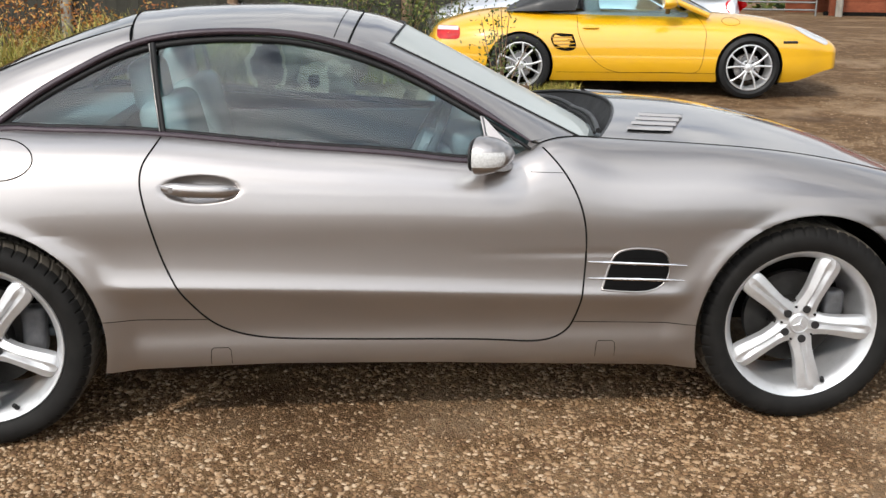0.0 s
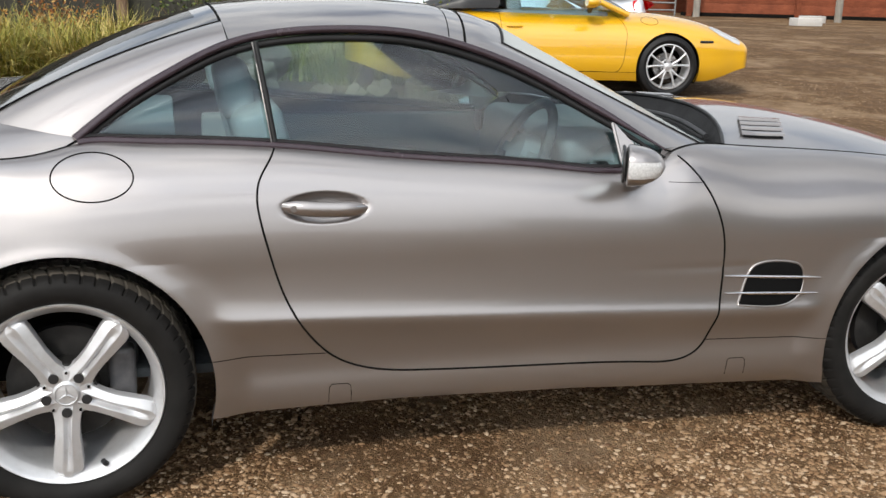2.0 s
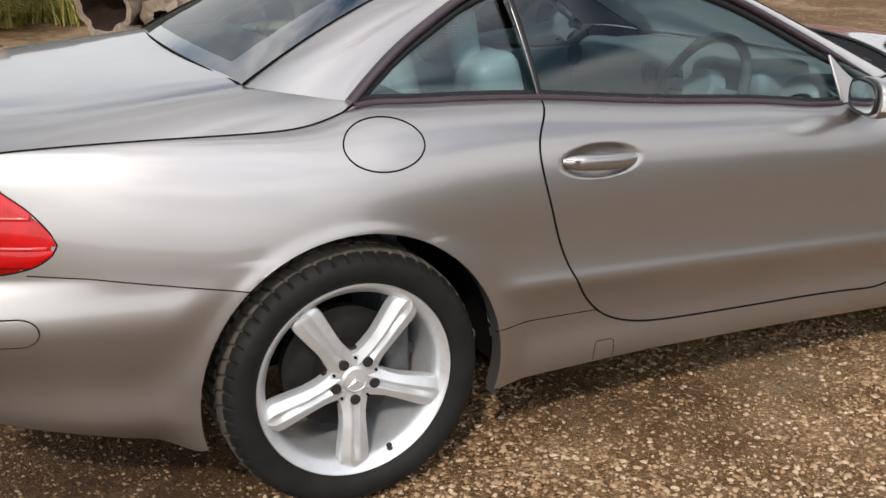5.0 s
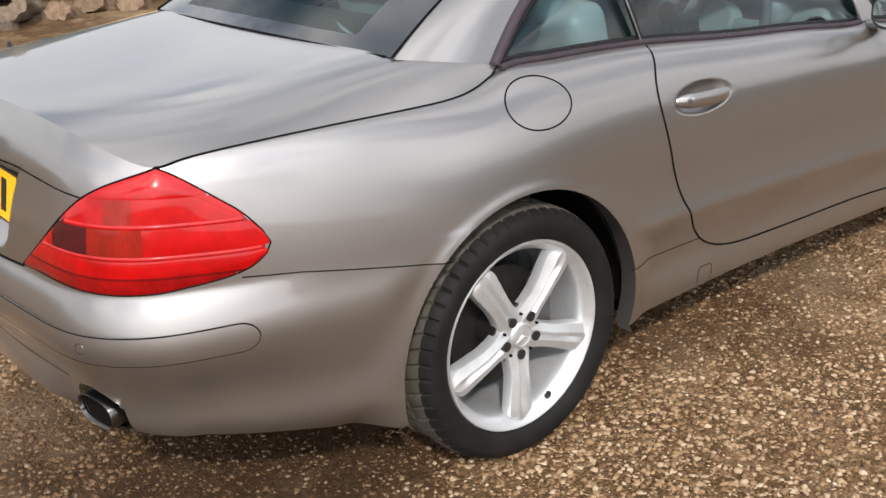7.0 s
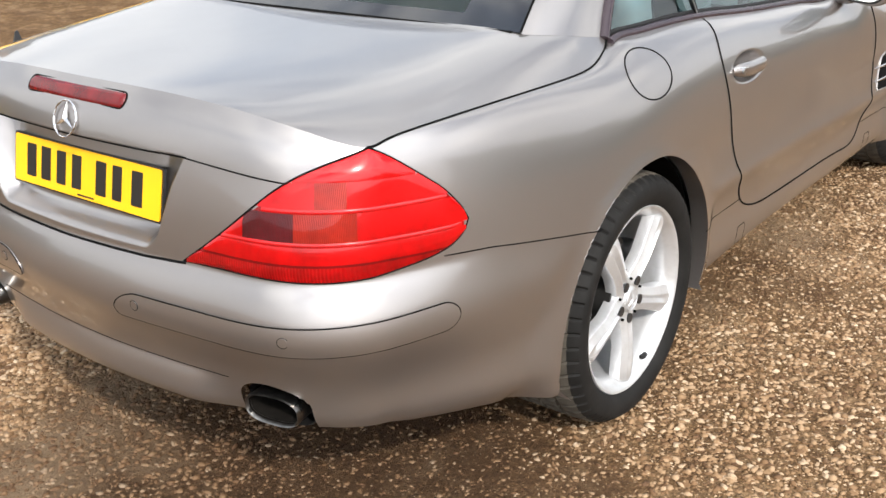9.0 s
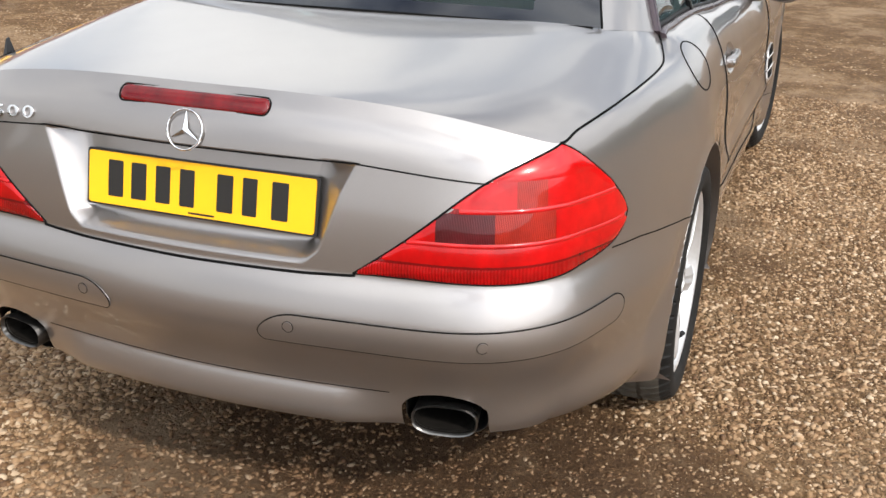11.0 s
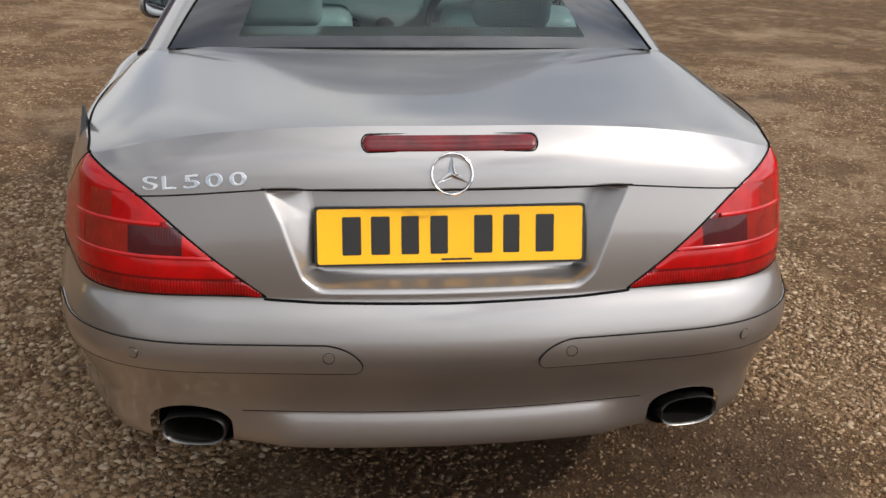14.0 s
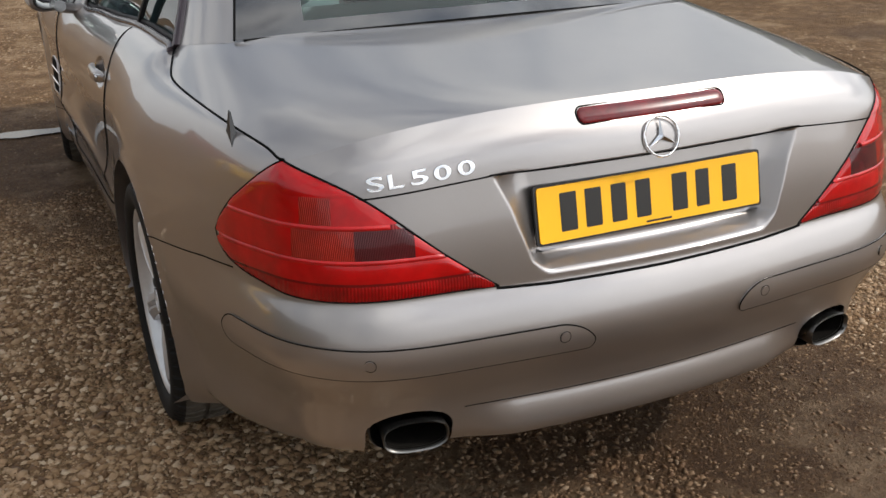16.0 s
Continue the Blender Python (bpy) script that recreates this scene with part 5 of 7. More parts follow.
cowl_back = np.stack([0.575 + 0.120 * (1 - ee**2), ee * 0.66, 0.892 + 0.0 * ee], -1)
w = np.linspace(0, 1, 6)[:, None, None]
cowl = cowl_back[None] * (1 - w) + cowl_front[None] * w - np.array([0, 0, 0.035]) * np.sin(np.pi * w)
grid_ob("cowl_panel", cowl, RUBBER, car, "black plastic cowl below the windscreen")
tube("bonnet_rear_edge", hood[-1] + (0, 0, -0.004), 0.006, PLASTIC, bonnet, 6)
for y0, y1 in ((-0.50, 0.10), (0.05, 0.52)):
    a = np.array((0.615 + 0.120 * (1 - (y0 / 0.66) ** 2), y0, 0.915))
    b = np.array((0.600 + 0.120 * (1 - (y1 / 0.66) ** 2), y1, 0.925))
    mid = (a + b) / 2 + (0.02, 0, 0.012)
    wiper = tube("wiper", curve_through([a, mid, b], 16), 0.009, PLASTIC, car, 8, label="black windscreen wiper")
    tube("wiper_blade", curve_through([a + (-0.012, 0, -0.008), mid + (-0.016, 0, -0.010), b + (-0.012, 0, -0.008)], 16), 0.006, RUBBER, wiper, 6)

# --- headlamps and grille
for s in (-1, 1):
    hb = bmesh.new()
    bmesh.ops.create_uvsphere(hb, u_segments=24, v_segments=14, radius=1.0)
    bmesh.ops.transform(hb, matrix=pose(1.86, s * 0.60, 0.655, 0, -28, s * -38) @ Matrix.Diagonal((0.15, 0.13, 0.085, 1)), verts=hb.verts)
    part("headlamp", hb, BLACKGLASS, car, "clear oval headlamp")
gr = np.array([[(2.165 - 0.25 * y * y + dx, y, z) for z, dx in ((0.42, 0.0), (0.47, 0.018), (0.57, 0.0))] for y in np.linspace(-0.34, 0.34, 24)])
grid_ob("grille", gr, PLASTIC, front_bumper, "black front grille")
for z in (0.455, 0.50, 0.545):
    tube("grille_bar", [(2.188 - 0.25 * y * y, y, z) for y in np.linspace(-0.32, 0.32, 16)], 0.007, CHROME, front_bumper, 6)

# --- floor pan and cabin
def floor_pan():
    bm = bmesh.new()
    box_bm(bm, (3.7, 1.06, 0.10), pose(-0.08, 0, 0.29), 0.03)
    box_bm(bm, (1.75, 1.66, 0.06), pose(0, 0, 0.26), 0.02)
    box_bm(bm, (0.45, 1.10, 0.2), pose(-1.78, 0, 0.42), 0.04)
    return part("floor_pan", bm, UNDER, car, "dark underbody")


floor_pan()
_cab = bmesh.new()
box_bm(_cab, (1.75, 1.44, 0.03), pose(-0.28, 0, 0.32), 0.01)
box_bm(_cab, (0.05, 1.40, 0.58), pose(-1.13, 0, 0.62), 0.02)
part("cabin_floor", _cab, CARPET, car, "charcoal carpet")
box("parcel_shelf", (0.36, 1.26, 0.05), pose(-1.16, 0, 0.90), DASH, car, 0.02)
for s in (-1, 1):
    cb = bmesh.new()
    box_bm(cb, (1.35, 0.05, 0.50), pose(-0.20, s * 0.70, 0.60, s * 4), 0.02)
    box_bm(cb, (0.55, 0.08, 0.06), pose(-0.28, s * 0.66, 0.68), 0.025)
    part("door_card", cb, LEATHER, doors[s], "grey leather door lining")


def seat(yc):
    base = bmesh.new()
    box_bm(base, (0.52, 0.50, 0.16), pose(-0.34, yc, 0.46, 0, -6), 0.06, 4)
    seat_ob = part("seat", base, LEATHER, car, "grey leather bucket seat")
    for dy in (-0.22, 0.22):
        tube("seat_bolster", curve_through([(-0.10, yc + dy, 0.53), (-0.35, yc + dy, 0.55), (-0.58, yc + dy * 0.95, 0.56), (-0.70, yc + dy * 0.9, 0.78), (-0.775, yc + dy * 0.72, 0.94)], 24), [0.05] * 24, LEATHER, seat_ob, 12)
    bk = bmesh.new()
    box_bm(bk, (0.15, 0.44, 0.58), pose(-0.70, yc, 0.74, 0, -14), 0.06, 4)
    part("backrest", bk, LEATHER, seat_ob)
    hd = bmesh.new()
    box_bm(hd, (0.10, 0.25, 0.17), pose(-0.815, yc, 1.055, 0, -10), 0.045, 4)
    part("headrest", hd, LEATHER, seat_ob)
    for dy in (-0.06, 0.06):
        tube("headrest_post", [(-0.775, yc + dy, 0.93), (-0.81, yc + dy, 1.02)], 0.008, CHROME, seat_ob, 6)


seat(-0.36)
seat(0.36)
db = bmesh.new()
box_bm(db, (0.34, 1.34, 0.26), pose(0.42, 0, 0.76, 0, 6), 0.09, 4)
box_bm(db, (0.22, 0.34, 0.10), pose(0.28, -0.36, 0.88, 0, -8), 0.04, 3)
box_bm(db, (0.30, 1.20, 0.03), pose(0.58, 0, 0.875), 0.012, 2)
dash = part("dashboard", db, DASH, car, "dark grey dashboard with instrument hood")
for y in (-0.02, 0.12, -0.62, 0.62):
    cyl("air_vent", 0.042, 0.03, pose(0.255, y, 0.82, 0, 90), PLASTIC, dash, seg=20)
cb = bmesh.new()
box_bm(cb, (0.95, 0.22, 0.22), pose(-0.15, 0, 0.47, 0, -5), 0.05, 3)
part("centre_console", cb, DASH, car)
sw = Matrix.Translation((0.09, -0.36, 0.845)) @ Matrix.Rotation(radians(-64), 4, "Y")
bm = bmesh.new()
sweep_bm(bm, [sw @ Vector((0.176 * math.cos(a), 0.176 * math.sin(a), 0)) for a in np.linspace(0, 2 * math.pi, 44, endpoint=False)], 0.0165, 10, True, up=(1, 0, 0.4))
wheel_ob = part("steering_wheel", bm, CARPET, car, "charcoal leather steering wheel")
bm = bmesh.new()
bmesh.ops.create_cone(bm, cap_ends=True, segments=24, radius1=0.075, radius2=0.06, depth=0.05, matrix=sw)
for a in (90, -90, 180):
    box_bm(bm, (0.13, 0.036, 0.016), sw @ Matrix.Rotation(radians(a), 4, "Z") @ Matrix.Translation((0.12, 0, 0)), 0.006)
part("steering_hub", bm, DASH, wheel_ob)
tube("steering_column", [(0.10, -0.36, 0.84), (0.36, -0.36, 0.72)], 0.035, DASH, wheel_ob, 12)
box("rear_view_mirror", (0.025, 0.20, 0.05), pose(0.05, 0, 1.175, 0, 0, 10), PLASTIC, car, 0.015)
for s in (-1, 1):
    sv = bmesh.new()
    box_bm(sv, (0.15, 0.34, 0.016), pose(-0.13, s * 0.30, 1.205, 0, 12), 0.007)
    part("sun_visor", sv, LEATHER, car)
lin = np.array([roof_row(x, 0.93) for x in np.linspace(-0.80, -0.14, 12)]) - np.array([0, 0, 0.03])
grid_ob("roof_lining", lin, LEATHER, car, "grey roof lining", flip=True)


# --- road wheels
def spoke_section(r):
    """Half-width and height offsets across a spoke at the radius r."""
    w = np.interp(r, [0.03, 0.055, 0.085, 0.12, 0.16, 0.195, 0.210, 0.2175, 0.2235, 0.2275, 0.230], [0.042, 0.036, 0.0310, 0.0310, 0.0350, 0.0385, 0.0375, 0.0330, 0.0250, 0.0160, 0.005])
    dish = np.interp(r, [0.03, 0.06, 0.12, 0.19, 0.215, 0.230], [0.012, 0.008, 0.0, -0.002, -0.0015, 0.001])
    groove = np.interp(r, [0.05, 0.07, 0.13, 0.18, 0.212], [0.0, 0.010, 0.012, 0.008, 0.0])
    return w, dish, groove


def wheel(xc, zc, s, turn, width, steer=0.0, big=1.0):
    """Five broad hollow-backed spokes in a deep silver rim with a low-profile tyre; the outer face looks along -y."""
    R = zc + 0.004
    hub = bmesh.new()
    bmesh.ops.create_cone(hub, cap_ends=True, segments=40, radius1=0.155, radius2=0.155, depth=0.028, matrix=pose(0, 0.105, 0, 90))
    bmesh.ops.create_cone(hub, cap_ends=True, segments=28, radius1=0.075, radius2=0.075, depth=0.09, matrix=pose(0, 0.07, 0, 90))
    place = Matrix.Translation((xc, s * 0.843, zc)) @ Matrix.Rotation((0 if s < 0 else math.pi) + radians(steer), 4, "Z")
    wh = part("wheel", hub, DISC, car, "five-spoke silver alloy wheel with low-profile tyre")
    wh.matrix_basis = place
    # tyre
    g0, g1, g2, g3 = (width * k for k in (0.20, 0.41, 0.59, 0.80))
    prof = [(0.240, 0.006), (0.246, -0.010), (0.256, -0.020), (0.275, -0.027), (0.292, -0.0265), (0.304, -0.022), (R - 0.013, -0.0105), (R - 0.006, 0.002),
            (R - 0.0015, 0.020), (R, g0 - 0.006), (R - 0.008, g0 - 0.005), (R - 0.008, g0 + 0.005), (R, g0 + 0.006), (R, g1 - 0.006), (R - 0.008, g1 - 0.005), (R - 0.008, g1 + 0.005), (R, g1 + 0.006),
            (R, g2 - 0.006), (R - 0.008, g2 - 0.005), (R - 0.008, g2 + 0.005), (R, g2 + 0.006), (R, g3 - 0.006), (R - 0.008, g3 - 0.005), (R - 0.008, g3 + 0.005), (R, g3 + 0.006),
            (R - 0.002, width - 0.026), (R - 0.012, width - 0.01), (0.29, width + 0.005), (0.245, width - 0.02)]
    cols = []
    n = 54 * 7
    for k in range(n):
        a = 2 * math.pi * k / n
        g = 1 if k % 7 == 0 else 0
        row = []
        for q, (r, y) in enumerate(prof):
            cut = 0.0060 * g if 6 <= q <= 9 or 24 <= q <= 26 else (0.003 * g if q == 5 else (0.006 if k % 7 in (3, 4) and r == R and 12 <= q <= 21 else 0))
            sk = a + (0.10 * math.sin(math.pi * y / width) if q > 6 else 0)
            row.append(((r - cut) * math.cos(sk), y, (r - cut) * math.sin(sk)))
        cols.append(row)
    cols = np.array(cols)
    tyre_ob = grid_ob("tyre", cols[:, :8], TYRE, wh, "black low-profile tyre", loop=True, angle=32)
    grid_ob("tread", cols[:, 7:27], TREAD, tyre_ob, "dusty grooved tread", loop=True, angle=32)
    grid_ob("inner_sidewall", cols[:, 26:], TYRE, tyre_ob, loop=True, angle=32)
    bm = bmesh.new()
    rim = [(0.2445, 0.004), (0.2460, -0.008), (0.2430, -0.0125), (0.2385, -0.0115), (0.2330, -0.005), (0.2260, 0.004), (0.2190, 0.013), (0.2150, 0.022), (0.2125, 0.040), (0.209, 0.075), (0.205, 0.13), (0.206, width - 0.03), (0.235, width - 0.01)]
    lathe_bm(bm, rim, 96)
    rim_ob = part("rim", bm, ALLOY, wh, "silver lacquered rim", angle=50)
    rim_ob.scale = (big, 1, big)
    # spokes, one mesh each
    for k in range(5):
        a = radians(turn + 72 * k)
        d, e = np.array([math.cos(a), 0, math.sin(a)]), np.array([-math.sin(a), 0, math.cos(a)])
        rs = np.r_[np.linspace(0.030, 0.205, 18), np.linspace(0.210, 0.230, 9)]
        rows = []
        for r in rs:
            w, dish, gr = spoke_section(r)
            row = []
            for u, h in ((-1.0, 0.038), (-1.0, 0.012), (-0.95, 0.008), (-0.62, 0.0035), (-0.36, -0.001), (-0.27, -0.0005), (-0.10, 0.72 * gr), (0.0, gr), (0.10, 0.72 * gr), (0.27, -0.0005), (0.36, -0.001), (0.62, 0.0035), (0.95, 0.008), (1.0, 0.012), (1.0, 0.038)):
                row.append(d * r + e * w * u + np.array([0, -0.004 + dish + h, 0]))
            rows.append(row)
        grid_ob("spoke", rows, ALLOY, rim_ob, flip=True, angle=26)
        # bolt
        c = d * 0.0515
        cyl("wheel_bolt", 0.0128, 0.010, Matrix.Translation(c + np.array([0, 0.006, 0])) @ Matrix.Rotation(radians(90), 4, "X"), PLASTIC, rim_ob, seg=20, label="dark bolt recess")
        b = radians(turn + 36 + 72 * k)
        cyl("drill_mark", 0.0035, 0.006, Matrix.Translation((0.056 * math.cos(b), 0.006, 0.056 * math.sin(b))) @ Matrix.Rotation(radians(90), 4, "X"), GAP, rim_ob, seg=10)
    # centre boss and cap
    bm = bmesh.new()
    lathe_bm(bm, [(0.0001, 0.001), (0.026, 0.001), (0.031, 0.003), (0.034, 0.007), (0.060, 0.010), (0.068, 0.020), (0.068, 0.05)], 50)
    part("wheel_boss", bm, ALLOY, rim_ob)
    badge(rim_ob, Matrix.Translation((0, -0.0005, 0)) @ Matrix.Rotation(radians(turn - 90 + 180), 4, "Y") @ Matrix.Rotation(radians(90), 4, "Z"), 0.028, ALLOY)
    # brake caliper and valve
    cal = bmesh.new()
    box_bm(cal, (0.07, 0.06, 0.15), pose(0.135, 0.095, 0.02, 0, 0, 0), 0.02, 3)
    part("brake_caliper", cal, CALIPER, wh, "dull grey brake caliper")
    va = radians(turn + (25 if xc < 0 else 12))
    vd = Vector((math.cos(va), 0, math.sin(va)))
    bm = bmesh.new()
    sweep_bm(bm, [vd * 0.222 + Vector((0, 0.006, 0)), vd * 0.214 + Vector((0, -0.002, 0)), vd * 0.205 + Vector((0, -0.007, 0))], 0.0075, 8)
    part("tyre_valve", bm, RUBBER, wh, "black valve cap")
    return wh


wheel(-AXLE, HUB_R, -1, -92, 0.27)
wheel(AXLE, HUB_F, -1, -76, 0.25, -5.0, 1.03)
wheel(-AXLE, HUB_R, 1, -80, 0.27)
wheel(AXLE, HUB_F, 1, -60, 0.25, -5.0, 1.03)

CORE = None

# ---------------------------------------------------------------- ground
def ground_z(x, y):
    """Level round the car, rising gently towards the bank behind it."""
    r = np.clip(np.asarray(y, float) - 1.5, 0, None)
    return 0.048 * np.minimum(r, 12) * smooth01(r, 0, 2) + 0.004 * np.sin(1.7 * np.asarray(x, float) + 0.8) * np.cos(2.1 * np.asarray(y, float)) - 0.004


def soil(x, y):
    """Share of bare moist soil: 0 is thick gravel, 1 is mud. Patches by the car also carry painted shade."""
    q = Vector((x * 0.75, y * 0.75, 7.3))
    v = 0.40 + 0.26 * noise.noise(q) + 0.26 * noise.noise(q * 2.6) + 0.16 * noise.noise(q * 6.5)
    # patches under and behind the car: moist soil, deepened to stand for its shade
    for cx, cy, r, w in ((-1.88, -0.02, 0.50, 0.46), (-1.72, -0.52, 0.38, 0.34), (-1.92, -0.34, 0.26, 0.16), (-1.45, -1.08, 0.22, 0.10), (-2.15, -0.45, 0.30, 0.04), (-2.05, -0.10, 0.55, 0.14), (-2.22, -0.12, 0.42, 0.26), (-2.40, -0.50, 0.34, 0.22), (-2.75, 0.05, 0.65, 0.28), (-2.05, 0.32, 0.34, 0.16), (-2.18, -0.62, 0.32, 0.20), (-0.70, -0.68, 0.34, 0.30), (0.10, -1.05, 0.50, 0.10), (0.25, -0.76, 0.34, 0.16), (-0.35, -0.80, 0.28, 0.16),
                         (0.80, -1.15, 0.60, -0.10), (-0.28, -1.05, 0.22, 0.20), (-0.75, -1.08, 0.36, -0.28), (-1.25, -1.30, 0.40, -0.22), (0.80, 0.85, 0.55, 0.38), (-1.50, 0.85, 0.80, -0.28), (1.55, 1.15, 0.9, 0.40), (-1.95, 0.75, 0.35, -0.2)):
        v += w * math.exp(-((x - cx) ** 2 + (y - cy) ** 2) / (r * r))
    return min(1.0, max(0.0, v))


_gx = np.concatenate([[-900, -300, -120, -60, -30, -18], np.linspace(-10, 12, 241), [18, 30, 60, 120, 300, 900]])
_gy = np.concatenate([[-900, -300, -120, -60, -30, -16], np.linspace(-7, 13, 221), [20, 30, 60, 120, 300, 900]])
_X, _Y = np.meshgrid(_gx, _gy, indexing="ij")
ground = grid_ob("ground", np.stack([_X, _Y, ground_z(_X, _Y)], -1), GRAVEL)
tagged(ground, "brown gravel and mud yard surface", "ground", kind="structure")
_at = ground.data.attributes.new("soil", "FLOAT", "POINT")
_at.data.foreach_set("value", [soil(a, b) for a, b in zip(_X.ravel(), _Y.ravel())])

_ico = [(0, 0, 1), (0.894, 0, 0.447), (0.276, 0.851, 0.447), (-0.724, 0.526, 0.447), (-0.724, -0.526, 0.447), (0.276, -0.851, 0.447),
        (0.724, 0.526, -0.447), (-0.276, 0.851, -0.447), (-0.894, 0, -0.447), (-0.276, -0.851, -0.447), (0.724, -0.526, -0.447), (0, 0, -1)]
_icof = [(0, 1, 2), (0, 2, 3), (0, 3, 4), (0, 4, 5), (0, 5, 1), (1, 6, 2), (2, 7, 3), (3, 8, 4), (4, 9, 5), (5, 10, 1), (1, 10, 6), (2, 6, 7), (3, 7, 8), (4, 8, 9), (5, 9, 10)]


def scatter(name, count, x0, x1, y0, y1, smin, smax, seed, keep=None, low=False):
    """Loose stones, half sunk: many small, a few large."""
    rng = np.random.default_rng(seed)
    x, y = rng.uniform(x0, x1, count), rng.uniform(y0, y1, count)
    # stones gather in drifts
    drift = np.array([soil(a, b) for a, b in zip(x, y)])
    ok = rng.uniform(0, 1, count) > 0.02 + 0.48 * smooth01(drift, 0.36, 0.70)
    if keep is not None:
        ok &= keep(x, y)
    x, y, drift = x[ok], y[ok], drift[ok]
    n = len(x)
    corners, faces = (_ico[:6], _icof[:5]) if low else (_ico[:11], _icof)
    nv = len(corners)
    size = (smin + (smax - smin) * rng.power(0.72, n)) * (1.12 - 0.36 * smooth01(drift, 0.32, 0.75))
    base = np.array(corners)[None] * (1 + rng.uniform(-0.42, 0.36, (n, nv, 1)))
    base = base * (size[:, None, None] * np.stack([rng.uniform(0.85, 1.5, n), rng.uniform(0.6, 1.05, n), rng.uniform(0.40, 0.85, n)], -1)[:, None])
    a = rng.uniform(0, 2 * np.pi, n)
    c, s_ = np.cos(a)[:, None], np.sin(a)[:, None]
    vx = base[..., 0] * c - base[..., 1] * s_ + x[:, None]
    vy = base[..., 0] * s_ + base[..., 1] * c + y[:, None]
    vz = base[..., 2] + (ground_z(x, y) + size * rng.uniform(-0.26, 0.20, n) - (0.3 * size if low else 0))[:, None]
    v = np.stack([vx, vy, vz], -1).reshape(-1, 3)
    f = (np.array(faces)[None] + (np.arange(n) * nv)[:, None, None]).reshape(-1, 3)
    me = bpy.data.meshes.new(name)
    me.vertices.add(len(v))
    me.vertices.foreach_set("co", v.ravel())
    me.loops.add(len(f) * 3)
    me.loops.foreach_set("vertex_index", f.ravel().astype(np.int32))
    me.polygons.add(len(f))
    me.polygons.foreach_set("loop_start", np.arange(0, len(f) * 3, 3, dtype=np.int32))
    me.update(calc_edges=True)
    me.materials.append(STONES)
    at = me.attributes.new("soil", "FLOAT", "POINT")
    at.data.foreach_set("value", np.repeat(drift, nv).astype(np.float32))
    ob = new(name, me)
    return tagged(ob, "loose brown and pale flint gravel stones", "gravel", kind="stuff")


_fade = np.random.default_rng(40)


def thin_out(x, y):
    """Stones thin out towards the open yard behind the car and beyond its far side."""
    left = smooth01(np.asarray(x), -3.0, -2.45)
    far = 1 - smooth01(np.asarray(y), 1.45, 2.05) * (np.asarray(x) < 0.9)
    return _fade.uniform(0, 1, len(x)) < left * far


# beside the car, behind it and along its far side: coarse stones over fine grit
scatter("gravel", 37000, -3.0, 2.4, -1.65, -0.25, 0.0028, 0.0102, 3, thin_out)
scatter("gravel", 79000, -3.0, 2.4, -1.65, -0.20, 0.0015, 0.0048, 12, thin_out, True)
scatter("gravel", 32000, -3.0, -1.45, -0.25, 2.0, 0.0036, 0.0136, 5, thin_out)
scatter("gravel", 66000, -3.0, -1.40, -0.20, 2.0, 0.0016, 0.0054, 13, thin_out, True)
scatter("gravel", 15000, -1.45, 0.8, 0.55, 2.0, 0.0036, 0.0134, 6, thin_out)
scatter("gravel", 16000, -1.45, 0.8, 0.55, 2.0, 0.0016, 0.0050, 14, thin_out, True)
# the wider yard
scatter("gravel", 60000, -5.5, 4.5, -4.5, 4.5, 0.004, 0.012, 16, low=True)
scatter("gravel", 16000, -1.6, 3.0, 2.0, 4.2, 0.004, 0.012, 8, low=True)
scatter("gravel", 26000, 2.0, 8.0, -0.6, 8.0, 0.005, 0.014, 7, low=True)
scatter("gravel", 42000, -2.2, 4.0, -3.6, -1.6, 0.003, 0.011, 9, low=True)
scatter("gravel", 9000, -3.2, -2.2, -3.6, -1.6, 0.003, 0.011, 15, low=True)
scatter("gravel", 8000, 0.8, 2.4, 0.3, 2.0, 0.004, 0.012, 10, low=True)

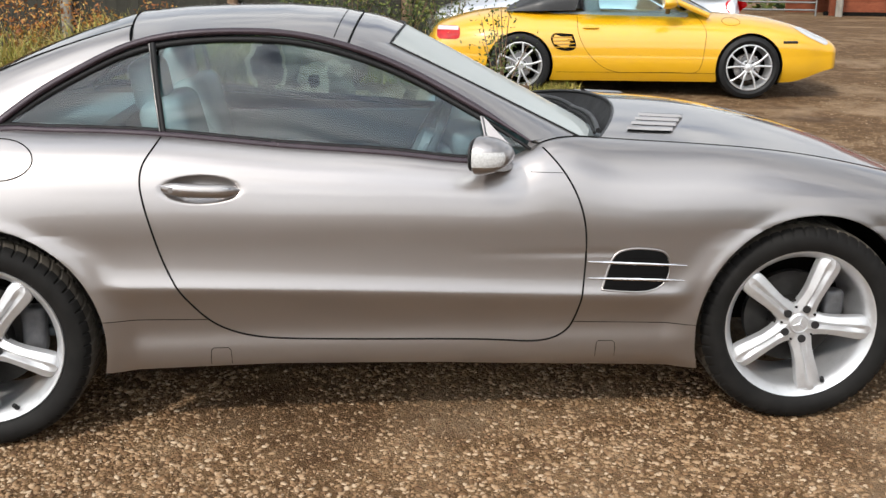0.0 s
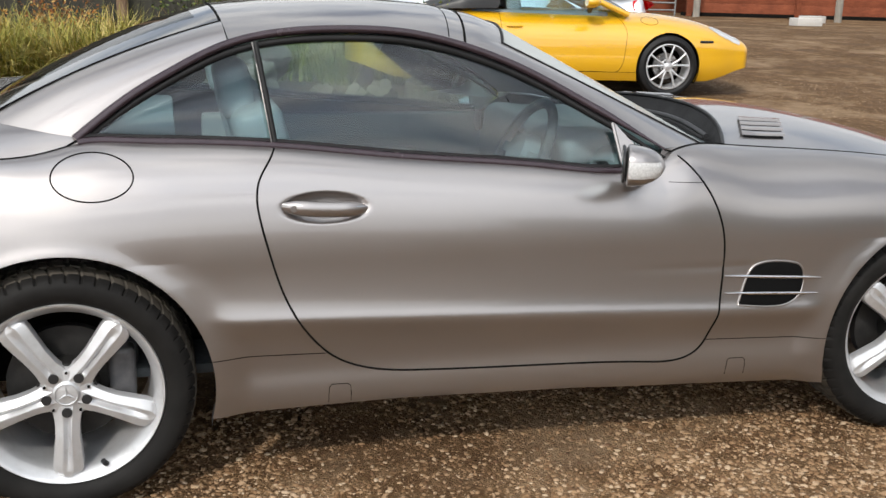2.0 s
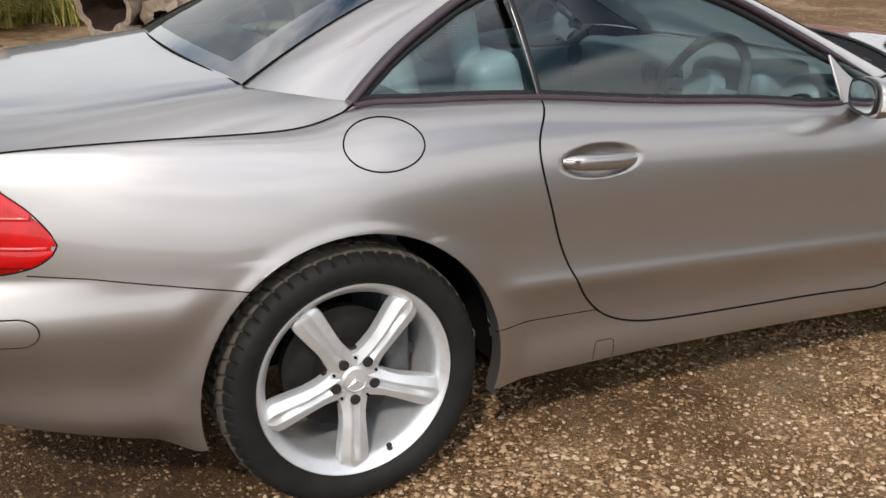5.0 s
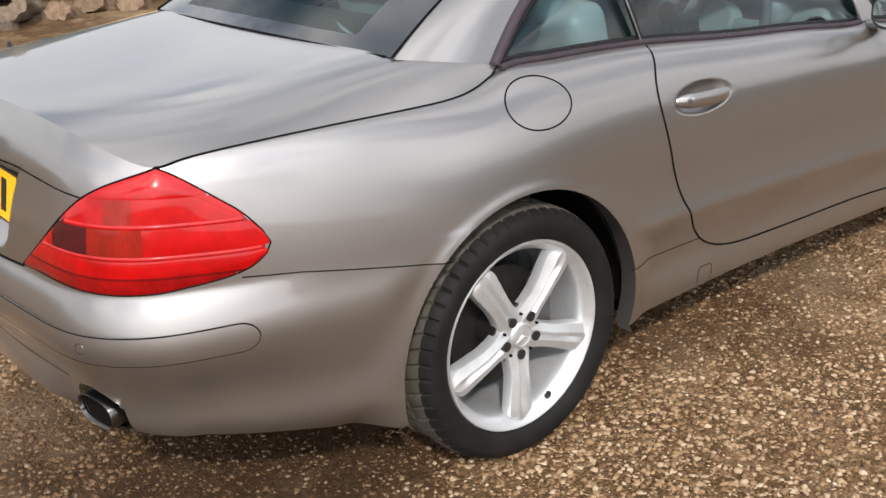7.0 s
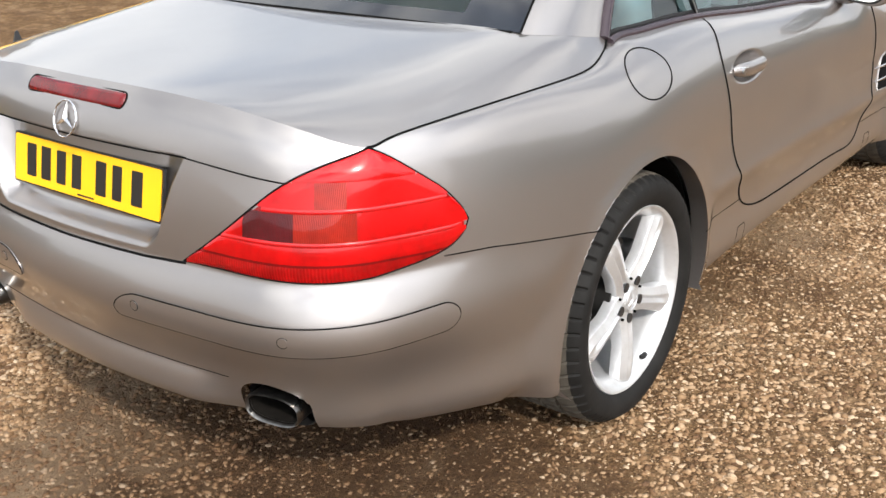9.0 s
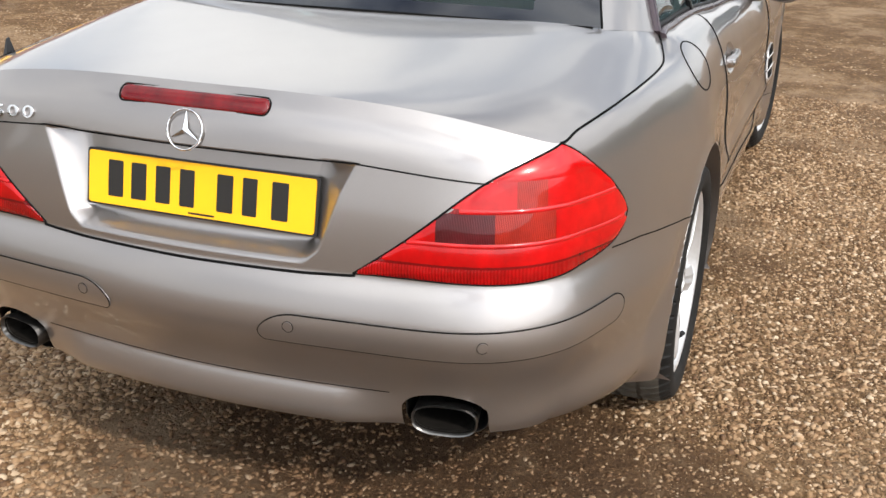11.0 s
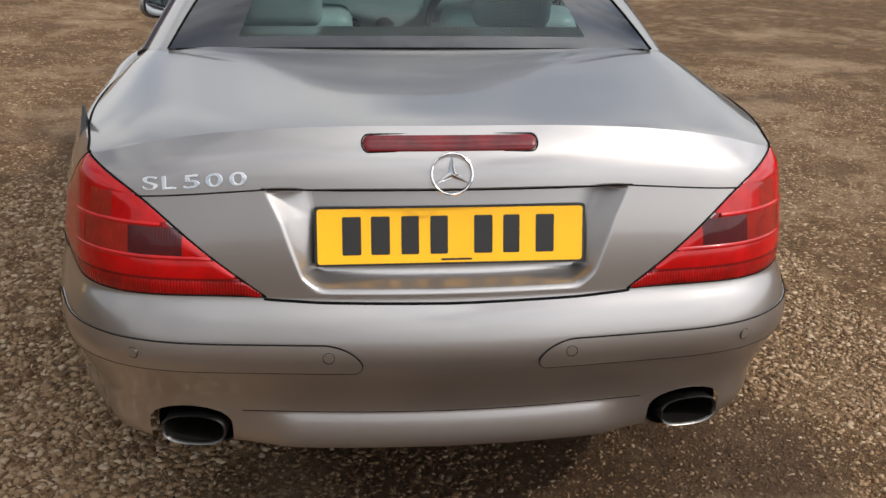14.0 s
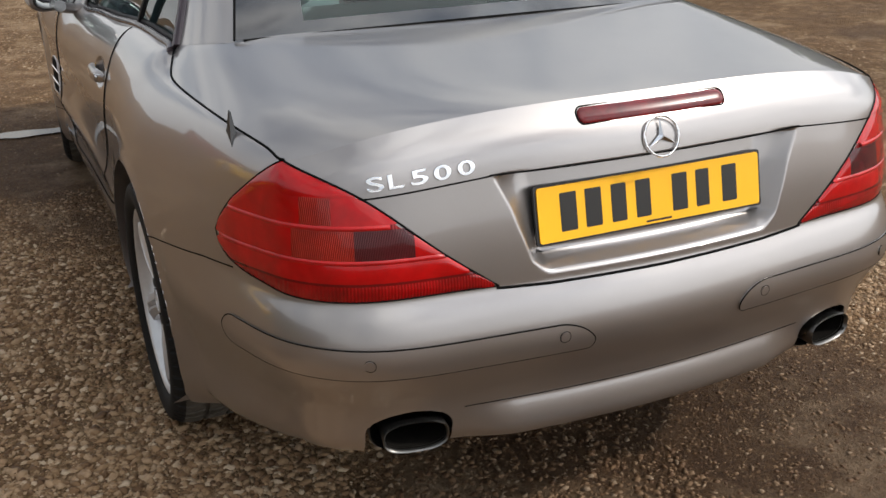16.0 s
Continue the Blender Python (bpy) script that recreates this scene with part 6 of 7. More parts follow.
# ---------------------------------------------------------------- the other cars
def simple_car(name, label, mat, stations, axle, tyre, arch, belt, n_pow, at, group=""):
    """A car body lofted from stations (x, half-width, crown height), with open wheel arches. Returns the thing and a sampler of its flank."""
    global CORE
    CORE = (0, 0, 0.5)
    root = thing(name, label, "car", group)
    st = np.array(stations)
    xs = np.concatenate([np.linspace(st[0, 0], st[0, 0] - 0.25, 14, endpoint=False), np.linspace(st[0, 0] - 0.25, st[-1, 0] + 0.25, 190), np.linspace(st[-1, 0] + 0.25, st[-1, 0], 15)[1:]])
    f = natural(-st[:, 0], st[:, 1:])
    wz = f(-xs)
    th = np.linspace(0, math.pi, 61)
    ct, sn = np.cos(th), np.sin(th)
    rows = []
    for x, (w, zc) in zip(xs, wz):
        up = np.stack([np.full(61, x), w * np.sign(ct) * np.abs(ct) ** (2 / n_pow), belt + (zc - belt) * sn ** (2 / n_pow)], -1)
        lowz = np.linspace(0.17 + 0.15 * smooth01(abs(x), 1.60, 2.2), belt, 14, endpoint=False)
        k = 1 - 0.075 * ((belt - lowz) / 0.28) ** 2 + 0.012 * np.sin((lowz - 0.17) * 12)
        a = np.stack([np.full(14, x), w * k, lowz], -1)
        rows.append(np.concatenate([a, up, a[::-1] * (1, -1, 1)], 0))
    g = np.array(rows)
    n, m = g.shape[:2]
    v, fc = g.reshape(-1, 3), grid_faces(n, m)
    nn = normals_of(v, fc)
    if (nn * (v - np.array([0, 0, 0.4]))).sum() < 0:
        fc, nn = fc[:, ::-1], -nn
    tree = BVHTree.FromPolygons([tuple(q) for q in v], [tuple(map(int, q)) for q in fc])
    c = v[fc].mean(1)
    cut = np.zeros(len(fc), bool)
    for xa in axle:
        cut |= (np.hypot(c[:, 0] - xa, c[:, 2] - tyre) < arch) & (np.abs(c[:, 1]) > 0.45)
    keep = np.zeros(len(v), bool)
    gone = np.zeros(len(v), bool)
    keep[fc[~cut].ravel()] = True
    gone[fc[cut].ravel()] = True
    for i in np.nonzero(keep & gone)[0]:
        xa = min(axle, key=lambda q: abs(q - v[i, 0]))
        d = np.hypot(v[i, 0] - xa, v[i, 2] - tyre)
        v[i] = (xa + (v[i, 0] - xa) * arch / d, v[i, 1], tyre + (v[i, 2] - tyre) * arch / d)
    used, back = np.unique(fc[~cut].ravel(), return_inverse=True)
    body = mesh_ob("body", v[used], back.reshape(-1, 4), mat, root, normals=nn[used])

    def on(x, z, s=-1, lift=0.0):
        hit, nrm, _, _ = tree.ray_cast(Vector((x, s * 2.5, z)), Vector((0, -s, 0)))
        return np.array(hit + nrm * lift) if hit else np.array((x, s * 0.85, z))

    def over(x, y, lift=0.0):
        hit, nrm, _, _ = tree.ray_cast(Vector((x, y, 3)), Vector((0, 0, -1)))
        return np.array(hit) + (0, 0, lift) if hit else np.array((x, y, 0.8))

    for s in (-1, 1):
        for xa in axle:
            rr = np.array([[xa + q * math.cos(a), s * y, tyre + q * math.sin(a)] for q, y in ((arch + 0.003, 0.83), (arch + 0.01, 0.76), (arch + 0.01, 0.5), (0.01, 0.49)) for a in np.linspace(radians(-30), radians(210), 40)]).reshape(4, 40, 3)
            grid_ob("arch_liner", rr, UNDER, root, angle=30)
    box("floor_pan", (3.5, 1.0, 0.12), pose(0, 0, 0.22), UNDER, root, 0.03)
    root.matrix_world = at
    return root, body, on, over


def twin_spoke_wheel(root, xa, s, tyre, rim_r, turn, yo):
    hub = bmesh.new()
    bmesh.ops.create_cone(hub, cap_ends=True, segments=32, radius1=0.14, radius2=0.14, depth=0.03, matrix=pose(0, 0.10, 0, 90))
    wh = part("wheel", hub, SATIN, root, "silver alloy wheel with five twin spokes")
    wh.matrix_basis = Matrix.Translation((xa, s * yo, tyre)) @ Matrix.Rotation(0 if s < 0 else math.pi, 4, "Z")
    bm = bmesh.new()
    lathe_bm(bm, [(rim_r + 0.004, 0.004), (rim_r + 0.02, -0.018), (tyre - 0.05, -0.024), (tyre - 0.012, -0.006), (tyre, 0.03), (tyre + 0.001, 0.10), (tyre, 0.17), (tyre - 0.02, 0.20), (rim_r, 0.19)], 56)
    part("tyre", bm, RUBBER, wh, "black tyre")
    bm = bmesh.new()
    lathe_bm(bm, [(rim_r + 0.004, 0.004), (rim_r + 0.004, -0.010), (rim_r - 0.006, -0.012), (rim_r - 0.014, 0.004), (rim_r - 0.022, 0.05), (rim_r - 0.03, 0.16)], 56)
    rim = part("rim", bm, ALLOY, wh)
    for k in range(5):
        for dv in (-1, 1):
            a0, a1 = radians(turn + 72 * k + 8 * dv), radians(turn + 72 * k + 17 * dv)
            p = curve_through([(0.05 * math.cos(a0), 0.004, 0.05 * math.sin(a0)), (0.13 * math.cos((a0 + a1) / 2), -0.006, 0.13 * math.sin((a0 + a1) / 2)), ((rim_r - 0.006) * math.cos(a1), 0.002, (rim_r - 0.006) * math.sin(a1))], 8)
            tube("spoke", p, [0.015, 0.013, 0.012, 0.011, 0.011, 0.011, 0.012, 0.014], ALLOY, rim, 8, up=(0, 1, 0))
        b = radians(turn + 36 + 72 * k)
        cyl("wheel_bolt", 0.010, 0.02, Matrix.Translation((0.062 * math.cos(b), 0.0, 0.062 * math.sin(b))) @ Matrix.Rotation(radians(90), 4, "X"), PLASTIC, rim, seg=12)
    bm = bmesh.new()
    lathe_bm(bm, [(0.0001, -0.006), (0.025, -0.004), (0.032, 0.0), (0.075, 0.006), (0.08, 0.03)], 30)
    part("wheel_boss", bm, ALLOY, rim)
    return wh


YAW = radians(-8.7)
_bx, _by = (4.234 + 1.846) / 2, (6.638 + 7.004) / 2
box_at = Matrix.Translation((_bx + 0.09 + 0.13 * math.sin(-YAW) * 0, _by + 0.80, 0.240)) @ Matrix.Rotation(YAW, 4, "Z") @ Matrix.Rotation(radians(-0.3), 4, "Y")
FRONT, REARX, TY = 1.2075, -1.2075, 0.328
yellow, ybody, yon, yover = simple_car("sports_car", "bright yellow two-seat convertible with a black soft top, parked on gravel", YELLOW,
    [(2.235, 0.42, 0.505), (2.175, 0.61, 0.585), (2.06, 0.71, 0.652), (1.86, 0.785, 0.735), (1.6, 0.835, 0.812), (1.2, 0.872, 0.868), (0.75, 0.868, 0.888), (0.2, 0.862, 0.90), (-0.5, 0.866, 0.912), (-1.2, 0.89, 0.918), (-1.7, 0.855, 0.875), (-2.0, 0.76, 0.79), (-2.16, 0.58, 0.68), (-2.22, 0.34, 0.58)],
    (FRONT, REARX), TY, 0.352, 0.47, 2.9, box_at)
CORE = None
for s in (-1, 1):
    twin_spoke_wheel(yellow, FRONT, s, TY, 0.236, 20, 0.845)
    twin_spoke_wheel(yellow, REARX, s, TY + 0.004, 0.236, 65, 0.850)
    dl = curve_through([(0.66, 0.86), (0.735, 0.72), (0.73, 0.55), (0.66, 0.275), (0.55, 0.262), (0.0, 0.262), (-0.22, 0.275), (-0.40, 0.37), (-0.53, 0.52), (-0.598, 0.68), (-0.60, 0.86)], 90)
    tube("door_shut_line", [yon(x, z, s) for x, z in dl], 0.0025, GAP, ybody, 6)
    tube("sill_line", [yon(x, 0.262, s) for x in np.linspace(-0.82, 0.86, 30)], 0.002, GAP, ybody, 5)
    tube("door_handle", [yon(x, 0.715, s, 0.012) for x in np.linspace(-0.55, -0.38, 10)], [0.008, 0.014, 0.016, 0.016, 0.016, 0.016, 0.016, 0.016, 0.013, 0.007], YELLOW, ybody, 8, flat=0.7)
    # air intake behind the door
    vo = curve_through([(-0.655, 0.655), (-0.75, 0.662), (-0.86, 0.655), (-0.885, 0.630), (-0.84, 0.52), (-0.79, 0.495), (-0.66, 0.490), (-0.622, 0.52), (-0.635, 0.60), (-0.655, 0.655)], 40)[:-1]
    bm = bmesh.new()
    bm.faces.new([bm.verts.new(yon(x, z, s, 0.003)) for x, z in vo])
    vent = part("side_intake", bm, GAP, ybody, "black slatted side intake")
    for k in range(4):
        z = 0.522 + 0.034 * k
        x0 = np.interp(z, [0.50, 0.65], [-0.815, -0.880])
        tube("intake_slat", [yon(x, z + 0.02 * (x + 0.75), s, 0.006) for x in np.linspace(x0 - 0.012, x0 + 0.205, 8)], 0.0085, YELLOW, vent, 6, flat=0.6)
    # side lamp, headlamp, tail lamp, fuel flap
    tube("side_marker", [yon(x, 0.592, s, 0.002) for x in np.linspace(1.55, 1.70, 8)], 0.014, PLASTIC, ybody, 8, flat=1.0, label="smoked side marker lamp")
    hl = curve_through([(1.70, 0.735), (1.80, 0.735), (1.94, 0.680), (2.07, 0.600), (2.06, 0.570), (1.93, 0.600), (1.80, 0.66), (1.70, 0.735)], 40)[:-1]
    bm = bmesh.new()
    c = hl.mean(0)
    ring = [[bm.verts.new(yon(*(c + (q - c) * k), s, 0.004 + 0.006 * (1 - k))) for q in hl] for k in (1.0, 0.6, 0.25)]
    for a, b in zip(ring, ring[1:]):
        for k in range(len(a)):
            bm.faces.new((a[k], a[(k + 1) % len(a)], b[(k + 1) % len(a)], b[k]))
    bm.faces.new(ring[-1])
    part("headlamp", bm, CLEARP, yellow, "clear headlamp with grey reflector")
    bm = bmesh.new()
    tl = np.array(rounded(-1.97, 0.655, 0.25, 0.135, 0.05))
    rings = [[bm.verts.new(yon(*(tl.mean(0) + (q - tl.mean(0)) * k), s, 0.006)) for q in tl] for k in (1.0, 0.66, 0.33, 0.05)]
    for a, b in zip(rings, rings[1:]):
        for k in range(len(tl)):
            bm.faces.new((a[k], a[(k + 1) % len(tl)], b[(k + 1) % len(tl)], b[k]))
    lamp = part("tail_lamp", bm, RED, yellow, "red tail lamp with a clear upper half")
    bm = bmesh.new()
    up = [[bm.verts.new(yon(x, z, s, 0.009)) for x in np.linspace(-2.085, -1.862, 9)] for z in np.linspace(0.678, 0.716, 4)]
    for a, b in zip(up, up[1:]):
        for k in range(8):
            bm.faces.new((a[k], a[k + 1], b[k + 1], b[k]))
    part("clear_lens", bm, CLEARP, lamp, "clear upper lens")
    if s < 0:
        tube("fuel_flap_line", [yon(1.02 + 0.095 * math.cos(a), 0.795 + 0.040 * math.sin(a), s) for a in np.linspace(0, 2 * math.pi, 30, endpoint=False)], 0.0025, GAP, ybody, 5, closed=True)
    # mirror
    mb = bmesh.new()
    bmesh.ops.create_uvsphere(mb, u_segments=20, v_segments=12, radius=1.0)
    bmesh.ops.transform(mb, matrix=pose(0.31, s * 0.93, 0.985) @ Matrix.Diagonal((0.10, 0.095, 0.062, 1)), verts=mb.verts)
    for v in mb.verts:
        if v.co.x < 0.26:
            v.co.x = 0.26
    mo = part("door_mirror", mb, YELLOW, yellow, "yellow door mirror")
    tube("mirror_stalk", [(0.32, s * 0.90, 0.95), (0.33, s * 0.79, 0.89)], 0.028, PLASTIC, mo, 8)
    # side window and pillars
    wz = [(0.56, 0.70, 0.885), (0.30, 0.66, 1.03), (0.02, 0.62, 1.17), (-0.30, 0.61, 1.20), (-0.55, 0.64, 1.16)]
    lo = [(0.56, 0.755, 0.875), (0.30, 0.765, 0.885), (0.02, 0.77, 0.893), (-0.30, 0.772, 0.898), (-0.55, 0.775, 0.90)]
    gw = np.array([[np.array(a) * (1 - k) + np.array(b) * k for k in np.linspace(0, 1, 6)] for a, b in zip(curve_through(lo, 16), curve_through(wz, 16))]) * (1, s, 1)
    CORE = (0, 0, 0.6)
    grid_ob("side_window", gw, GLASS, yellow, "blue tinted side window")
    CORE = None
    tube("screen_pillar", curve_through([(0.78, s * 0.70, 0.855), (0.50, s * 0.69, 0.97), (0.25, s * 0.65, 1.09), (0.05, s * 0.60, 1.19)], 14), 0.030, YELLOW, yellow, 10)
# black soft top
top = []
for x in np.linspace(0.06, -1.35, 34):
    hz = np.interp(x, [-1.35, -1.1, -0.8, -0.4, 0.06], [0.90, 1.03, 1.17, 1.255, 1.235])
    hw = np.interp(x, [-1.35, -1.0, -0.6, 0.06], [0.60, 0.69, 0.66, 0.60])
    lowz = np.interp(x, [-1.35, -0.62, -0.55, 0.06], [0.88, 0.895, 1.15, 1.17])
    a = np.linspace(0, math.pi, 25)
    top.append([(x, hw * math.copysign(abs(math.cos(q)) ** 0.55, math.cos(q)), lowz + (hz - lowz) * math.sin(q) ** 0.6) for q in a])
CORE = (0, 0, 0.6)
grid_ob("soft_top", top, PLASTIC, yellow, "black fabric soft top")
yscreen = ruled(np.array([(0.06 + 0.05 * (1 - e * e), 0.60 * e, 1.19 + 0.045 * (1 - e * e)) for e in np.linspace(-1, 1, 21)]), np.array([(0.74 + 0.18 * (1 - e * e), 0.70 * e, 0.862 + 0.03 * (1 - e * e)) for e in np.linspace(-1, 1, 21)]), 14, 0.02)
grid_ob("windscreen", yscreen, GLASS, yellow, "tinted windscreen")
CORE = None
cb = bmesh.new()
box_bm(cb, (1.5, 1.2, 0.25), pose(-0.15, 0, 0.76), 0.05)
box_bm(cb, (0.16, 0.46, 0.5), pose(-0.45, -0.34, 1.0, 0, -12), 0.05, 3)
box_bm(cb, (0.16, 0.46, 0.5), pose(-0.45, 0.34, 1.0, 0, -12), 0.05, 3)
part("cabin", cb, DASH, yellow, "dark cabin with two seats")
plate_slab("front_plate", 0.40, 0.10, 0.01, 0.005, PLASTIC, yellow, pose(2.125, 0, 0.46, 0, 0, 180))

# a pale car half hidden behind it
pale, pbody, pon, pover = simple_car("hatchback", "pale silver hatchback behind the yellow convertible", PALE,
    [(2.0, 0.40, 0.60), (1.9, 0.66, 0.70), (1.7, 0.78, 0.80), (1.2, 0.84, 0.92), (0.7, 0.85, 0.98), (0.0, 0.85, 1.00), (-1.2, 0.85, 1.02), (-1.7, 0.82, 1.0), (-1.88, 0.72, 0.90), (-1.95, 0.45, 0.70)],
    (1.25, -1.25), 0.31, 0.345, 0.52, 3.2, Matrix.Translation((3.1, 9.55, 0.36)) @ Matrix.Rotation(radians(172), 4, "Z"))
CORE = None
for s in (-1, 1):
    for xa in (1.25, -1.25):
        twin_spoke_wheel(pale, xa, s, 0.31, 0.21, 10, 0.82)
    for nm, xc, zc, mt, lb in (("headlamp", 1.74, 0.64, CLEARP, "clear headlamp"), ("tail_lamp", -1.80, 0.80, RED, "red tail lamp")):
        bm = bmesh.new()
        bm.faces.new([bm.verts.new(pon(x, z, s, 0.005)) for x, z in rounded(xc, zc, 0.24, 0.15, 0.06)])
        bmesh.ops.triangulate(bm, faces=bm.faces)
        part(nm, bm, mt, pale, lb)
cabin = []
for x in np.linspace(0.85, -1.80, 30):
    hz = np.interp(x, [-1.80, -1.5, -1.1, -0.3, 0.1, 0.85], [0.98, 1.28, 1.42, 1.45, 1.40, 0.98])
    a = np.linspace(0, math.pi, 25)
    cabin.append([(x, 0.70 * math.copysign(abs(math.cos(q)) ** 0.5, math.cos(q)), 0.95 + (hz - 0.95) * math.sin(q) ** 0.6) for q in a])
CORE = (0, 0, 0.6)
grid_ob("cabin", cabin, BLACKGLASS, pale, "dark glazed cabin")
CORE = None

# ---------------------------------------------------------------- planting, logs, fence and sheds
def leafy(name, stops, rough=0.55, trans=0.25):
    m = Mat(name).set(Roughness=rough, Specular_IOR_Level=0.3)
    r = m.node("NewGeometry").outputs["Random Per Island"]
    m.base(m.ramp(r, stops))
    return m.m


GRASS = leafy("long green and straw grass", [(0.0, (0.085, 0.095, 0.016)), (0.4, (0.23, 0.225, 0.036)), (0.7, (0.37, 0.305, 0.070)), (1.0, (0.52, 0.39, 0.17))])
BRACKEN = leafy("rusty bracken", [(0.0, (0.08, 0.03, 0.010)), (0.35, (0.26, 0.085, 0.018)), (0.7, (0.38, 0.17, 0.03)), (1.0, (0.42, 0.32, 0.10))])
LEAF = leafy("dark green leaves", [(0.0, (0.018, 0.034, 0.008)), (0.5, (0.05, 0.075, 0.016)), (1.0, (0.14, 0.15, 0.03))])


def wood_mat(name, a, b, scale=6.0, stretch=(1, 1, 0.12), bump=0.6):
    m = Mat(name).set(Roughness=0.85, Specular_IOR_Level=0.2)
    mp = m.node("Mapping", Scale=stretch)
    m.link(m.coords(), mp.inputs["Vector"])
    f = m.noise(scale * 4, 7, 0.65, mp.outputs["Vector"], 0.6)
    g = m.noise(scale * 0.5, 4, 0.6)
    oi = m.node("ObjectInfo").outputs["Random"]
    c = m.ramp(f, [(0.25, a), (0.75, b)])
    c = m.mix(m.ramp(g, [(0.35, 0.0), (0.75, 0.55)]), c, tuple(v * 0.45 for v in a))
    m.base(m.mix(m.ramp(oi, [(0.0, 0.0), (1.0, 0.35)]), c, tuple(v * 0.5 for v in a)))
    m.bump(f, bump, 0.02)
    return m.m


DRIFT = wood_mat("weathered pale root wood", (0.13, 0.088, 0.06), (0.34, 0.275, 0.215), 5, (1, 1, 1))
BARK = wood_mat("brown split bark", (0.10, 0.060, 0.036), (0.30, 0.21, 0.14), 6)
ROT = wood_mat("dark rotten heartwood", (0.012, 0.006, 0.004), (0.05, 0.026, 0.016), 8, (1, 1, 1))
FENCE = wood_mat("dark stained boards", (0.030, 0.030, 0.024), (0.070, 0.066, 0.052), 5)
REDWOOD = wood_mat("red-brown shed boards", (0.16, 0.045, 0.022), (0.28, 0.085, 0.04), 4, (0.12, 1, 1))
GREYW = wood_mat("grey weathered timber", (0.20, 0.18, 0.15), (0.38, 0.35, 0.30), 4)
POTM = plain("orange glazed pot", (0.55, 0.20, 0.02), 0.4, var=0.2)
METALG = plain("galvanised steel", (0.24, 0.24, 0.235), 0.45, 0.8, var=0.15)
CONC = plain("pale concrete", (0.45, 0.43, 0.40), 0.9, var=0.2)


def blades(name, roots, height, spread, width, mat, seed, label, category, parent=None, kind=""):
    """Arching blades from the given roots, as one mesh."""
    rng = np.random.default_rng(seed)
    v, f = [], []
    for x, y in roots:
        h = height * rng.uniform(0.45, 1.25)
        a, lean = rng.uniform(0, 2 * np.pi), spread * rng.uniform(0.2, 1.5)
        w = width * rng.uniform(0.6, 1.2)
        z0 = float(ground_z(x, y)) - 0.01
        d, e = np.array([math.cos(a), math.sin(a)]), np.array([-math.sin(a), math.cos(a)])
        k0 = len(v)
        for k, t in enumerate((0, 0.35, 0.7, 1.0)):
            c = np.array([x, y]) + d * lean * h * t**2.0
            z = z0 + h * (t - 0.35 * lean * t**2.2)
            ww = w * (1 - t) ** 0.7 + 0.0004
            v += [(*(c + e * ww), z), (*(c - e * ww), z)]
        for k in range(3):
            f.append((k0 + 2 * k, k0 + 2 * k + 1, k0 + 2 * k + 3, k0 + 2 * k + 2))
    ob = mesh_ob(name, v, f, mat, parent, smooth=False)
    return tagged(ob, label, category, kind=kind)


def tuft(rng, x, y, r, n):
    a, d = rng.uniform(0, 2 * np.pi, n), r * np.sqrt(rng.uniform(0, 1, n))
    return list(zip(x + d * np.cos(a), y + d * np.sin(a)))


_rg = np.random.default_rng(11)
roots = []
for _ in range(46):
    x = _rg.uniform(-2.95, -1.25)
    roots += tuft(_rg, x, _rg.uniform(7.3, 8.9), 0.16, 125)
blades("grass", roots, 0.72, 1.25, 0.0085, GRASS, 12, "long unmown green and straw coloured grass", "grass", kind="stuff")
roots = []
for _ in range(9):
    roots += tuft(_rg, _rg.uniform(-5.5, -3.3), _rg.uniform(7.6, 9.6), 0.18, 100)
blades("grass", roots, 0.6, 0.9, 0.008, GRASS, 13, "long unmown green and straw coloured grass", "grass", kind="stuff")
roots = []
for _ in range(34):
    roots += tuft(_rg, _rg.uniform(-1.2, 2.4), _rg.uniform(7.5, 9.4), 0.18, 80)
blades("grass", roots, 0.55, 0.9, 0.008, GRASS, 14, "long unmown green and straw coloured grass", "grass", kind="stuff")


def bush(name, label, x, y, w, h, count, leaf, mat, seed, stems=9):
    """Bare stems with many small leaves in an uneven crown."""
    rng = np.random.default_rng(seed)
    z0 = float(ground_z(x, y))
    root = thing(name, label, "shrub")
    bm = bmesh.new()
    tips = []
    for k in range(stems):
        a, r = rng.uniform(0, 2 * np.pi), w * math.sqrt(rng.uniform(0.05, 1))
        hh = h * rng.uniform(0.55, 1.0)
        p = [(x + 0.1 * r * math.cos(a), y + 0.1 * r * math.sin(a), z0 - 0.02), (x + 0.5 * r * math.cos(a + 0.2), y + 0.5 * r * math.sin(a + 0.2), z0 + hh * 0.55), (x + r * math.cos(a), y + r * math.sin(a), z0 + hh)]
        c = curve_through(p, 7)
        sweep_bm(bm, c, [0.010 * (1 - 0.11 * q) for q in range(7)], 5)
        tips += list(c[2:])
    part("stem", bm, BARK, root)
    tips = np.array(tips)
    v, f = [], []
    for k in range(count):
        c = tips[rng.integers(len(tips))] + rng.normal(0, 0.085, 3) * (1, 1, 0.9)
        u = rng.normal(0, 1, 3)
        u /= np.linalg.norm(u)
        q = np.cross(u, rng.normal(0, 1, 3))
        q /= np.linalg.norm(q)
        s = leaf * rng.uniform(0.5, 1.2)
        k0 = len(v)
        v += [c - u * s, c + q * s * 0.45, c + u * s, c - q * s * 0.45]
        f.append((k0, k0 + 1, k0 + 2, k0 + 3))
    mesh_ob("foliage", v, f, mat, root, smooth=False)
    return root


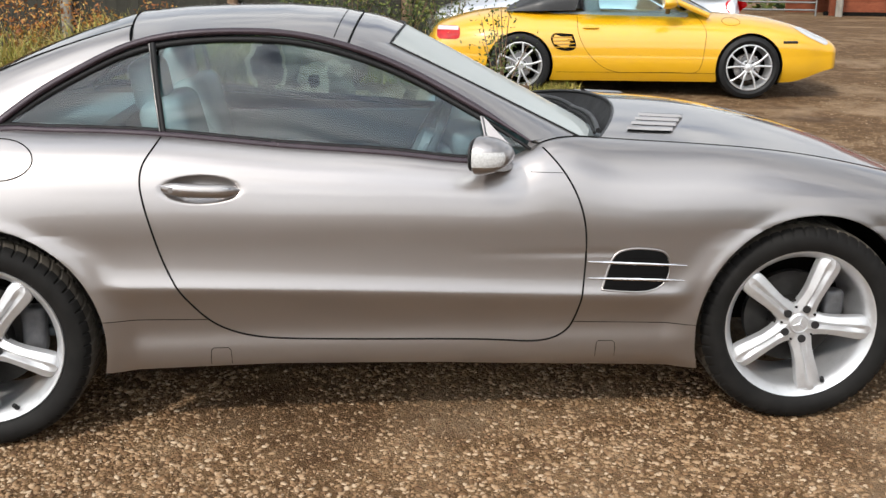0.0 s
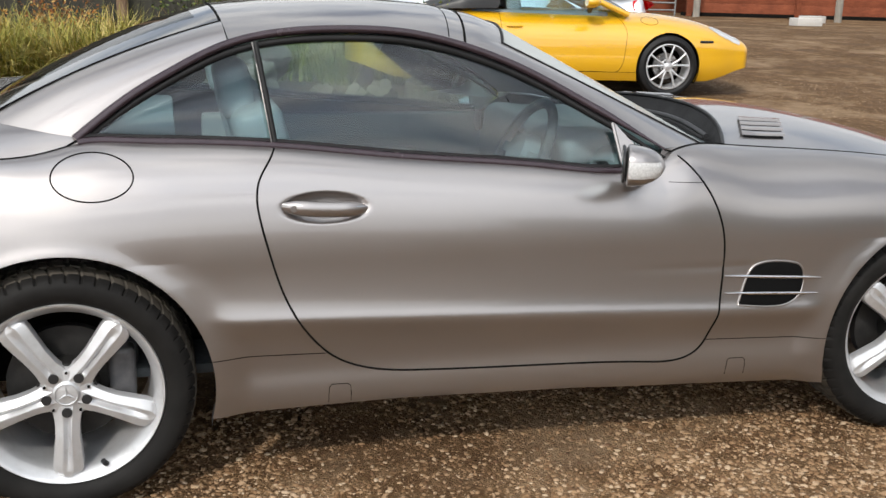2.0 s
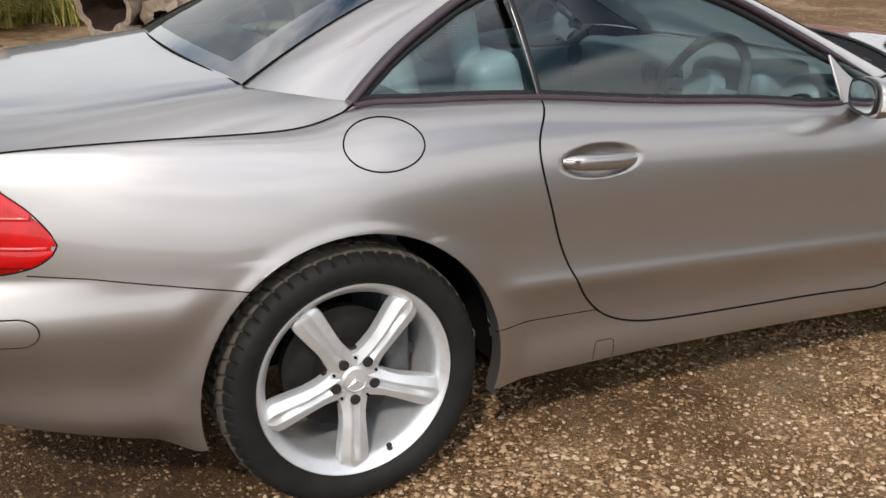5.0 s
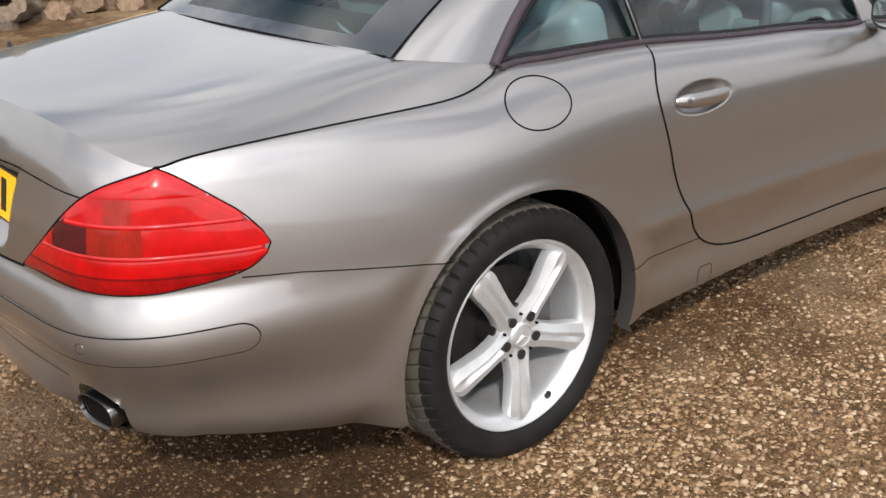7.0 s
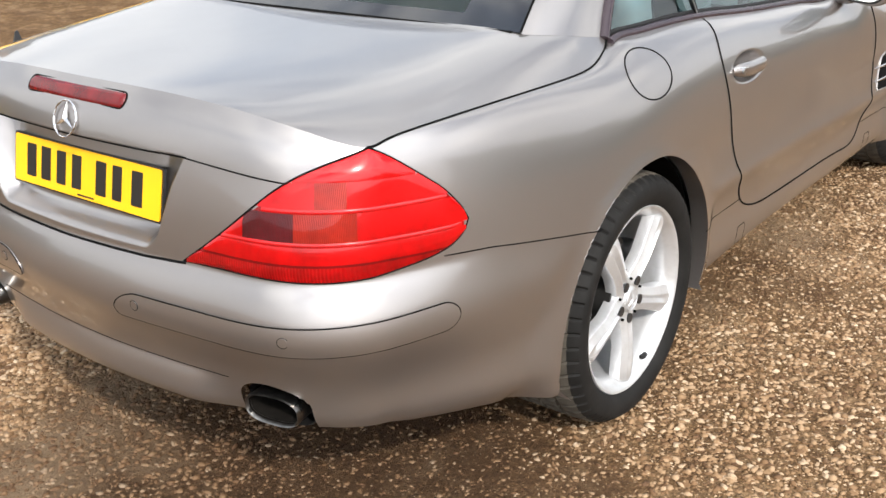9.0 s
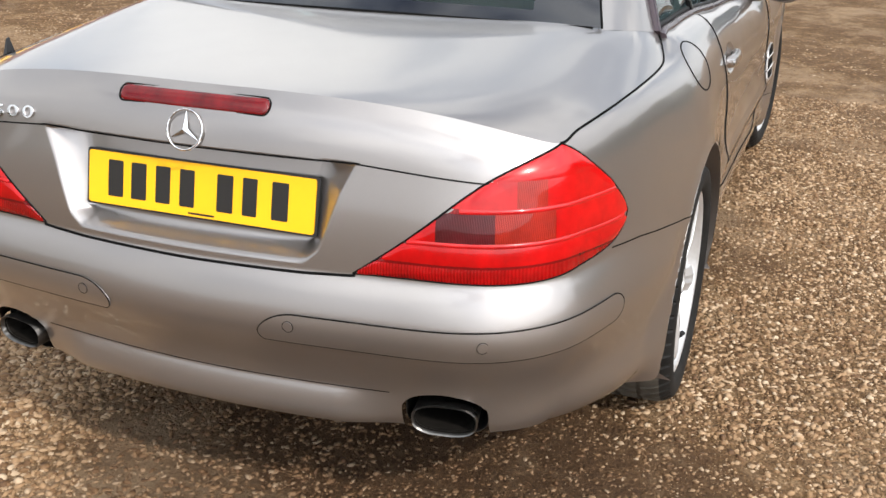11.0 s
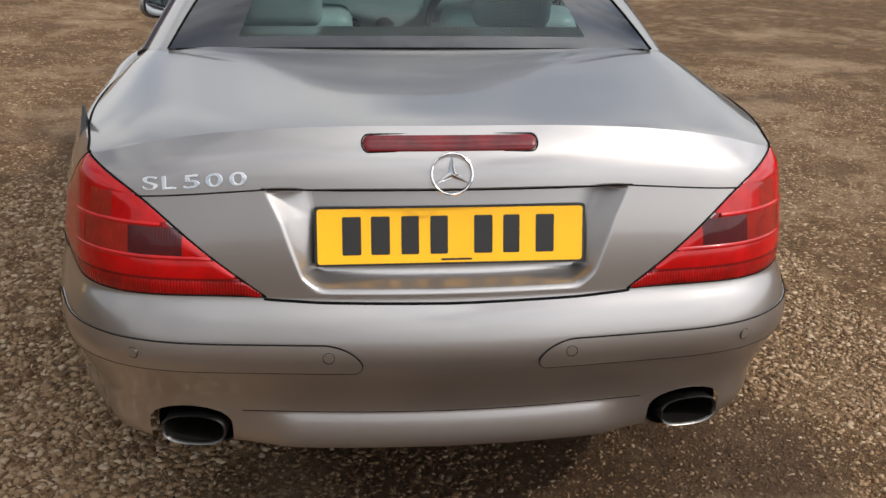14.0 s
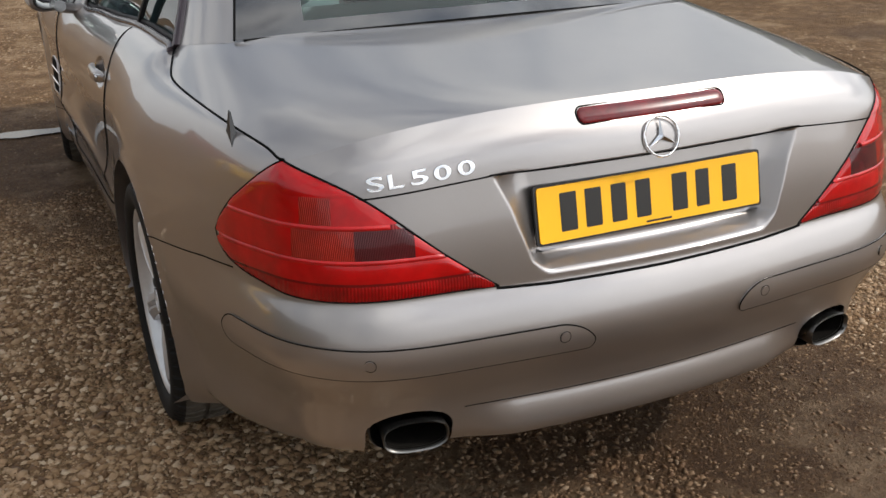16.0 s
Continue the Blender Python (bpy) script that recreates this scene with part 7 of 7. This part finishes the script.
for k, (x, y, w, h) in enumerate(((-5.2, 9.0, 0.6, 1.0), (-4.4, 8.7, 0.6, 1.0), (-3.7, 8.8, 0.55, 0.95), (-3.0, 9.3, 0.45, 0.8), (-2.2, 9.6, 0.45, 0.75))):
    bush("bracken_bush", "rust-brown dying bracken in front of a dark fence", x, y, w, h, 900, 0.030, BRACKEN, 30 + k, 14)
for k, (x, y, w, h) in enumerate(((0.05, 8.9, 0.45, 1.25), (0.75, 9.2, 0.5, 1.2), (1.2, 8.6, 0.35, 0.95), (-0.7, 9.3, 0.5, 1.05))):
    bush("green_shrub", "scrubby yellow-green shrub behind the logs", x, y, w, h, 1300, 0.028, LEAF, 50 + k, 12)
bush("leafy_sapling", "thin dark leafy sapling beside the yellow car", 1.45, 6.05, 0.28, 0.98, 420, 0.024, LEAF, 61, 7)


# weathered hollow log with a dark mouth, and old stumps
def gnarled(name, label, category, axis0, axis1, r0, r1, mat, seed, hollow=0.0, knobs=0.16, flare=0.0):
    """A log between two points with a lumpy skin; the first end may be hollow."""
    a, b = Vector(axis0), Vector(axis1)
    d = (b - a).normalized()
    s = d.cross(Vector((0.1, 0.2, 1))).normalized()
    t = s.cross(d)
    n, m = 34, 40
    root = thing(name, label, category)
    rows = []
    for i in range(n):
        u = i / (n - 1)
        row = []
        for j in range(m):
            ang = 2 * math.pi * j / m
            o = s * math.cos(ang) + t * math.sin(ang)
            r = r0 + (r1 - r0) * u + flare * (1 - u) ** 3 * (0.6 + 0.4 * math.sin(5 * ang + seed))
            q = a + (b - a) * u + o * r
            w = noise.noise(q * 3.0 + Vector((seed, 0, 0))) + 0.5 * noise.noise(q * 8.0 + Vector((0, seed, 0)))
            rip = 0.05 * math.sin(9 * ang + 4 * w)
            end = 0.05 * noise.noise(Vector((ang * 1.5, seed, 2.0))) if i == 0 else 0
            row.append(tuple(q + o * r * (knobs * w + rip) + d * end))
        rows.append(row)
    rows = np.array(rows)
    g = np.concatenate([rows, rows[:, :1]], 1)
    grid_ob("trunk", g, mat, root)
    cap = lambda ring, k: np.array(ring).mean(0) + (np.array(ring) - np.array(ring).mean(0)) * k
    if hollow:
        ins = [cap(g[0], 1.0), cap(g[0], hollow * 1.06) + np.array(d) * 0.01, cap(g[3], hollow), cap(g[8], hollow * 0.85), cap(g[12], hollow * 0.4), cap(g[13], 0.01)]
        grid_ob("rim_wood", np.array(ins[:2]), mat, root)
        grid_ob("hollow", np.array(ins[1:]), ROT, root, "dark rotten hollow")
    else:
        grid_ob("cut_end", np.array([g[0], cap(g[0], 0.6), cap(g[0], 0.01)]), mat, root)
    grid_ob("far_end", np.array([g[-1], cap(g[-1], 0.5), cap(g[-1], 0.01)]), mat, root)
    return root


gnarled("hollow_log", "pale weathered hollow log with a dark rotten mouth", "log", (-0.80, 6.15, 0.61), (0.02, 7.15, 0.60), 0.265, 0.25, DRIFT, 3, hollow=0.76, knobs=0.26)
gnarled("root_wad", "pale twisted root wood with a knot hole, beside the log", "log", (-0.37, 6.05, 0.47), (-0.12, 6.50, 0.42), 0.18, 0.22, DRIFT, 8, hollow=0.36, knobs=0.42)
gnarled("root_wad", "pale gnarled root lying under the log", "log", (-0.72, 6.02, 0.34), (-0.32, 6.20, 0.24), 0.10, 0.14, DRIFT, 19, knobs=0.40)
for k, (x, y, z, r) in enumerate(((0.10, 6.20, 0.30, 0.13), (0.42, 6.35, 0.34, 0.14), (0.74, 6.22, 0.32, 0.13), (1.02, 6.45, 0.36, 0.12))):
    gnarled("root_wad", "brown twisted root wood lying in a heap", "log", (x, y, z), (x + 0.16, y + 0.22, z - 0.26), r, r * 1.25, BARK, 15 + 4 * k, knobs=0.55)
gnarled("tree_stump", "brown split tree stump standing in the grass", "stump", (1.50, 6.42, 0.42), (1.48, 6.47, -0.05), 0.205, 0.235, BARK, 27, knobs=0.14)
gnarled("split_branch", "brown split branch leaning on the stump", "branch", (1.75, 6.38, 0.40), (1.71, 6.40, -0.03), 0.055, 0.075, BARK, 33, knobs=0.2)
roots = []
for _ in range(16):
    roots += tuft(_rg, _rg.uniform(1.80, 2.35), _rg.uniform(6.3, 7.1), 0.14, 70)
blades("grass", roots, 0.17, 0.9, 0.007, GRASS, 15, "green grass growing beside the tree stump", "grass", kind="stuff")

# orange pot in the grass
bm = bmesh.new()
lathe_bm(bm, [(0.001, -0.30), (0.10, -0.30), (0.135, -0.05), (0.15, 0.0), (0.15, 0.03), (0.135, 0.03), (0.12, -0.04), (0.001, -0.05)], 30, m=pose(0, 0, 0, 90))
pot = part("plant_pot", bm, POTM)
pot.matrix_world = pose(-2.16, 8.75, float(ground_z(-2.16, 8.75)) + 0.30)
tagged(pot, "orange glazed plant pot standing in long grass", "pot")

# dark boarded fence behind the planting
fence = thing("fence", "dark stained vertical board fence on round posts", "fence")
_fr = random.Random(4)
bm = bmesh.new()
box_bm(bm, (0.153, 0.022, 1.9), None, 0.004, 1)
first = part("board", bm, FENCE, fence)
for k in range(86):
    ob = first if k == 0 else bpy.data.objects.new("board", first.data)
    if k:
        scene.collection.objects.link(ob)
        ob.parent = fence
    x = -9.0 + 0.150 * k
    ob.matrix_basis = pose(x, 10.9 + _fr.uniform(-0.008, 0.008), 1.22 + _fr.uniform(-0.03, 0.03), 0, _fr.uniform(-0.6, 0.6), _fr.uniform(-1.5, 1.5))
for z in (0.75, 1.9):
    box("rail", (13.0, 0.05, 0.09), pose(-2.6, 10.94, z), FENCE, fence, 0.006)
for x in (-8.5, -6.1, -3.72, -1.5, 0.9, 3.3):
    tube("post", [(x, 10.80, 0.2), (x, 10.80, 2.35)], 0.075, GREYW if abs(x + 3.72) < 0.1 else BARK, fence, 14)

# far side of the yard: red-brown shed, rails, posts
shed = thing("shed", "low red-brown boarded shed on the far side of the yard", "shed")
for k in range(7):
    box("cladding_board", (26.0, 0.05, 0.40), Matrix.Translation((28.5, 25.6, 0.80 + 0.40 * k)) @ Matrix.Rotation(radians(-9), 4, "Z"), REDWOOD, shed, 0.01)
for k in range(8):
    u = -13 + 26 * k / 7
    box("cover_strip", (0.18, 0.10, 3.0), Matrix.Translation((28.5 + u * math.cos(radians(-9)), 25.55 + u * math.sin(radians(-9)), 2.0)), REDWOOD, shed, 0.01)
box("plinth", (26.2, 0.4, 0.35), Matrix.Translation((28.5, 25.75, 0.52)) @ Matrix.Rotation(radians(-9), 4, "Z"), UNDER, shed)
box("roof", (27, 5, 0.15), Matrix.Translation((28.9, 28.0, 3.55)) @ Matrix.Rotation(radians(-9), 4, "Z"), METALG, shed)
box("rear_wall", (26.2, 0.1, 3.0), Matrix.Translation((29.2, 30.2, 2.0)) @ Matrix.Rotation(radians(-9), 4, "Z"), REDWOOD, shed)
for k, (x, y) in enumerate(((15.2, 20.4), (17.1, 22.9))):
    b = box("concrete_block", (0.75, 0.4, 0.22), pose(x, y, 0.66, 0, 0, 20 * k), CONC, None, 0.03)
    tagged(b, "pale concrete block on the gravel", "block", "blocks by the shed")
gate = thing("field_gate", "galvanised tubular gate at the back of the yard", "gate")
for z in (0.75, 0.98, 1.22, 1.48, 1.75):
    tube("bar", [(9.5, 27.6, z), (14.8, 26.9, z)], 0.030, METALG, gate, 8)
for x, y in ((9.5, 27.6), (12.1, 27.25), (14.8, 26.9)):
    tube("upright", [(x, y, 0.55), (x, y, 1.80)], 0.032, METALG, gate, 8)
for x, y in ((15.4, 26.6), (9.0, 27.7), (18.6, 23.8)):
    p = tube("wooden_post", [(x, y, 0.4), (x, y, 2.9)], 0.11, GREYW, None, 12)
    tagged(p, "round weathered timber post", "post", "posts along the yard")
# hedges closing the yard
def hedge(label, count, along, seed, leaf):
    """A loose hedge of many leaf clumps; along(u) gives its foot and height for u from 0 to 1."""
    rng = np.random.default_rng(seed)
    v, f = [], []
    for k in range(count):
        x, y, h = along(rng.uniform(0, 1))
        c = np.array([x + rng.normal(0, 0.7), y + rng.normal(0, 0.9), 0.3 + h * rng.uniform(0, 1) ** 0.8])
        a, b = rng.normal(0, 1, 3), rng.normal(0, 1, 3)
        a /= np.linalg.norm(a)
        b = np.cross(a, b)
        b /= np.linalg.norm(b)
        s = leaf * rng.uniform(0.5, 1.3)
        k0 = len(v)
        v += [c - a * s, c + b * s * 0.55, c + a * s, c - b * s * 0.55]
        f.append((k0, k0 + 1, k0 + 2, k0 + 3))
    ob = mesh_ob("hedge", v, f, LEAF, None, smooth=False)
    return tagged(ob, label, "hedge", kind="stuff")


hedge("distant dark green hedge behind the yard", 9000, lambda u: (-40 + 100 * u, 33 + 5 * u, 2.2 + 1.2 * noise.noise(Vector((u * 30, 1, 2)))), 77, 0.24)
# added out of view, so the lower flank has something dark to reflect
hedge("unseen dark green hedge added on the open side to darken reflections in the paint", 9000, lambda u: (6.5 + 46 * u, -21 + 2 * math.sin(9 * u), 3.6 + 2.2 * noise.noise(Vector((u * 14, 4, 2)))), 78, 0.42)

# puddle beside the front wheel
pa = np.linspace(0, 2 * math.pi, 40, endpoint=False)
pr = np.array([1 + 0.35 * noise.noise(Vector((2 * math.cos(a), 2 * math.sin(a), 0.3))) for a in pa])
bm = bmesh.new()
bm.faces.new([bm.verts.new((1.86 + 0.065 * r * math.cos(a), 1.02 + 0.27 * r * math.sin(a), 0.006)) for a, r in zip(pa, pr)])
pud = part("puddle", bm, WATER)
tagged(pud, "shallow puddle reflecting the sky", "puddle", kind="structure")
